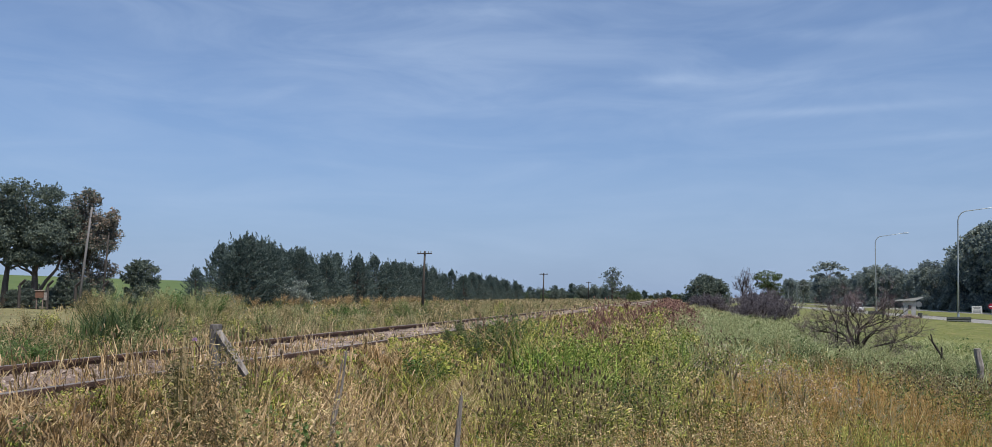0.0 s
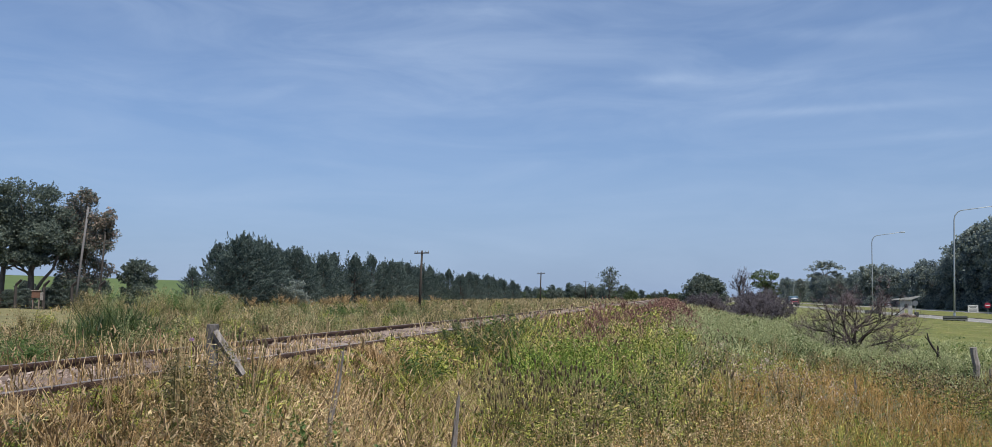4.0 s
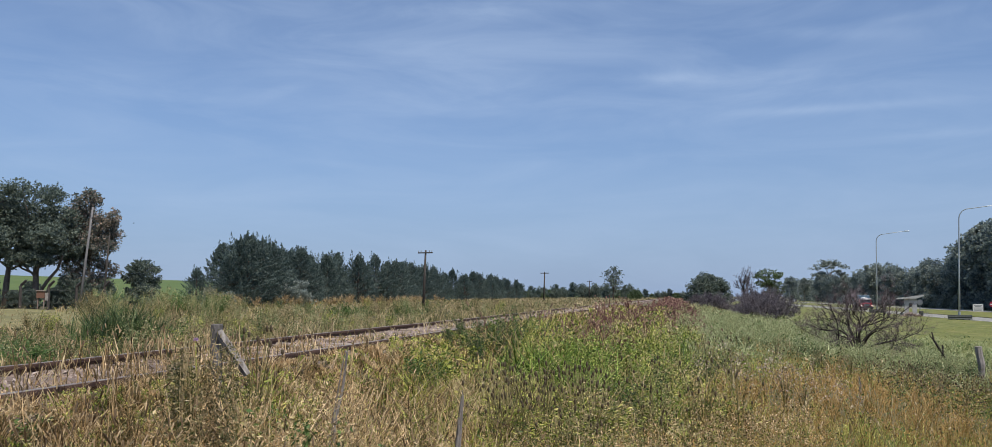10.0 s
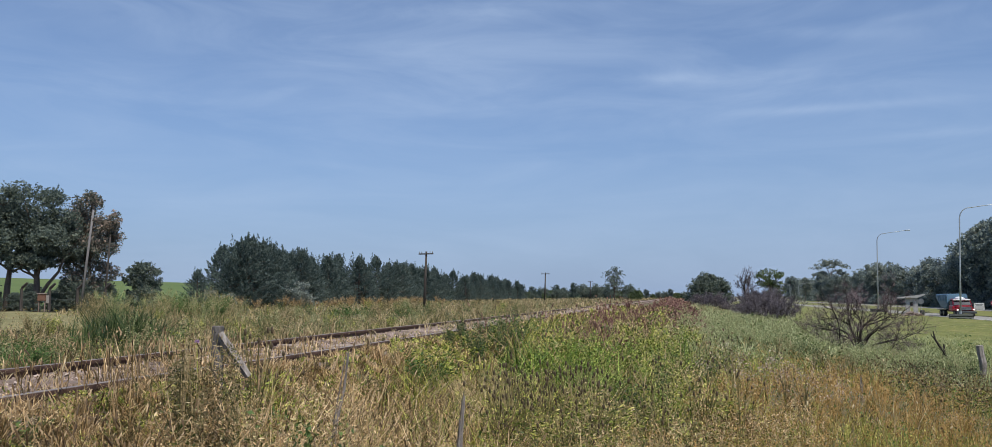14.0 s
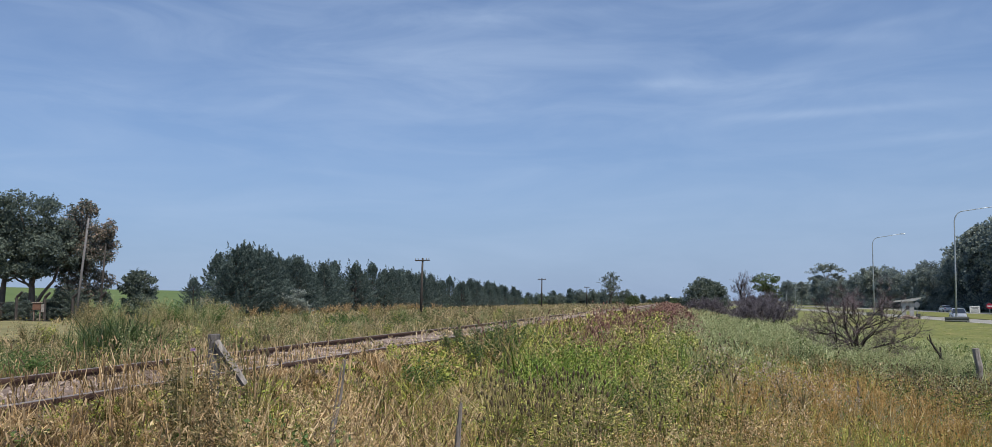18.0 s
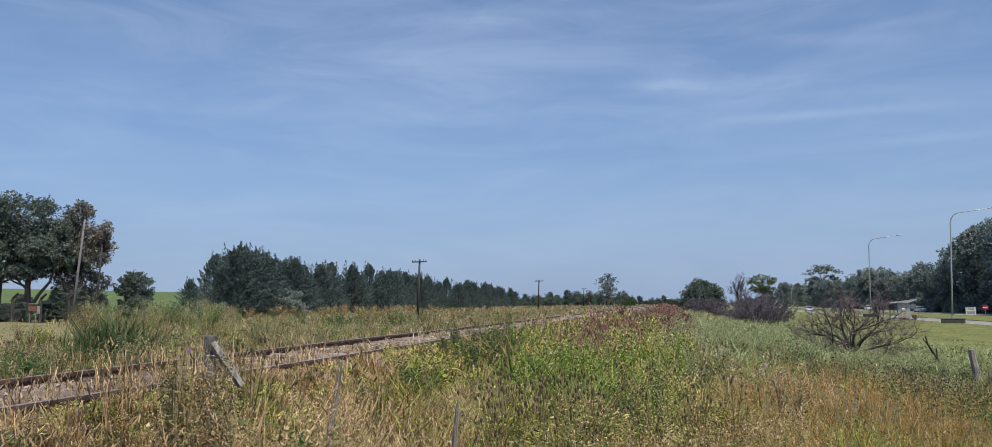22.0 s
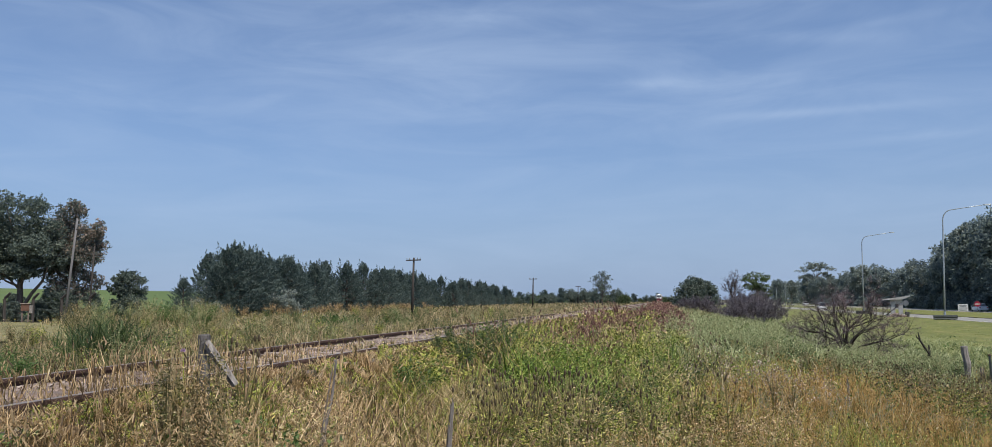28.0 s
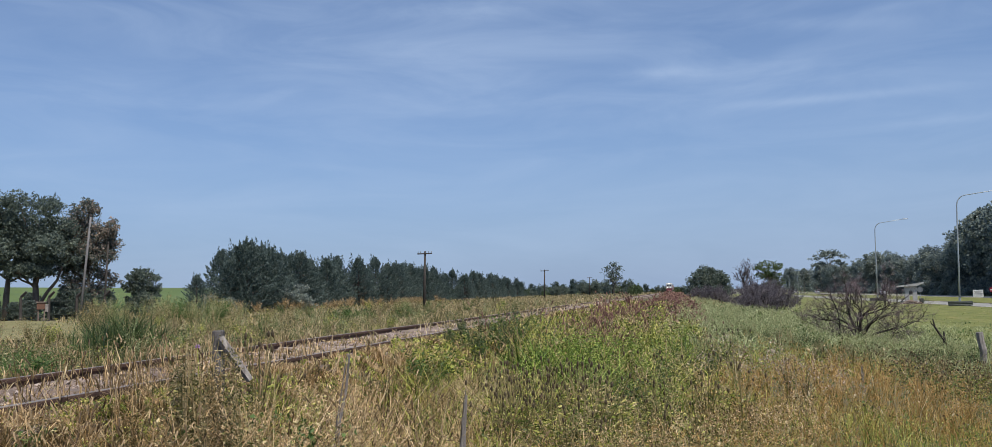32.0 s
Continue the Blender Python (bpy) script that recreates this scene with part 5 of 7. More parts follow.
for x, y, s, t in ((-41.6, 81.0, 0.62, 30), (-44.6, 70.0, 0.38, 200), (-43.4, 70.8, 0.33, 300)):
    m = pose(x, y, float(ground(x, y)) - 0.05, 0, 0, t) @ Matrix.Diagonal((s, s, s, 1))
    tagged(copy_thing(light_shrub, m), "grey-green bush at the foot of the pines", "bush").matrix_basis = m
# brush that darkens the wood behind the first trunks
brush = Geo()
p = np.stack([rng.uniform(69, 96, 22000), rng.uniform(105, 540, 22000), -2.4 + 9.0 * rng.random(22000) ** 1.2], -1)
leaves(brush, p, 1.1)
solid("undergrowth", brush, M["hazy_woodleaf"], "dense dark undergrowth inside the wood", "undergrowth", kind="stuff")


def bare_bush(name, seed, height, spread, stems, label, levels=4, split=3, r0=0.06, twig=0.005, twig_n=5, low=0.1, steep=1.35, crook=0.2, lift=0.35, wood_mat="deadwood", dome=0.75, trunk=0.0, first=0.42, twig_mat="twigs", keep=0.5):
    """Leafless bush: crooked limbs fork again and again from one foot until a dome of fine twigs closes it."""
    rr = np.random.default_rng(seed)
    root = thing(name, Matrix(), label, "bush")
    limbs, fine = Geo(), Geo()
    ends = []

    def limb(p, d, length, rad, level):
        steps = 5 if level < 2 else 3
        pts = [np.array(p, float)]
        d = np.array(d, float)
        for q in range(steps):
            d = d + rr.normal(0, crook, 3) + (0, 0, lift / steps)
            d /= np.linalg.norm(d)
            pts.append(pts[-1] + d * length / steps)
        pts = np.array(pts)
        tube(limbs, pts, np.linspace(rad, rad * 0.55, steps + 1), 6 if level < 2 else 3, False)
        if level >= levels:
            ends.append((pts[rr.integers(1, len(pts), twig_n)], np.tile(d, (twig_n, 1)), np.full(twig_n, length)))
            return
        for c in range(split + (rr.random() < 0.5)):
            at = pts[-1] if c == 0 else pts[rr.integers(max(1, steps - 3), steps + 1)]
            w = d + rr.normal(0, 0.5, 3) * (1, 1, 0.8)
            limb(at, w / np.linalg.norm(w), length * rr.uniform(0.48, 0.8), rad * keep * rr.uniform(0.8, 1.15), level + 1)

    if trunk:
        tube(limbs, [(0, 0, -0.2), (0.05, 0, trunk * 0.5), (0, 0, trunk + 0.1)], [r0 * 1.6, r0 * 1.3, r0], 7, False)
    for k in range(stems):
        a = 2 * math.pi * k / stems + rr.normal(0, 0.25)
        e = low + (steep - low) * ((0.3 + 0.618 * k) % 1.0)
        d = (math.cos(a) * math.cos(e), math.sin(a) * math.cos(e), math.sin(e))
        reach = 1 / math.hypot(math.cos(e) / spread, math.sin(e) / (height - trunk))
        limb((0.08 * math.cos(a), 0.08 * math.sin(a), trunk - 0.05), d, reach * first * rr.uniform(0.85, 1.1), r0 * rr.uniform(0.7, 1.15), 1)
    base, way, size = (np.concatenate(q) for q in zip(*ends))
    n = len(base)
    w = way + rr.normal(0, 0.55, (n, 3)) + (0, 0, 0.15)
    tip = base + w / np.linalg.norm(w, axis=1)[:, None] * (size * dome * rr.uniform(0.5, 1.4, n))[:, None]
    side = np.cross(tip - base, rr.normal(size=(n, 3)))
    side *= twig / (np.linalg.norm(side, axis=1)[:, None] + 1e-9)
    mid = (base + tip) / 2 + rr.normal(0, 0.03, (n, 3))
    v = np.stack([base - side, base + side, mid + side, mid - side, tip], 1)
    k = np.arange(n)[:, None] * 5
    fine.add(v.reshape(-1, 3), np.concatenate([k + (0, 1, 2), k + (0, 2, 3), k + (3, 2, 4)], 0))
    part("branchwork", limbs, M[wood_mat], root)
    tagged(part("brushwood", fine, M[twig_mat], root, "fine purple-brown dry twigs"), kind="stuff")
    return root


def set_down(ob, x, y, size=1.0, turn=0.0, sink=0.05):
    ob.matrix_basis = pose(x, y, float(ground(x, y)) - sink, 0, 0, turn) @ Matrix.Diagonal((size, size, size, 1))
    return ob


set_down(bare_bush("dead_bush", 5, 4.0, 3.4, 13, "large leafless dead bush with spreading blackened branches", 5, 3, 0.085, 0.0032, 9, low=-0.1, crook=0.25, trunk=0.06, steep=1.02, lift=0.3, first=0.5, keep=0.54, dome=0.8), 8.85, 44.6, 0.98, 75)
burnt = bare_bush("dead_bush", 4, 3.0, 3.4, 13, "dense dark leafless thicket at the foot of the bank", 4, 3, 0.05, 0.009, 20, low=0.0, steep=1.5, twig_mat="thicket")
set_down(burnt, 8.2, 102, 0.72)
for x, y, s, t in ((11.6, 98, 0.8, 130), (10.0, 106, 1.15, 200), (4.2, 118, 0.95, 20), (2.6, 124, 0.75, 250), (11.6, 117, 1.35, 310), (9.0, 113, 1.0, 40), (5.6, 121, 0.9, 90), (13.6, 112, 1.05, 150), (10.4, 124, 1.4, 10)):
    m = pose(x, y, float(ground(x, y)) - 0.05, 0, 0, t) @ Matrix.Diagonal((s, s, s, 1))
    copy_thing(burnt, m).matrix_basis = m
snag = bare_bush("bare_tree", 6, 7.6, 2.4, 7, "tall grey leafless tree among the thicket", 4, 3, 0.1, 0.011, 6, low=0.85, steep=1.5, lift=0.6, trunk=2.2, twig_mat="thicket")
set_down(snag, 10.3, 136, 1.14)

# ---- road furniture ----
def street_lamp():
    root = thing("street_lamp", Matrix(), "tall galvanised street lamp with a long curved arm", "street lamp", "street lamps")
    g = Geo()
    pts = [(0, 0, 0), (0, 0, 6.0), (0, 0, 11.4)]
    pts += [(0.9 * (1 - math.cos(a)), 0, 11.4 + 0.9 * math.sin(a) * 1.25) for a in np.radians((25, 50, 75, 90))]
    pts += [(2.2, 0, 12.72), (4.1, 0, 13.0)]
    tube(g, pts, [0.1, 0.085, 0.065, 0.06, 0.058, 0.055, 0.05, 0.045, 0.04], 8)
    part("mast", g, M["galvanised"], root, smooth=True)
    g = Geo()
    cylinder(g, (0, 0, 0), (0, 0, 0.9), 0.13, 0.13, 10)
    part("base_sleeve", g, M["galvanised"], root)
    g = Geo()
    loft(g, [[(4.0 + x, y * w, 13.0 + z) for y, z in ((-1, 0), (-0.7, 0.09), (0.7, 0.09), (1, 0), (0.7, -0.06), (-0.7, -0.06))] for x, w in ((0, 0.06), (0.15, 0.13), (0.6, 0.14), (0.75, 0.05))])
    part("lantern", g, M["galvanised"], root)
    return root


lamp = street_lamp()
LAMP_SPOTS = [(32.3, 104.9, -14), (32.3, 145.4, -14)]
for k, (x, y, t) in enumerate(LAMP_SPOTS):
    m = pose(x, y, float(ground(x, y)), 0, 0, t) @ pose(0, 0, 0, 0, (2.4, 1.6)[k], 0) @ Matrix.Diagonal((1.06, 1.06, 1.06, 1))
    if k == 0:
        lamp.matrix_basis = m
    else:
        copy_thing(lamp, m).matrix_basis = m
far_lamp_rows = [(44.0, 348, 180), (46.5, 341, 0)]
for x, y, t in far_lamp_rows:
    m = pose(x, y, float(ground(x, y)), 0, 0, t) @ Matrix.Diagonal((1.3, 1.3, 0.62, 1))
    copy_thing(lamp, m).matrix_basis = m


def guard_rail(length):
    root = thing("guard_rail", Matrix(), "short dark steel guard rail round the lamp post", "guard rail")
    for y in (-0.32, 0.32):
        g = Geo()
        prof = [(0.0, 0.14), (0.05, 0.22), (0.0, 0.3), (0.0, 0.36), (0.05, 0.44), (0.0, 0.52), (0.05, 0.6), (0.0, 0.68)]
        ring = prof + [(a - 0.03, b) for a, b in prof[::-1]]
        loft(g, [[(x, y + (a if y > 0 else -a), b) for a, b in ring] for x in (-length / 2, length / 2)])
        part("beam", g, M["darksteel"], root)
    for x in np.linspace(-length / 2 + 0.3, length / 2 - 0.3, 4):
        g = Geo()
        box_geo(g, x - 0.06, x + 0.06, -0.3, 0.3, -0.1, 0.7, 0.01)
        part("post", g, M["darksteel"], root)
    return root


rail_guard = guard_rail(2.5)
rail_guard.matrix_basis = pose(32.3, 104.7, float(ground(32.3, 104.7)) - 0.05, 0, 0, -14)
copy_thing(rail_guard, pose(32.3, 145.2, float(ground(32.3, 145.2)) - 0.05, 0, 0, -14))


def bus_shelter():
    root = thing("bus_shelter", Matrix(), "small weathered concrete bus shelter with a sloping canopy", "bus shelter")
    g = Geo()
    # wall with an arched doorway: two piers and a lintel with a round head
    box_geo(g, -0.85, -0.22, 0, 0.2, 0, 2.35, 0.02)
    part("pier", g, M["concrete"], root)
    g = Geo()
    box_geo(g, 0.22, 0.85, 0, 0.2, 0, 2.35, 0.02)
    part("pier", g, M["concrete"], root)
    g = Geo()
    a = np.linspace(0, math.pi, 9)
    inner = [(0.22 * math.cos(t), 1.6 + 0.22 * math.sin(t)) for t in a]
    outer = [(0.22, 2.35), (0.22, 2.35), (0.17, 2.35), (0.08, 2.35), (0, 2.35), (-0.08, 2.35), (-0.17, 2.35), (-0.22, 2.35), (-0.22, 2.35)]
    loft(g, [[(p[0], y, p[1]), (q[0], y, q[1]), (q[0], y2, q[1]), (p[0], y2, p[1])] for (p, q) in zip(inner, outer) for y, y2 in ((0.0, 0.2),)])
    part("lintel", g, M["concrete"], root)
    g = Geo()
    box_geo(g, 0.62, 0.82, 0.2, 2.2, 0, 2.3, 0.02)
    part("back_wall", g, M["concrete"], root)
    g = Geo()
    ring = [(-1.9, 2.42), (-1.9, 2.28), (-0.9, 2.3), (0.9, 2.36), (1.9, 2.72), (1.9, 2.86), (0.4, 2.62)]
    loft(g, [[(x, y, z) for x, z in ring] for y in (-0.35, 2.6)])
    part("canopy", g, M["concrete"], root)
    g = Geo()
    box_geo(g, -1.5, 0.4, 1.2, 1.6, 0, 0.45, 0.02)
    part("bench", g, M["concrete"], root)
    return root


bus_shelter().matrix_basis = pose(31.3, 121.4, float(ground(31.3, 121.4)) - 0.02, 0, 0, -14) @ Matrix.Diagonal((0.92, 1.0, 1.07, 1))
g = Geo()
for k in range(90):
    c = np.array([rng.normal(0, 0.7), rng.normal(0, 0.25), 0])
    c[2] = 0.6 * math.exp(-c[0] ** 2) * rng.random()
    s = rng.uniform(0.14, 0.3)
    v = corner * s * rng.uniform(0.7, 1.1, (6, 1)) + c
    g.add(v, stone_faces)
solid("rubble_heap", g, M["stone"], "heap of grey rubble at the foot of the shelter", "rubble", kind="stuff", m=pose(31.0, 120.2, float(ground(31.0, 120.2)), 0, 0, 0))
g = Geo()
tube(g, [(0, 0, 0), (0, 0, 0.05), (0, 0, 0.7), (0, 0, 0.78), (0, 0, 0.76)], [0.2, 0.24, 0.3, 0.31, 0.25], 12)
solid("litter_bin", g, M["darksteel"], "dark round litter bin beside the shelter", "litter bin", m=pose(32.4, 120.6, float(ground(32.4, 120.6)), 0, 0, 0))

M["whiteboard"] = material("whiteboard", [(0.3, (0.5, 0.51, 0.52)), (0.7, (0.62, 0.63, 0.64))], 1.5, rough=0.6, fine=0.2)
M["signred"] = material("signred", [(0.3, (0.27, 0.02, 0.04)), (0.7, (0.36, 0.03, 0.055))], 1.5, rough=0.4)
M["signwhite"] = material("signwhite", [(0.3, (0.7, 0.7, 0.7)), (0.7, (0.82, 0.82, 0.82))], 1.5, rough=0.4)
M["grey"] = material("grey", [(0.3, (0.12, 0.13, 0.15)), (0.7, (0.2, 0.21, 0.23))], 2.5, rough=0.6)


def round_sign(name, radius, face, label, bar=True, height=2.4):
    root = thing(name, Matrix(), label, "road sign")
    g = Geo()
    cylinder(g, (0, 0, 0), (0, 0, height + radius), 0.04, 0.04, 8)
    part("post", g, M["galvanised"], root)
    g = Geo()
    cylinder(g, (0, -0.06, height), (0, -0.085, height), radius, radius, 22)
    plate = part("plate", g, M[face], root)
    if bar:
        g = Geo()
        box_geo(g, -radius * 0.7, radius * 0.7, -0.1, -0.088, height - radius * 0.17, height + radius * 0.17)
        part("bar", g, M["signwhite"], plate, "white bar")
    return root


round_sign("no_entry_sign", 0.44, "signred", "round red no-entry sign on a grey post", True, 1.6).matrix_basis = pose(48.2, 140.7, float(ground(48.2, 140.7)), 0, 0, -16)
round_sign("round_sign", 0.5, "grey", "back of a round grey road sign on a post", False, 1.7).matrix_basis = pose(42.6, 159.1, float(ground(42.6, 159.1)), 0, 0, -16)
board = thing("notice_board", pose(52.4, 160.0, float(ground(52.4, 160)) + 0.1, 0, 0, 8) @ Matrix.Diagonal((0.85, 0.85, 0.85, 1)), "white roadside board with rows of faded print", "sign board")
g = Geo()
box_geo(g, -1.05, 1.05, -0.05, 0.05, 0.15, 1.65, 0.02)
part("panel", g, M["whiteboard"], board)
for x in (-0.8, 0.8):
    g = Geo()
    box_geo(g, x - 0.06, x + 0.06, 0.051, 0.15, -0.1, 1.6, 0.01)
    part("post", g, M["galvanised"], board)
for k, (w, z) in enumerate(((1.7, 1.4), (1.3, 1.18), (1.75, 0.86), (1.7, 0.62), (1.6, 0.38))):
    g = Geo()
    box_geo(g, -w / 2, w / 2, -0.062, -0.052, z - 0.07, z + 0.07)
    part("print_bar", g, M["grey"], board, "unreadable dark line of print")

# ---- poles and fences beyond the railway ----
M["insulator"] = material("insulator", [(0.3, (0.2, 0.2, 0.18)), (0.7, (0.35, 0.35, 0.33))], 5, rough=0.25)


def telegraph_pole(height=6.2, lean=0.0):
    root = thing("telegraph_pole", Matrix(), "dark wooden telegraph pole with a single crossarm", "telegraph pole", "telegraph poles")
    g = Geo()
    tube(g, [(0, 0, -0.3), (lean * 0.5, 0, height * 0.5), (lean, 0, height)], [0.15, 0.13, 0.1], 8)
    part("post", g, M["pole"], root, smooth=True)
    g = Geo()
    box_geo(g, lean - 0.8, lean + 0.8, -0.16, -0.06, height - 0.32, height - 0.2, 0.01)
    arm = part("crossarm", g, M["pole"], root)
    for x in (-0.72, -0.45, 0.45, 0.72):
        g = Geo()
        tube(g, [(lean + x, -0.11, height - 0.2), (lean + x, -0.11, height - 0.1), (lean + x, -0.11, height - 0.02)], [0.02, 0.045, 0.03], 7)
        part("insulator", g, M["insulator"], arm)
    return root


tp = telegraph_pole(6.0, 0.25)
POLES = [(-25.4, 77.2, -4), (-25.2, 149.4, -4), (-26.3, 236.7, -4), (-26, 315, -4)]
for k, (x, y, t) in enumerate(POLES):
    m = pose(x, y, float(ground(x, y)) - 0.1, 0, 0, t)
    if k == 0:
        tp.matrix_basis = m
    else:
        copy_thing(tp, m)


def service_pole(name, x, y, top, lean, mat, label):
    root = thing(name, pose(x, y, float(ground(x, y)), 0, 0, 13), label, "utility pole")
    g = Geo()
    tube(g, [(0, 0, -0.2), (lean * 0.5, 0, top * 0.5), (lean, 0, top)], [0.085, 0.075, 0.06], 8)
    part("post", g, M[mat], root, smooth=True)
    g = Geo()
    box_geo(g, lean - 0.09, lean + 0.55, -0.05, 0.05, top - 0.75, top - 0.66, 0.01)
    part("bracket", g, M["pole"], root)
    g = Geo()
    tube(g, [(lean, 0, top), (lean, 0, top + 0.08), (lean, 0, top + 0.2)], [0.05, 0.07, 0.03], 8)
    part("cap", g, M["pole"], root)
    return root


service_pole("service_pole", -37.7, 44.0, 6.9, 0.62, "polegrey", "pale wooden service pole leaning in the grass")
# the dark material stands in for shade on this second pole
service_pole("service_pole", -44.0, 53.9, 5.9, 0.3, "pole", "shorter wooden service pole by the trees, coloured dark for shade")


def yard_post():
    root = thing("fence_post", Matrix(), "concrete fence post with a bent top", "fence post", "yard fence posts")
    g = Geo()
    tube(g, [(0, 0, -0.2), (0, 0, 1.7), (0.05, 0, 1.85), (0.42, 0, 2.2)], [0.13, 0.12, 0.12, 0.09], 4)
    part("shaft", g, M["pole"], root)
    return root


yp = yard_post()
for k in range(9):
    x, y = -58.6 + 1.95 * k, 47.8 + 0.62 * k
    m = pose(x, y, float(ground(x, y)), 0, 0, 10)
    if k == 0:
        yp.matrix_basis = m
    else:
        copy_thing(yp, m)
for k, z in enumerate((0.5, 1.0, 1.5)):
    g = Geo()
    tube(g, [(-58.6, 47.8, float(ground(-58.6, 47.8)) + z), (-51, 50.2, float(ground(-51, 50.2)) + z - 0.04), (-43.0, 52.8, float(ground(-43, 52.8)) + z)], 0.012, 4)
    solid("fence_wire", g, M["darksteel"], "thin wire strung along the yard fence", "fence wire", "yard fence wires")
M["redbrick"] = material("redbrick", [(0.3, (0.1, 0.055, 0.04)), (0.7, (0.17, 0.09, 0.06))], 3, rough=0.9, fine=0.5)
gate = thing("meter_box", pose(-45.3, 49.1, float(ground(-45.3, 49.1)), 0, 0, 30) @ Matrix.Diagonal((0.82, 0.82, 0.9, 1)), "reddish wooden meter box on two posts with a grey panel", "meter box")
g = Geo()
box_geo(g, -0.36, 0.3, -0.16, 0.16, 0.95, 1.5, 0.02)
part("body", g, M["redbrick"], gate)
g = Geo()
box_geo(g, -0.42, 0.36, -0.24, 0.24, 1.503, 1.57, 0.02)
part("cap", g, M["sleeper"], gate)
g = Geo()
box_geo(g, 0.32, 0.56, -0.2, 0.02, 0.75, 1.38, 0.02)
part("door", g, M["weathered"], gate, "grey panel")
for x in (-0.26, 0.22):
    g = Geo()
    box_geo(g, x - 0.05, x + 0.05, -0.05, 0.05, -0.2, 0.948, 0.01)
    part("post", g, M["sleeper"], gate)
lawn_patch = sheet(np.arange(-66, -23, 1.5), np.arange(26, 50, 1.5), ground, 0.07)
tagged(new("yard_lawn", lawn_patch.mesh("yard_lawn", M["drylawn"], True)), "short pale lawn before the fenced yard", "lawn", kind="structure")

# ---- the old fence near the camera ----
def rough_post(g, a, b, w0, w1, rr, sides=4):
    """Split timber: uneven, tapered, with a slanting top."""
    p = np.linspace(a, b, 6)
    p[1:-1] += rr.normal(0, 0.01, (4, 3))
    w = np.linspace(w0, w1, 6) * rr.uniform(0.8, 1.2, 6)
    return tube(g, p, w, sides)


rr = np.random.default_rng(21)
post = thing("strainer_post", pose(-3.12, 4.95, float(ground(-3.12, 4.95)), 0, 0, 22), "weathered grey square fence post with a diagonal brace", "fence post")
zt = 0.435 - float(ground(-3.12, 4.95))
g = Geo()
box_geo(g, -0.036, 0.036, -0.036, 0.036, -0.3, zt, 0.006)
part("shaft", g, M["oldpost"], post)
g = Geo()
tube(g, [(0.02, -0.056, zt - 0.05), (0.10, -0.062, zt - 0.17), (0.17, -0.066, zt - 0.27), (0.22, -0.066, zt - 0.345)], [0.029, 0.031, 0.029, 0.024], 4)
part("brace", g, M["weathered"], post)


def stake(x, y, top, lean_x, lean_y, w, label):
    """A split stake gone to fibres: a crooked core with loose strips twisting round it."""
    root = thing("fence_stake", pose(x, y, float(ground(x, y))), label, "fence stake", "old fence stakes")
    h = top - float(ground(x, y))
    g = Geo()
    rough_post(g, np.array((-lean_x, 0, -0.2)), np.array((lean_x, lean_y, h)), w * 0.6, w * 0.45, rr, 5)
    part("shaft", g, M["weathered"], root)
    for k in range(5):
        g = Geo()
        t = np.linspace(rr.uniform(0.0, 0.35), rr.uniform(0.8, 1.03), 8)
        a = rr.uniform(0, 6.28) + t * rr.uniform(-3, 3)
        p = np.stack([-lean_x + 2 * lean_x * t + np.cos(a) * w * 0.75, lean_y * t + np.sin(a) * w * 0.75, h * t], -1) + rr.normal(0, w * 0.12, (8, 3))
        tube(g, p, np.linspace(w * 0.34, w * 0.12, 8), 4)
        part("splinter", g, M[("weathered", "palewood")[k % 2]], root)
    return root


stake(-2.58, 5.70, 0.205, 0.10, 0.0, 0.023, "thin split wooden stake leaning in the dry grass")
stake(-1.265, 4.42, 0.06, 0.05, 0.0, 0.019, "thin wooden stake half hidden in the grass")
stake(-0.36, 3.7, -0.11, 0.03, 0.0, 0.016, "short wooden stake almost hidden in the grass")
stake(2.9, 14.5, -0.75, 0.0, 0.0, 0.02, "thin wooden stake in the orange meadow grass")
for dz in (0.06, 0.3):
    g = Geo()
    tube(g, [(-3.12, 4.95, 0.36 - dz), (-2.4, 5.69, 0.19 - dz), (-1.17, 4.42, 0.05 - dz), (-0.33, 3.7, -0.13 - dz)], 0.0012, 4)
    solid("fence_wire", g, M["rust"], "thin rusty wire between the old fence stakes", "fence wire", "old fence wires")
meadow_post = thing("meadow_post", pose(8.82, 26.9, float(ground(8.65, 26.9)), 0, 0, 0), "leaning grey timber post stub in the meadow", "fence post")
g = Geo()
rough_post(g, np.array((0.05, 0, -0.2)), np.array((-0.07, 0, -0.92 - float(ground(8.65, 26.9)))), 0.105, 0.085, rr, 7)
part("shaft", g, M["weathered"], meadow_post)
stub = thing("post_stub", pose(9.12, 26.8, float(ground(9.12, 26.8)), 0, 0, 20), "broken grey post stub beside a taller post", "fence post")
g = Geo()
rough_post(g, np.array((0, 0, -0.2)), np.array((0.08, 0.02, 0.52)), 0.07, 0.045, np.random.default_rng(4), 6)
part("shaft", g, M["weathered"], stub)
snag2 = thing("dead_branch", pose(9.55, 33.2, float(ground(9.75, 33.2)), 0, 0, 0) @ Matrix.Diagonal((1.2, 1.2, 1.05, 1)), "bare forked dead branch standing in the meadow", "branch")
g = Geo()
tube(g, [(0.24, 0, -0.12), (0.1, 0, 0.4), (-0.1, 0, 0.78), (-0.21, 0, 1.02), (-0.25, 0, 1.3)], [0.042, 0.038, 0.036, 0.03, 0.016], 6)
part("stem", g, M["deadwood"], snag2)
g = Geo()
tube(g, [(-0.12, 0.03, -0.12), (-0.02, 0.04, 0.35), (0.06, 0.04, 0.55), (0.05, 0.04, 0.84)], [0.034, 0.034, 0.034, 0.022], 6)
part("fork", g, M["deadwood"], snag2)
g = Geo()
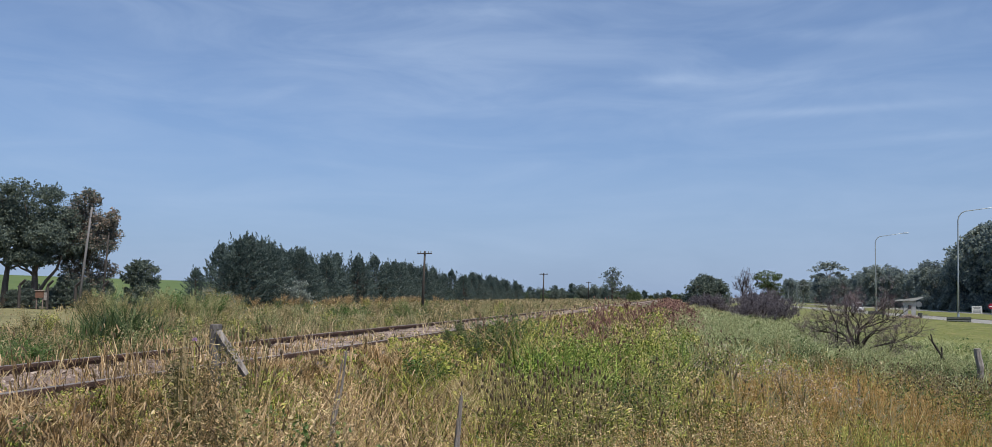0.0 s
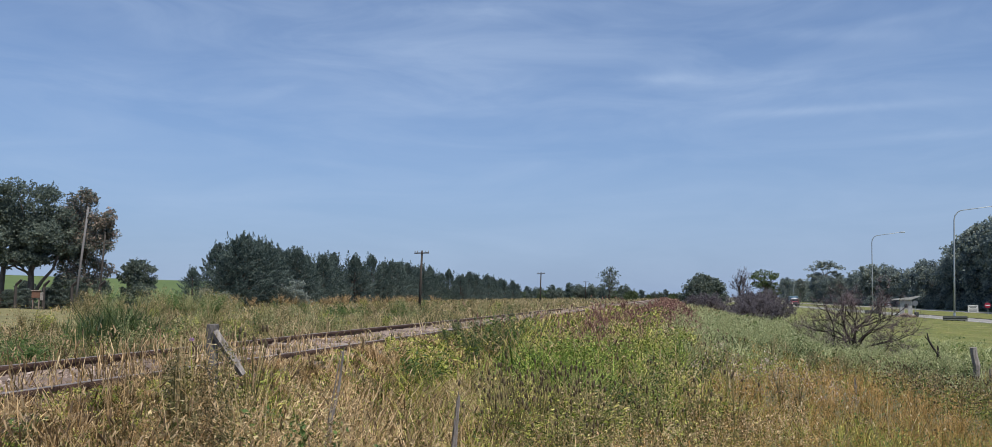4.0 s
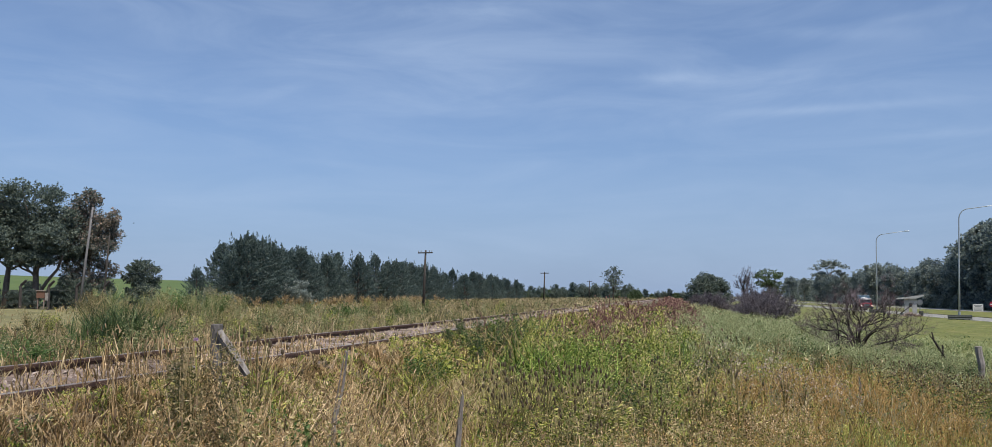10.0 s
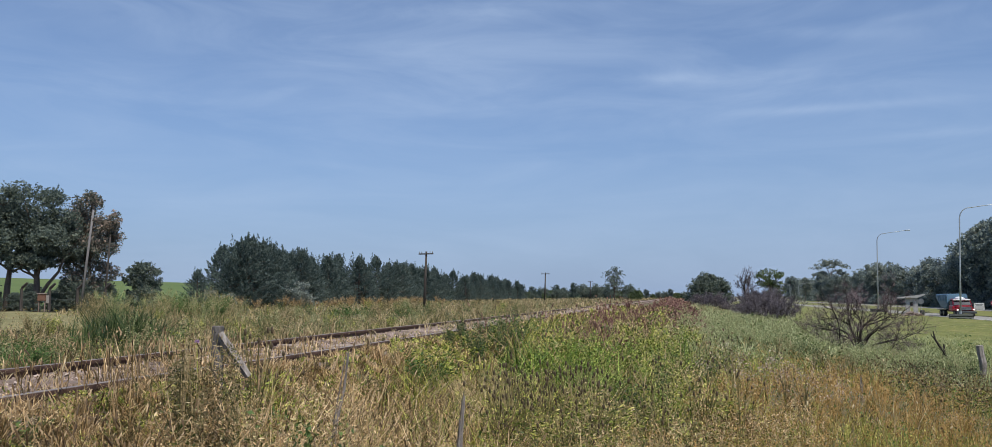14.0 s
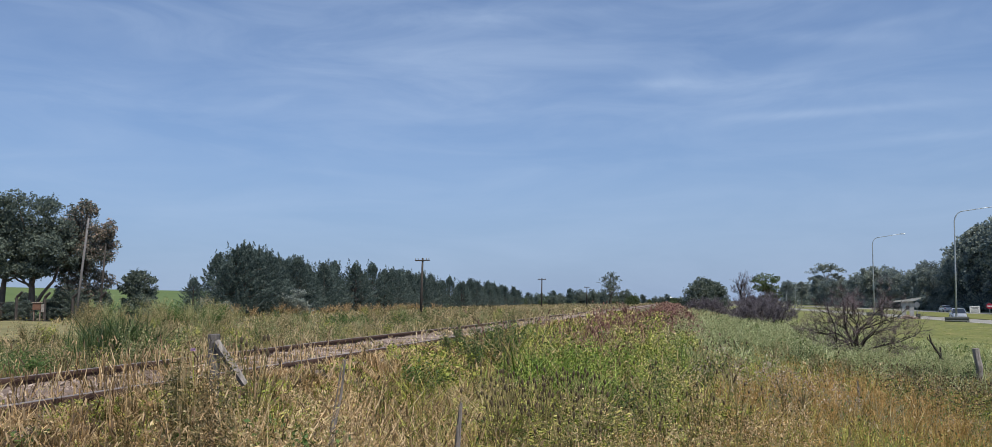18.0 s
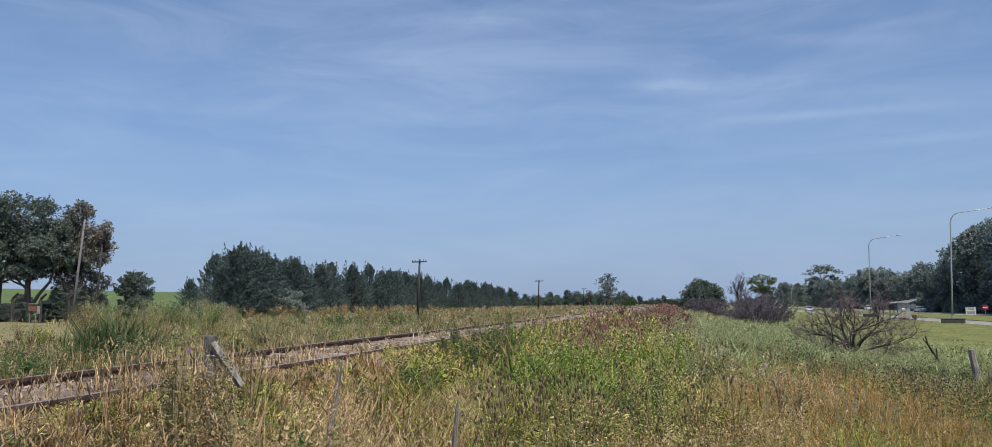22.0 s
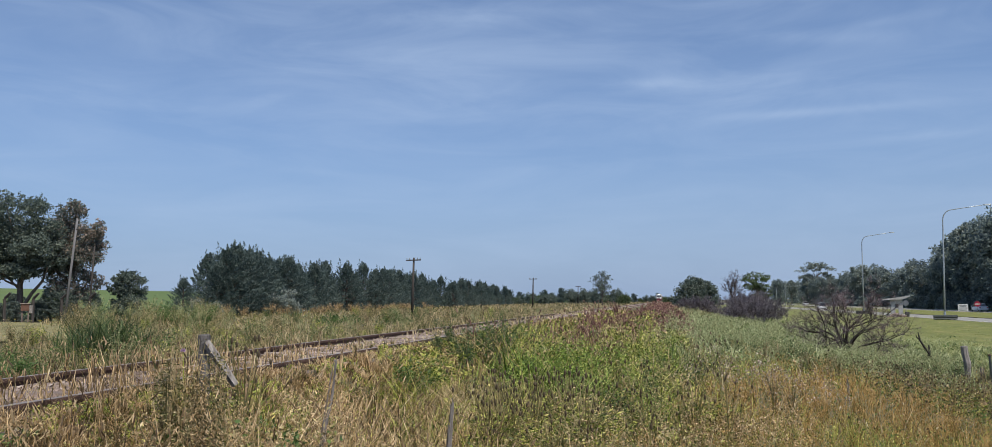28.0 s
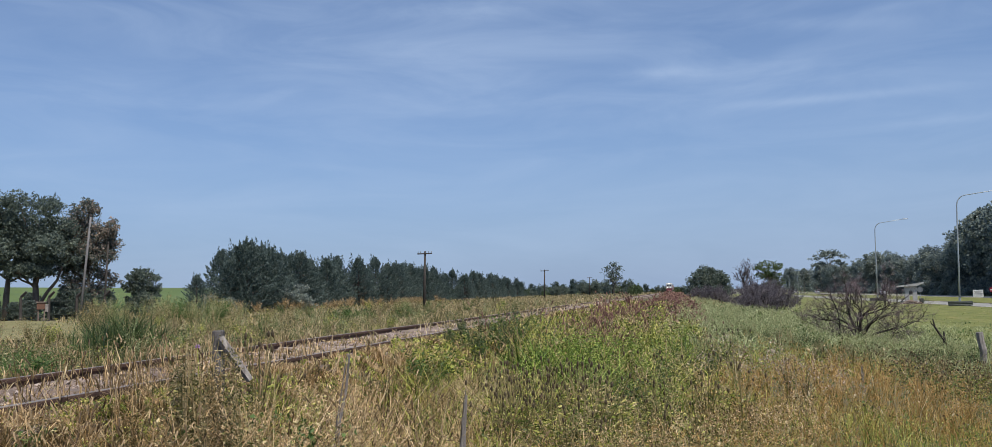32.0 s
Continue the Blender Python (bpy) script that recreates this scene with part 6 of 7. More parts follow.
tube(g, [(-0.2, 0, 1.0), (-0.29, 0.02, 1.12), (-0.31, 0.02, 1.22)], [0.022, 0.016, 0.008], 5)
part("twig", g, M["deadwood"], snag2)


# ---- single plants ----
def teasel_plant(seed, height):
    rr = np.random.default_rng(seed)
    root = thing("teasel", Matrix(), "teasel with dark oval seed heads on thin stems", "teasel", "teasels")
    foliage = Geo()
    for k in range(8):
        stems, tops = Geo(), Geo()
        a = rr.uniform(0, 6.28)
        o = rr.uniform(0.05, 0.3)
        h = height * rr.uniform(0.55, 1.05)
        e = np.array((math.cos(a) * o, math.sin(a) * o, h))
        tube(stems, [(0, 0, 0), e * (0.35, 0.35, 0.55), e], [0.006, 0.004, 0.003], 4, False)
        L, R = rr.uniform(0.032, 0.048), rr.uniform(0.0085, 0.0115)
        tube(tops, [e - (0, 0, 0.004), e + (0, 0, L * 0.2), e + (0, 0, L * 0.55), e + (0, 0, L * 0.85), e + (0, 0, L)], [R * 0.35, R * 0.95, R, R * 0.6, R * 0.15], 7)
        n = 26
        th = rr.uniform(0, 6.28, n)
        p = e + np.stack([np.cos(th) * R, np.sin(th) * R, rr.uniform(0.1, 0.95, n) * L], -1)
        leaves(tops, p, 0.009, np.stack([np.cos(th), np.sin(th), np.full(n, 0.5)], -1), 0.15, rr)
        stem = part("stem", stems, M["olive"], root)
        part("seed_head", tops, M["teasel"], stem, "dark brown bristly head")
    n = 170
    p = np.stack([rr.normal(0, 0.15, n), rr.normal(0, 0.15, n), rr.uniform(0.1, 0.7, n) * height], -1)
    leaves(foliage, p, 0.05, p * (1, 1, 0) * 8 + (0, 0, 0.4), 0.25, rr)
    tagged(part("foliage", foliage, M["green"], root), kind="stuff")
    return root


rr = np.random.default_rng(33)
tz = [teasel_plant(s, 0.82) for s in (1, 2, 3)]
patch_spots = [(rr.uniform(-0.24, -0.09), rr.uniform(6.8, 9.6)) for k in range(28)] + [(rr.uniform(-0.25, -0.1), rr.uniform(5.7, 7.4)) for k in range(7)]
spots = [(q * d, 0.97 * d) for q, d in patch_spots] + [(rr.uniform(-0.4, 0.6), rr.uniform(5.5, 11)) for k in range(9)] + [(rr.uniform(4.2, 8.2), rr.uniform(14, 21)) for k in range(34)] + [(rr.uniform(0.3, 1.6), rr.uniform(11, 17)) for k in range(4)] + [(-3.1, 5.45), (-3.0, 5.52), (-3.18, 5.55)]
for k, (x, y) in enumerate(spots):
    s = rr.uniform(0.8, 1.15)
    z = float(on_ground(np.array([x]), np.array([y]))[0, 2])
    m = pose(x, y, z - 0.02, 0, 0, rr.uniform(0, 360)) @ Matrix.Diagonal((s, s, s, 1))
    ob = tz[k] if k < 3 else copy_thing(tz[k % 3], m)
    ob.matrix_basis = m


def leafy_weed(name, seed, height, spread, mat, label, leaf=0.09, n=500, width=0.4):
    rr = np.random.default_rng(seed)
    root = thing(name, Matrix(), label, "weed", "leafy weeds")
    stems, foliage = Geo(), Geo()
    for k in range(14):
        a, o = rr.uniform(0, 6.28), rr.uniform(0.1, 1.0) * spread
        e = np.array((math.cos(a) * o, math.sin(a) * o, height * rr.uniform(0.6, 1.1)))
        tube(stems, [(0, 0, -0.05), e * (0.4, 0.4, 0.6), e], [0.008, 0.005, 0.002], 4, False)
        q = n // 14
        t = rr.uniform(0.25, 1.02, q)[:, None]
        p = e[None] * np.concatenate([t ** 1.4, t ** 1.4, t], 1)
        leaves(foliage, p + rr.normal(0, 0.05, (q, 3)), leaf, rr.normal(size=(q, 3)) * (1, 1, 0.4), width, rr)
    tagged(part("stem_tangle", stems, M["olive"], root), kind="stuff")
    tagged(part("foliage", foliage, M[mat], root), kind="stuff")
    return root


def scatter_weed(ob, spots, sizes):
    for k, (x, y) in enumerate(spots):
        s = sizes[k % len(sizes)]
        z = float(on_ground(np.array([x]), np.array([y]))[0, 2])
        m = pose(x, y, z - 0.02, 0, 0, 67 * k) @ Matrix.Diagonal((s, s, s, 1))
        q = ob if k == 0 else copy_thing(ob, m)
        q.matrix_basis = m


bright = leafy_weed("leafy_weed", 51, 0.62, 0.5, "green", "bright green leafy weed on the bank", 0.055, 1500)
scatter_weed(bright, [(-2.2, 12.4), (-1.9, 13.2), (-2.6, 13.8), (-1.4, 12.6), (-1.9, 9.6), (-2.9, 9.9), (-2.4, 16.5), (-0.9, 14.8), (-0.7, 18.5), (0.2, 22.0), (0.3, 25.0)], (1.0, 1.15, 0.9, 0.8))
dark = leafy_weed("leafy_weed", 52, 0.55, 0.6, "deepgreen", "dark green leafy weed beside the rails", 0.05, 1600)
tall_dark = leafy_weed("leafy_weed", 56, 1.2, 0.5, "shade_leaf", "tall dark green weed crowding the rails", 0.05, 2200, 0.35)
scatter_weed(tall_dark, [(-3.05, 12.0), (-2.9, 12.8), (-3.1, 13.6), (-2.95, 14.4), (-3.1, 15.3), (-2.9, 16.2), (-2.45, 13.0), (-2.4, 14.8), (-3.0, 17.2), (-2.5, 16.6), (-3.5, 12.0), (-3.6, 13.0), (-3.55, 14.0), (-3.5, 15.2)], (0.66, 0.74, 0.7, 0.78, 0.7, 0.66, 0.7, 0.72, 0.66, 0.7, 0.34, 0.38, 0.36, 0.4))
grey = leafy_weed("leafy_weed", 53, 1.0, 0.15, "olive", "grey-green weed tangled round the old fence post", 0.028, 900, 0.28)
scatter_weed(grey, [(-2.9, 4.55), (-2.98, 4.52), (-3.05, 4.45), (-2.76, 4.4), (-3.12, 4.62), (-2.6, 4.55)], (1.02, 1.04, 0.96, 1.05, 0.9, 0.95))
scatter_weed(dark, [(-3.2, 13.6), (-3.35, 14.6), (-2.9, 15.3), (-6.9, 7.4), (-9.0, 9.3), (-3.3, 12.6), (-3.1, 9.3), (-10.5, 17.5), (-9.6, 15.0), (-11, 24), (-10.5, 21.5), (-11.8, 12.3), (-12.4, 12.6), (-11.6, 13.0)], (1.0, 0.85, 0.75, 0.6, 1.0, 0.8, 0.9, 1.1))


def spiky_clump(seed, n, height, lean, mat, label, width=0.024):
    rr = np.random.default_rng(seed)
    root = thing("spiky_clump", Matrix(), label, "clump")
    g = Geo()
    base = np.stack([rr.normal(0, 0.3, n), rr.normal(0, 0.3, n), np.full(n, -0.03)], -1)
    blades(g, base, np.full(n, height), width, lean, rr)
    tagged(part("foliage", g, M[mat], root), kind="stuff")
    return root


sc = spiky_clump(70, 600, 1.4, 0.42, "sword", "large clump of long dark green sword-shaped leaves", 0.018)
for k, (x, y, s) in enumerate(((-11.0, 14.0, 1.02), (-10.65, 13.8, 0.88))):
    m = pose(x, y, float(ground(x, y)), 0, 0, 80 * k) @ Matrix.Diagonal((s, s, s, 1))
    (sc if k == 0 else copy_thing(sc, m)).matrix_basis = m


fresh = spiky_clump(71, 300, 0.95, 0.55, "lush", "tuft of bright green grass on the bank")
for k, (x, y, s) in enumerate(((-2.1, 11.6, 1.0), (-1.9, 12.5, 0.95), (-2.2, 13.2, 1.0), (-1.5, 13.0, 0.9), (-1.7, 11.8, 0.9), (-1.3, 12.2, 0.8), (-1.2, 10.6, 0.75))):
    m = pose(x, y, float(ground(x, y)), 0, 0, 80 * k) @ Matrix.Diagonal((s, s, s, 1))
    (fresh if k == 0 else copy_thing(fresh, m)).matrix_basis = m
tan = spiky_clump(72, 330, 0.95, 0.75, "straw", "tuft of fluffy dry tan grass on the bank", 0.011)
for k, (x, y, s) in enumerate(((-2.45, 8.6, 0.85), (-2.3, 9.3, 0.8), (-2.6, 9.2, 0.75))):
    m = pose(x, y, float(ground(x, y)), 0, 0, 80 * k) @ Matrix.Diagonal((s, s, s, 1))
    (tan if k == 0 else copy_thing(tan, m)).matrix_basis = m
hummock = leafy_weed("pale_shrub", 54, 0.95, 0.85, "pale", "pale grey-green feathery shrub in the hollow", 0.06, 2200, 0.2)
rr = np.random.default_rng(44)
spots, sizes = [], []
while len(spots) < 110:
    d = 22 * (110 / 22) ** rr.random()
    a = radians(rr.uniform(-2, 17))
    x, y = d * math.sin(a), d * math.cos(a)
    if -0.4 < x < 12.5 and d > 19.5 + 0.75 * x and math.hypot(x - 8.3, (y - 41.0) * 0.45) > 3.0:
        spots.append((x, y))
        sizes.append(rr.uniform(0.5, 0.9))
scatter_weed(hummock, spots, sizes)

heap = leafy_weed("brush_heap", 55, 0.6, 1.0, "deepgreen", "low dark heap of cut brush in the field", 0.09, 1200, 0.3)
scatter_weed(heap, [(-20.3, 46.5), (-19.2, 47.2), (-21.5, 47.0)], (1.5, 1.1, 1.0))
bright_tall = leafy_weed("leafy_weed", 57, 0.85, 0.4, "lush", "fresh yellow-green weed on the bank", 0.05, 1500, 0.35)
scatter_weed(bright_tall, [(-2.0, 11.6), (-1.7, 12.3), (-1.9, 13.2), (-1.4, 11.2), (-1.2, 12.6), (-1.5, 13.8), (-1.0, 14.6), (-0.4, 15.5), (0.0, 17.0)], (0.95, 1.1, 1.0, 0.8))
iron = thing("iron_post", pose(8.6, 24.5, float(ground(8.6, 24.5))), "thin dark iron post at the edge of the meadow", "fence post")
g = Geo()
tube(g, [(0, 0, -0.2), (0.01, 0, 0.5), (0.0, 0, 1.0)], [0.035, 0.034, 0.032], 6)
part("shaft", g, M["darksteel"], iron)
g = Geo()
tube(g, [(0, 0, 1.0), (0, 0, 1.03), (0, 0, 1.05)], [0.045, 0.045, 0.02], 6)
part("cap", g, M["rust"], iron)
mixed_weed = leafy_weed("leafy_weed", 58, 0.7, 0.4, "mixed", "half-dry yellow-green weed on the bank", 0.03, 1500, 0.35)
scatter_weed(mixed_weed, [(-0.9, 7.2), (-0.6, 7.8), (-1.3, 7.6), (-0.3, 8.6), (-1.0, 6.4), (-0.5, 6.5), (-1.6, 8.8), (-1.0, 9.8), (-0.2, 10.4), (0.4, 9.2), (-1.9, 10.4), (-2.2, 8.2)], (0.9, 1.0, 0.8))

green_weed = leafy_weed("leafy_weed", 73, 0.68, 0.5, "lush", "lush green weed among the teasels", 0.04, 1300, 0.35)
scatter_weed(green_weed, [(-1.6, 9.0), (-1.1, 9.8), (-0.8, 10.8), (-0.4, 11.8), (-1.3, 11.5), (-0.2, 13.0), (0.1, 14.5), (-1.9, 10.6), (-1.4, 12.8), (-0.3, 9.6)], (0.85, 1.0, 0.9))
# weeds in a near-black green that also paints shaded gaps between the teasels
lush_weed = leafy_weed("leafy_weed", 59, 0.62, 0.45, "shade_leaf", "leafy weed among the teasels, coloured dark for shaded gaps", 0.045, 1100, 0.4)
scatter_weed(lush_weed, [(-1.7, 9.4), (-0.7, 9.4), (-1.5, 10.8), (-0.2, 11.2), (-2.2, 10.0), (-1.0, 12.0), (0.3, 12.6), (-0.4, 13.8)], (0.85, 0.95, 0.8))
rr = np.random.default_rng(68)
edge_spots = [(rr.uniform(2.2, 9.5), 0.0) for k in range(30)]
edge_spots = [(x, 17.5 + 0.95 * x + rr.normal(0, 1.5)) for x, y in edge_spots]
low_dark = leafy_weed("leafy_weed", 69, 0.66, 0.5, "shade_leaf", "dark green weed at the edge of the meadow", 0.045, 900, 0.35)
scatter_weed(low_dark, edge_spots[:14] + [(1.8, 23.0), (2.3, 23.4), (2.7, 22.9), (3.2, 23.3), (3.7, 22.8), (1.4, 22.6), (4.4, 23.2), (5.1, 23.6), (0.9, 17.2), (6.2, 24.4)], (0.8, 1.1, 0.7, 0.95))
brown_weed = leafy_weed("dead_weed", 70, 0.75, 0.3, "foxtail", "brown dead weed standing in the meadow", 0.03, 420, 0.4)
scatter_weed(brown_weed, edge_spots[14:] + [(rr.uniform(4.0, 8.5), rr.uniform(13.5, 20)) for k in range(18)] + [(rr.uniform(0.2, 1.6), rr.uniform(11, 17)) for k in range(3)], (0.7, 0.9, 0.8, 0.6))



def wild_flower(name, x, y, height, radius, mat, label):
    root = thing(name, pose(x, y, float(ground(x, y)) - 0.02), label, "flower")
    rr = np.random.default_rng(int(height * 100))
    g = Geo()
    tube(g, [(0, 0, 0), (0.02, 0.01, height * 0.5), (0, 0, height)], [0.005, 0.004, 0.003], 5)
    part("stem", g, M["green"], root)
    g = Geo()
    n = 60
    a, e = rr.uniform(0, 6.28, n), rr.uniform(0.1, 1.5, n)
    way = np.stack([np.cos(a) * np.cos(e), np.sin(a) * np.cos(e), np.sin(e)], -1)
    leaves(g, way * radius * 0.6 + (0, 0, height), radius * 1.1, way, 0.25, rr)
    part("blossom", g, M[mat], root)
    g = Geo()
    p = np.stack([rr.normal(0, 0.05, 40), rr.normal(0, 0.05, 40), rr.uniform(0.2, 0.85, 40) * height], -1)
    leaves(g, p, 0.06, p * (1, 1, 0) * 9 + (0, 0, 0.3), 0.25, rr)
    tagged(part("foliage", g, M["mixed"], root), kind="stuff")
    return root


M["violet"] = plants("violet", (0.3, 0.16, 0.4), (0.5, 0.3, 0.6), patch=0.0)
wild_flower("thistle", -3.07, 4.63, 0.95, 0.02, "violet", "thistle with one violet flower beside the old post")
wild_flower("yellow_flower", -1.27, 4.84, 0.68, 0.02, "yellow", "small yellow flower in the dry grass")

# ---- rank growth beyond the railway ----
kinds = [(leafy_weed("tall_weed", 61, 0.95, 0.55, "olive", "tall half-dry olive weed beyond the railway", 0.05, 1100, 0.3), 60),
         (leafy_weed("tall_weed", 62, 0.85, 0.6, "deepgreen", "dark green weed beyond the railway", 0.055, 1100, 0.35), 34),
         (leafy_weed("tall_weed", 63, 1.05, 0.45, "pale", "pale feathery weed beyond the railway", 0.045, 1100, 0.25), 44),
         (leafy_weed("tall_weed", 64, 0.9, 0.4, "foxtail", "brown dead weed beyond the railway", 0.045, 700, 0.3), 26),
         (leafy_weed("tall_weed", 65, 0.75, 0.6, "green", "fresh green weed beyond the railway", 0.055, 1100, 0.35), 26)]
rr = np.random.default_rng(66)
for ob, n in kinds:
    spots, sizes = [], []
    while len(spots) < n:
        d = 11 * (85 / 11) ** rr.random()
        a = radians(rr.uniform(-47, -8))
        x, y = d * math.sin(a), d * math.cos(a)
        if -44 < x < TRACK_X - 3.3 and not (x < -0.84 * y and d > 36):
            spots.append((x, y))
            sizes.append(rr.uniform(0.55, 0.9) + 0.006 * d)
    scatter_weed(ob, spots, sizes)
# taller weeds between the yard and the pines
before_field = [(kinds[k % 3][0], rr.uniform(44, 62), radians(rr.uniform(-40.5, -31.5))) for k in range(36)]
for ob, d, a in before_field:
    x, y, s = d * math.sin(a), d * math.cos(a), rr.uniform(1.3, 1.9)
    m = pose(x, y, float(ground(x, y)) - 0.02, 0, 0, rr.uniform(0, 360)) @ Matrix.Diagonal((s, s, s, 1))
    copy_thing(ob, m).matrix_basis = m
reed = leafy_weed("tall_weed", 67, 1.15, 1.0, "gold", "golden feathery reed before the pines", 0.09, 1500, 0.3)
scatter_weed(reed, [(-38 - rr.uniform(0, 6) - 0.02 * k, 62 + 1.6 * k + rr.normal(0, 1)) for k in range(46)], (0.8, 1.0, 0.7, 0.9, 1.1))


# ---- vehicles ----
def paint(name, rgb, metal=0.2, rough=0.3):
    m = material(name, [(0.3, tuple(c * 0.92 for c in rgb)), (0.7, rgb)], 1.5, rough=rough, metal=metal, spec=0.5)
    m.node_tree.nodes["Principled BSDF"].inputs["Coat Weight"].default_value = 0.4
    return m


M["white_paint"] = paint("white_paint", (0.75, 0.76, 0.77), 0.0)
M["silver_paint"] = paint("silver_paint", (0.5, 0.52, 0.55), 0.4)
M["red_paint"] = paint("red_paint", (0.3, 0.014, 0.028), 0.0)
M["blue_paint"] = paint("blue_paint", (0.095, 0.19, 0.27), 0.0, 0.5)
M["dark_paint"] = paint("dark_paint", (0.05, 0.055, 0.06), 0.2, 0.4)
M["car_glass"] = material("car_glass", [(0, (0.012, 0.015, 0.02)), (1, (0.02, 0.025, 0.03))], 2, rough=0.06, spec=0.8)
M["rubber"] = material("rubber", [(0.3, (0.018, 0.018, 0.018)), (0.7, (0.035, 0.035, 0.035))], 8, rough=0.9)
M["alloy"] = material("alloy", [(0.3, (0.3, 0.3, 0.31)), (0.7, (0.42, 0.42, 0.43))], 6, rough=0.35, metal=0.8)
M["lens"] = material("lens", [(0, (0.7, 0.7, 0.68)), (1, (0.85, 0.85, 0.84))], 3, rough=0.1, spec=0.7)
M["tail"] = material("tail", [(0, (0.35, 0.01, 0.01)), (1, (0.5, 0.02, 0.02))], 3, rough=0.2)


def glow(name, rgb, strength):
    m = bpy.data.materials.new(name)
    m.use_nodes = True
    b = m.node_tree.nodes["Principled BSDF"]
    b.inputs["Base Color"].default_value = (*rgb, 1)
    b.inputs["Emission Color"].default_value, b.inputs["Emission Strength"].default_value = (*rgb, 1), strength
    return m


M["headlight"] = glow("headlight", (1.0, 0.96, 0.85), 1.6)


def shell(stations, sides):
    """Rings across the length: (y, half width, low z, high z, inset of the top)."""
    rings = []
    for y, w, z0, z1, inset in stations:
        c = min(0.14, (z1 - z0) * 0.32)
        rings.append([(-w + c, y, z0), (w - c, y, z0), (w, y, z0 + c), (w, y, z1 - c * 1.5), (w - inset - c * 0.5, y, z1), (-w + inset + c * 0.5, y, z1), (-w, y, z1 - c * 1.5), (-w, y, z0 + c)])
    return loft(Geo(), np.array(rings))


def wheels(root, spots, radius, width, rim="alloy", mesh=None):
    tyre, hub = Geo(), Geo()
    disc_wheel(tyre, (0, 0, 0), None, radius, width)
    disc_wheel(hub, (0, 0, 0), None, radius * 0.62, width * 1.04, 14)
    tyre, hub = tyre.mesh("tyre", M["rubber"], True), hub.mesh("rim", M[rim])
    for x, y in spots:
        w = part("wheel", tyre, None, root, at=pose(x, y, radius))
        part("rim", hub, None, w)


def car(name, label, colour, L=4.2, W=1.7, H=1.46, van=False, lights="lens"):
    """Passenger car or small van; the front points along +y."""
    root = thing(name, Matrix(), label, "car" if not van else "van")
    w, h = W / 2, L / 2
    if van:
        body = [(-h, w * 0.94, 0.32, 0.95, 0.05), (-h + 0.1, w, 0.26, 1.02, 0.03), (0.2, w, 0.24, 1.02, 0.03), (h - 1.15, w, 0.24, 1.02, 0.06), (h - 0.3, w * 0.96, 0.25, 0.9, 0.12), (h, w * 0.84, 0.32, 0.72, 0.12)]
        cabin = [(-h + 0.04, w * 0.95, 1.0, 1.5, 0.1), (-h + 0.12, w * 0.97, 1.0, H - 0.02, 0.16), (0.3, w * 0.97, 1.0, H - 0.02, 0.16), (h - 1.7, w * 0.97, 1.0, H - 0.08, 0.2), (h - 0.95, w * 0.95, 0.98, 1.04, 0.2)]
        roof = [(-h + 0.02, w * 0.84, H - 0.06, H, 0.1), (0.2, w * 0.84, H - 0.03, H + 0.02, 0.1), (h - 1.75, w * 0.8, H - 0.1, H - 0.05, 0.1)]
    else:
        body = [(-h, w * 0.86, 0.34, 0.82, 0.08), (-h + 0.18, w * 0.97, 0.24, 0.95, 0.05), (-0.4, w, 0.2, 0.92, 0.03), (0.6, w, 0.2, 0.92, 0.03), (h - 0.95, w * 0.98, 0.22, 0.86, 0.08), (h - 0.2, w * 0.92, 0.24, 0.7, 0.12), (h, w * 0.78, 0.32, 0.58, 0.1)]
        cabin = [(-h + 0.25, w * 0.9, 0.86, 0.93, 0.1), (-h + 0.75, w * 0.93, 0.86, H - 0.08, 0.24), (-0.3, w * 0.95, 0.86, H - 0.02, 0.24), (0.2, w * 0.95, 0.86, H - 0.05, 0.24), (h - 0.95, w * 0.93, 0.84, 0.9, 0.16)]
        roof = [(-h + 0.7, w * 0.68, H - 0.11, H - 0.05, 0.08), (-0.35, w * 0.72, H - 0.04, H + 0.01, 0.08), (0.25, w * 0.68, H - 0.08, H - 0.03, 0.08)]
    part("body", shell(body, 8), M[colour], root, smooth=False)
    part("window_glass", shell(cabin, 8), M["car_glass"], root, "dark glass")
    part("roof", shell(roof, 8), M[colour], root)
    if van:
        for s in (-1, 1):
            g = Geo()
            box_geo(g, min(s * w * 0.90, s * w * 0.985), max(s * w * 0.90, s * w * 0.985), -h + 0.1, 0.25, 1.0, H - 0.12, 0.02)
            part("side_panel", g, M[colour], root)
    for s in (-1, 1):
        g = Geo()
        zt = H - 0.06
        ya = h - (1.0 if van else 1.0)
        tube(g, [(s * w * 0.93, ya, 0.9 if not van else 1.0), (s * w * 0.76, h - (1.75 if van else 1.85), zt)], 0.035, 5)
        part("pillar", g, M[colour], root)
        g = Geo()
        tube(g, [(s * w * 0.95, -0.35, 0.9), (s * w * 0.76, -0.4, zt)], 0.04, 5)
        part("pillar", g, M[colour], root)
        g = Geo()
        box_geo(g, min(s * w * 0.42, s * w * 0.8), max(s * w * 0.42, s * w * 0.8), h - 0.16, h + 0.005, 0.55 if not van else 0.68, 0.68 if not van else 0.84, 0.03)
        part("headlight", g, M[lights], root)
        g = Geo()
        box_geo(g, min(s * w * 0.55, s * w * 0.86), max(s * w * 0.55, s * w * 0.86), -h - 0.005, -h + 0.08, 0.66, 0.82, 0.02)
        part("tail_light", g, M["tail"], root)
        g = Geo()
        box_geo(g, min(s * w * 0.98, s * w * 1.14), max(s * w * 0.98, s * w * 1.14), h - 1.3, h - 1.2, 0.9, 1.03, 0.02)
        part("mirror", g, M[colour], root)
    g = Geo()
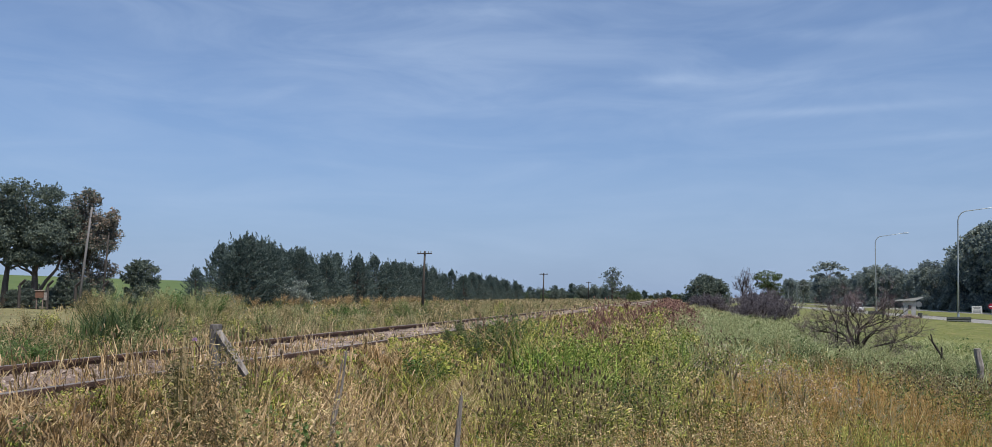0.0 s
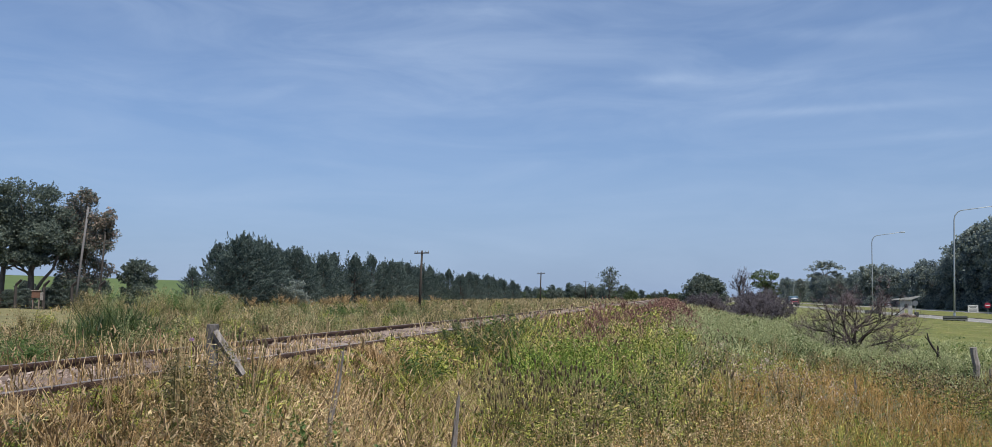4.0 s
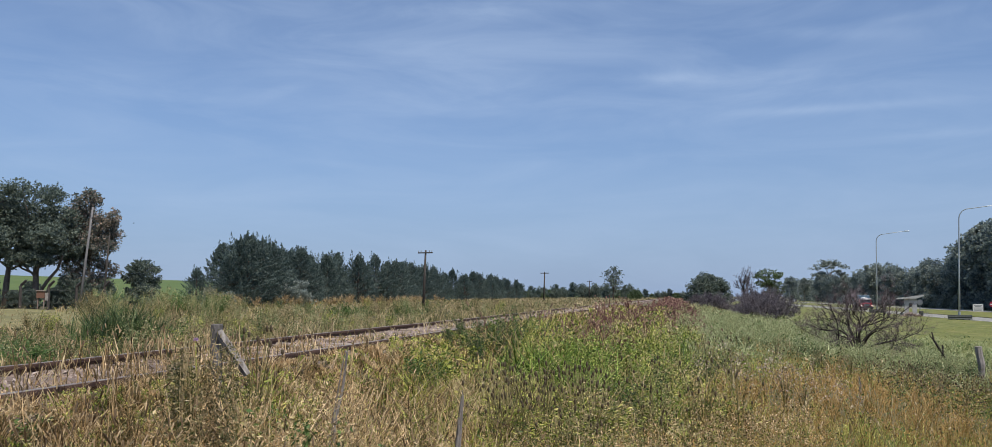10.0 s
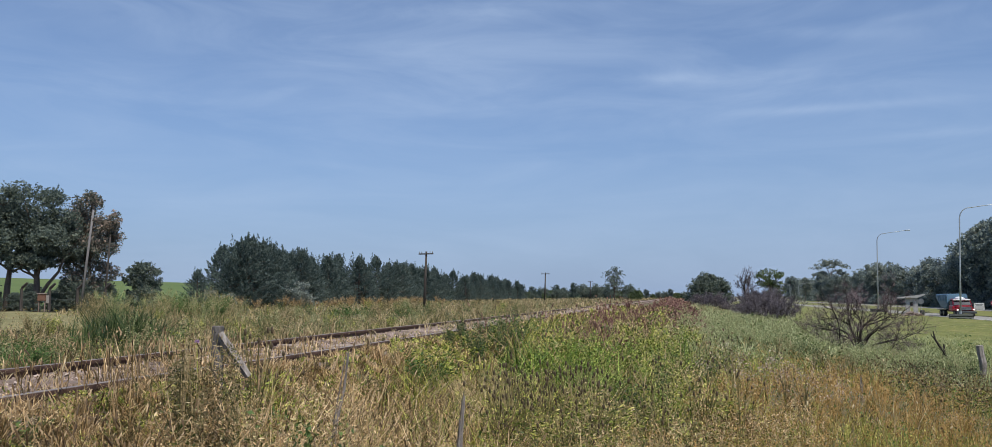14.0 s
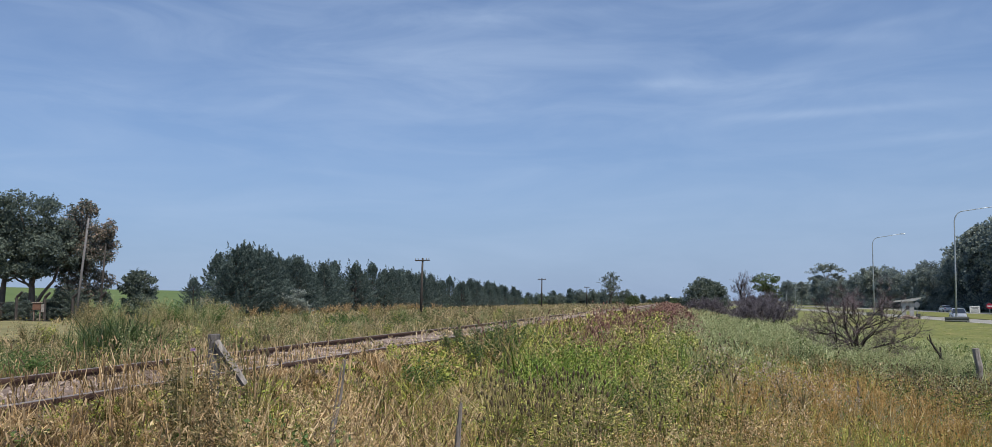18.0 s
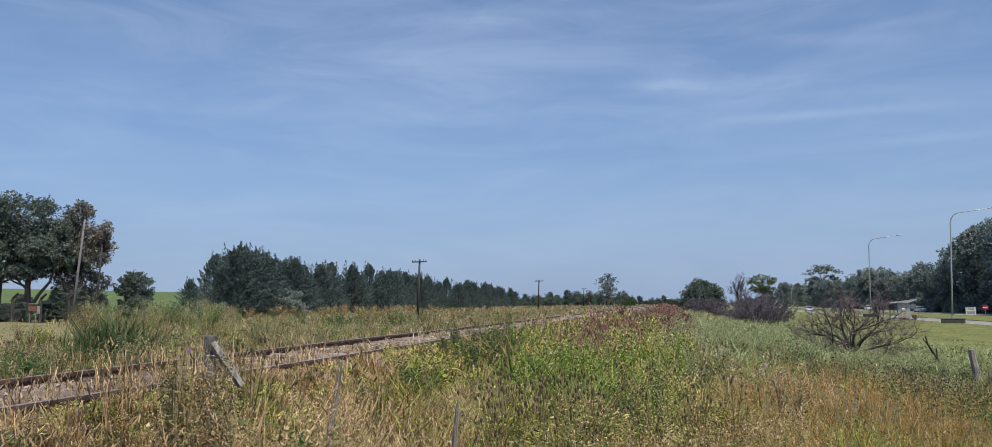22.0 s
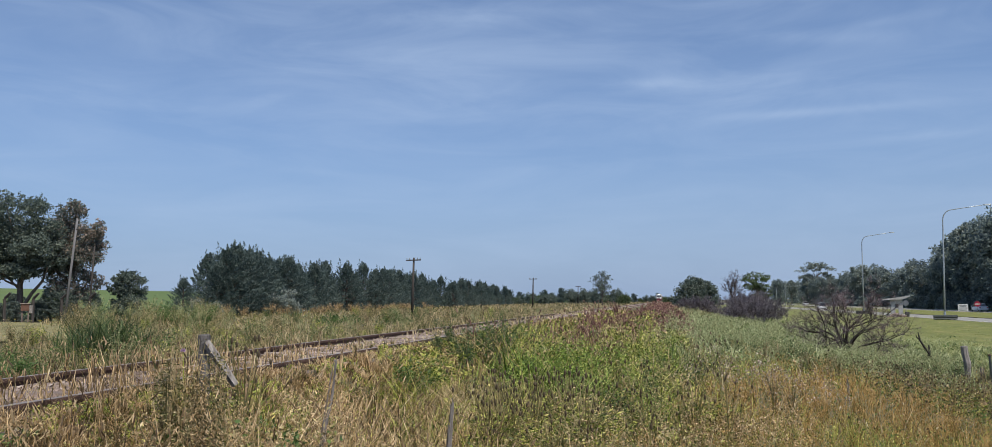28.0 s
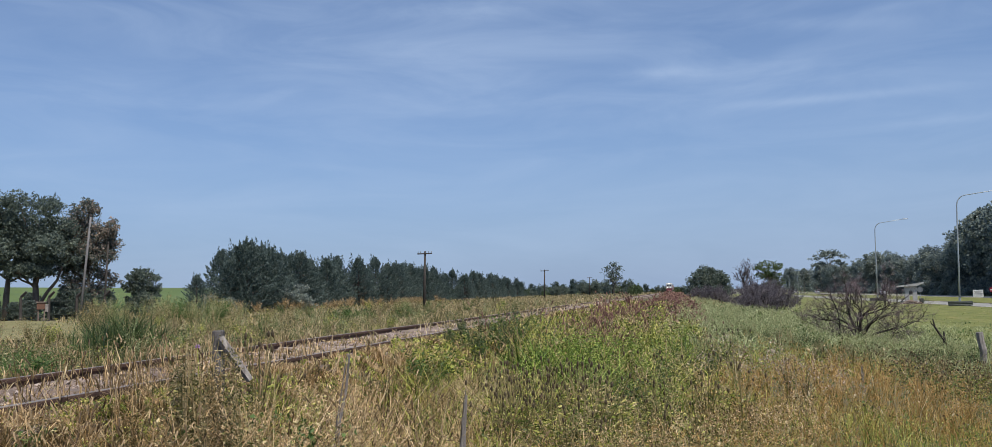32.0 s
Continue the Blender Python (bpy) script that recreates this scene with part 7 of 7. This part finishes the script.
    box_geo(g, -w * 0.7, w * 0.7, h - 0.1, h + 0.03, 0.28, 0.42, 0.03)
    part("bumper", g, M["dark_paint"], root)
    g = Geo()
    box_geo(g, -0.2, 0.2, h + 0.031, h + 0.04, 0.34, 0.44)
    part("plate_bar", g, M["grey"], root)
    wheels(root, [(s * (w - 0.09), y) for s in (-1, 1) for y in (h - 0.78, -h + 0.75)], 0.31, 0.2)
    return root


def hopper_truck():
    root = thing("truck", Matrix(), "old red bonneted truck with a blue-grey hopper body", "truck")
    part("bonnet", shell([(2.2, 0.85, 0.95, 1.75, 0.1), (3.0, 0.82, 0.95, 1.7, 0.14), (3.6, 0.72, 0.95, 1.58, 0.18)], 8), M["red_paint"], root)
    part("cab", shell([(0.7, 1.15, 0.9, 1.72, 0.04), (0.9, 1.2, 0.8, 1.75, 0.02), (2.25, 1.18, 0.8, 1.75, 0.04)], 8), M["red_paint"], root)
    part("windscreen", shell([(0.72, 1.12, 1.7, 2.5, 0.14), (1.9, 1.14, 1.7, 2.48, 0.16), (2.3, 1.1, 1.7, 1.78, 0.12)], 8), M["car_glass"], root, "dark glass")
    part("cab_roof", shell([(0.65, 1.02, 2.46, 2.62, 0.12), (1.3, 1.04, 2.48, 2.68, 0.14), (1.95, 1.0, 2.44, 2.58, 0.12)], 8), M["red_paint"], root)
    g = Geo()
    box_geo(g, -1.0, 1.0, 1.9, 2.2, 2.42, 2.62, 0.04)
    part("sun_visor", g, M["white_paint"], root, "white sun visor")
    g = Geo()
    tube(g, [(0, 1.3, 2.66), (0, 1.3, 2.78), (0, 1.3, 2.92), (0, 1.3, 3.0)], [0.62, 0.6, 0.42, 0.12], 12)
    part("roof_fan", g, M["white_paint"], root, "white domed roof cooler")
    for s in (-1, 1):
        g = Geo()
        tube(g, [(s * 1.1, 2.25, 1.75), (s * 0.98, 1.92, 2.5)], 0.05, 5)
        part("pillar", g, M["red_paint"], root)
        g = Geo()
        box_geo(g, min(s * 0.74, s * 1.16), max(s * 0.74, s * 1.16), 2.3, 3.4, 0.85, 1.25, 0.12)
        part("mudguard", g, M["red_paint"], root)
        g = Geo()
        cylinder(g, (s * 0.94, 3.38, 1.05), (s * 0.94, 3.46, 1.05), 0.1, 0.09, 12)
        part("headlight", g, M["headlight"], root, "lit headlight")
        g = Geo()
        box_geo(g, min(s * 1.2, s * 1.42), max(s * 1.2, s * 1.42), 2.1, 2.18, 1.7, 2.1, 0.03)
        part("mirror", g, M["dark_paint"], root)
    g = Geo()
    box_geo(g, -0.6, 0.6, 3.58, 3.66, 0.98, 1.5, 0.04)
    grille = part("grille", g, M["dark_paint"], root)
    for k in range(4):
        g = Geo()
        box_geo(g, -0.55, 0.55, 3.661, 3.68, 1.06 + 0.11 * k, 1.1 + 0.11 * k)
        part("slat", g, M["alloy"], grille)
    g = Geo()
    box_geo(g, -1.18, 1.18, 3.6, 3.8, 0.5, 0.82, 0.05)
    part("bumper", g, M["dark_paint"], root)
    g = Geo()
    box_geo(g, -0.45, 0.45, -4.2, 3.3, 0.7, 0.95, 0.03)
    part("chassis", g, M["dark_paint"], root)
    hop = [(-4.2, 1.22, 2.8, 3.35, 0.02), (-3.2, 1.24, 2.1, 3.4, 0.02), (-1.9, 1.24, 1.2, 3.42, 0.02), (-0.3, 1.24, 1.15, 3.42, 0.02), (0.5, 1.22, 1.6, 3.35, 0.02)]
    b = part("hopper", shell(hop, 8), M["blue_paint"], root, "blue-grey steel hopper")
    for y in (-3.0, -2.0, -1.0, 0.0):
        for s in (-1, 1):
            g = Geo()
            box_geo(g, min(s * 1.24, s * 1.3), max(s * 1.24, s * 1.3), y - 0.05, y + 0.05, 2.3, 3.3, 0.01)
            part("rib", g, M["blue_paint"], b)
    for s in (-1, 1):
        g = Geo()
        box_geo(g, min(s * 0.7, s * 1.2), max(s * 0.7, s * 1.2), -3.9, -0.2, 0.95, 1.1, 0.02)
        part("side_rail", g, M["dark_paint"], root)
    wheels(root, [(s * 0.95, y) for s in (-1, 1) for y in (2.75, -1.55, -2.75)], 0.5, 0.36, "dark_paint")
    return root


van = car("van", "small white delivery van on the road", "white_paint", 4.2, 1.75, 1.85, True)
truck = hopper_truck()
truck.scale = (1.0, 1.03, 0.87)
silver = car("car", "silver hatchback turning onto the road", "silver_paint", 4.3, 1.76, 1.5)
oncoming = car("car", "white saloon coming along the road", "white_paint", 4.3, 1.72, 1.45)
minivan = car("minivan", "white minivan coming along the road", "white_paint", 4.4, 1.76, 1.7)
leaving = [car("car", "pale grey car on the far carriageway", "silver_paint", 4.2, 1.7, 1.46),
           car("car", "white car on the far carriageway", "white_paint", 4.2, 1.7, 1.46),
           car("car", "grey saloon on the far carriageway", "silver_paint", 4.4, 1.72, 1.45),
           car("car", "white hatchback on the far carriageway", "white_paint", 3.9, 1.7, 1.48),
           car("car", "white family car on the far carriageway", "white_paint", 4.4, 1.74, 1.5)]


# ---- train ----
M["train_white"] = paint("train_white", (0.42, 0.43, 0.42), 0.0, 0.4)
M["train_red"] = paint("train_red", (0.15, 0.035, 0.045), 0.0, 0.5)
M["wagon"] = material("wagon", [(0.3, (0.17, 0.09, 0.075)), (0.7, (0.28, 0.16, 0.13))], 0.8, rough=0.8, fine=0.5)


def train():
    root = thing("train", Matrix(), "diesel locomotive with pale cab hauling brown wagons", "train")
    part("underframe", shell([(-8.5, 1.45, 0.55, 1.2, 0.02), (8.5, 1.45, 0.55, 1.2, 0.02)], 8), M["dark_paint"], root)
    part("hood", shell([(-8.2, 1.4, 1.2, 3.7, 0.2), (6.5, 1.45, 1.2, 3.7, 0.2)], 8), M["train_red"], root, "red hood")
    cab = part("cab", shell([(6.0, 1.5, 1.2, 4.05, 0.35), (7.9, 1.5, 1.2, 4.05, 0.35), (8.6, 1.42, 1.2, 3.6, 0.35)], 8), M["train_white"], root, "pale green-white cab")
    part("skirt", shell([(8.0, 1.46, 0.5, 1.75, 0.05), (8.75, 1.4, 0.5, 1.7, 0.05)], 8), M["train_red"], root, "red front")
    for s in (-1, 1):
        g = Geo()
        box_geo(g, min(s * 0.15, s * 1.1), max(s * 0.15, s * 1.1), 8.25, 8.64, 2.55, 3.3, 0.05)
        part("window", g, M["car_glass"], cab)
        g = Geo()
        cylinder(g, (s * 0.85, 8.7, 1.95), (s * 0.85, 8.8, 1.95), 0.16, 0.16, 12)
        part("headlight", g, M["headlight"], cab, "lit headlight")
    g = Geo()
    cylinder(g, (0, 8.1, 3.9), (0, 8.6, 3.9), 0.26, 0.26, 12)
    part("top_headlight", g, M["headlight"], cab, "lit headlight")
    for k in range(5):
        yc = -17.5 - 15.5 * k
        part("wagon", shell([(yc - 7, 1.4, 0.9, 3.6, 0.15), (yc + 7, 1.4, 0.9, 3.6, 0.15)], 8), M["wagon"], root, "brown goods wagon")
    wheels(root, [(s * 0.84, y) for s in (-1, 1) for y in (7, 5, 3, -3, -5, -7)], 0.5, 0.14, "dark_paint")
    return root


loco = train()


# ---- bird ----
M["feather"] = material("feather", [(0.3, (0.05, 0.045, 0.045)), (0.7, (0.12, 0.11, 0.11))], 30, rough=0.8)


def bird():
    root = thing("bird", Matrix(), "dark grey dove in flight with folded wings", "bird")
    g = Geo()
    a = np.linspace(0, 2 * np.pi, 8, endpoint=False)
    prof = [(0.17, 0.004, 0.012), (0.15, 0.012, 0.012), (0.13, 0.024, 0.012), (0.10, 0.022, 0.006), (0.05, 0.042, -0.004), (-0.02, 0.048, -0.006), (-0.09, 0.026, 0.0), (-0.13, 0.008, 0.002)]
    loft(g, [[(r * math.cos(t), y, z + r * math.sin(t)) for t in a] for y, r, z in prof[::-1]])
    part("body", g, M["feather"], root, smooth=True)
    for s in (-1, 1):
        g = Geo()
        ring = [(0.0, 0.07), (0.035, 0.06), (0.06, -0.02), (0.045, -0.14), (0.01, -0.06)]
        top = [(s * (0.02 + x), y, 0.038 - x * 0.3) for x, y in ring]
        low = [(px, py, pz - 0.008) for px, py, pz in top]
        loft(g, [low, top] if s > 0 else [top, low])
        part("wing", g, M["feather"], root)
    g = Geo()
    loft(g, [[(-w, y, 0.0), (w, y, 0.0), (w, y, 0.007), (-w, y, 0.007)] for y, w in ((-0.24, 0.028), (-0.18, 0.022), (-0.1, 0.012))])
    part("tail", g, M["feather"], root)
    return root


dove = bird()
swift = bird()
tagged(swift, "small dark bird flying far over the field", "bird")
dove.scale = (0.4, 0.4, 0.4)


# ---- pieces of the track ----
for y, t, dx, k in SLEEPERS:
    part("sleeper", sleeper_meshes[k], None, track, at=pose(dx, y, 0.075, 0, 0, t))


# ---- what moves ----
NEAR_X, FAR_X = 35.6, 57.0


def motions():
    near, far = ROAD_Z + 0.002, ROAD_Z - 0.178

    def oncoming_row(t, y, x=NEAR_X, turn=180):
        return t, pose(x, y, near, 0, 0, turn)

    walk(van, [oncoming_row(0, 175.6), oncoming_row(32, 175.6 - 24.3 * 32)])
    walk(truck, [oncoming_row(t, y + 2.5) for t, y in ((0, 310), (3, 272), (6, 231), (9, 183), (10, 169.5), (14, 114.5), (16, 88), (32, -130))])
    walk(oncoming, [oncoming_row(0, 799.3), oncoming_row(32, 799.3 - 25.9 * 32)])
    walk(minivan, [oncoming_row(0, 954.8), oncoming_row(32, 954.8 - 26.9 * 32)])
    for thing_, y0, v in zip(leaving, (112.1, -112.2, -135.9, -276.7, -425.2), (32.1, 16.9, 15.6, 22.7, 21.1)):
        walk(thing_, [(0, pose(FAR_X, y0, far)), (32, pose(FAR_X, y0 + 32 * v, far))])
    # the silver car swings round from the far carriageway
    turn_in = [(0, 57, -60, 0), (13, 57, 118, 0), (14, 56, 131, 20), (14.7, 52.5, 136.5, 60), (15.5, 47, 134.5, 95), (16.5, 40, 125, 125), (17, 38, 120.7, 141), (17.5, 36.3, 116.8, 158),
               (18, 35.6, 114.8, 168), (18.5, 35.6, 113.6, 174), (19, 35.6, 112, 178), (20, 35.6, 107.4, 180), (21, 35.6, 102.8, 180), (23, 35.6, 88, 180), (32, 35.6, -40, 180)]
    walk(silver, [(t, pose(x, y, near if x < 42 else (near if x < 50 else far), 0, 0, a)) for t, x, y, a in turn_in])
    walk(loco, [(t, pose(TRACK_X, 392 + 20 * (32 - t), 0.002, 0, 0, 180)) for t in (0, 32)])
    # the bird crosses close by
    at = Vector((0.879, 5.922, 1.877))
    fly = Vector((-0.977, -0.213, 0.0)) * 14.5
    heading = pose(0, 0, 0, 4, 0, 102)
    walk(dove, [(t, Matrix.Translation(at + fly * (t - 25.5) + Vector((0, 0, up))) @ heading) for t, up in ((0, 60), (20, 30), (24.5, 3), (25.5, 0), (26.5, 2), (32, 20))])

    # a second bird flies far off, over the field
    far_by = [(0, 74, 84, 4), (3.5, 44, 86, 6.3), (5.6, -7.7, 101.8, 10.3), (7.4, -32.7, 95.1, 9.6), (10, -67, 87, 10), (14, -120, 75, 14), (32, -330, 20, 20)]
    walk(swift, [(t, pose(x, y, z, 0, 0, 92)) for t, x, y, z in far_by])


motions()
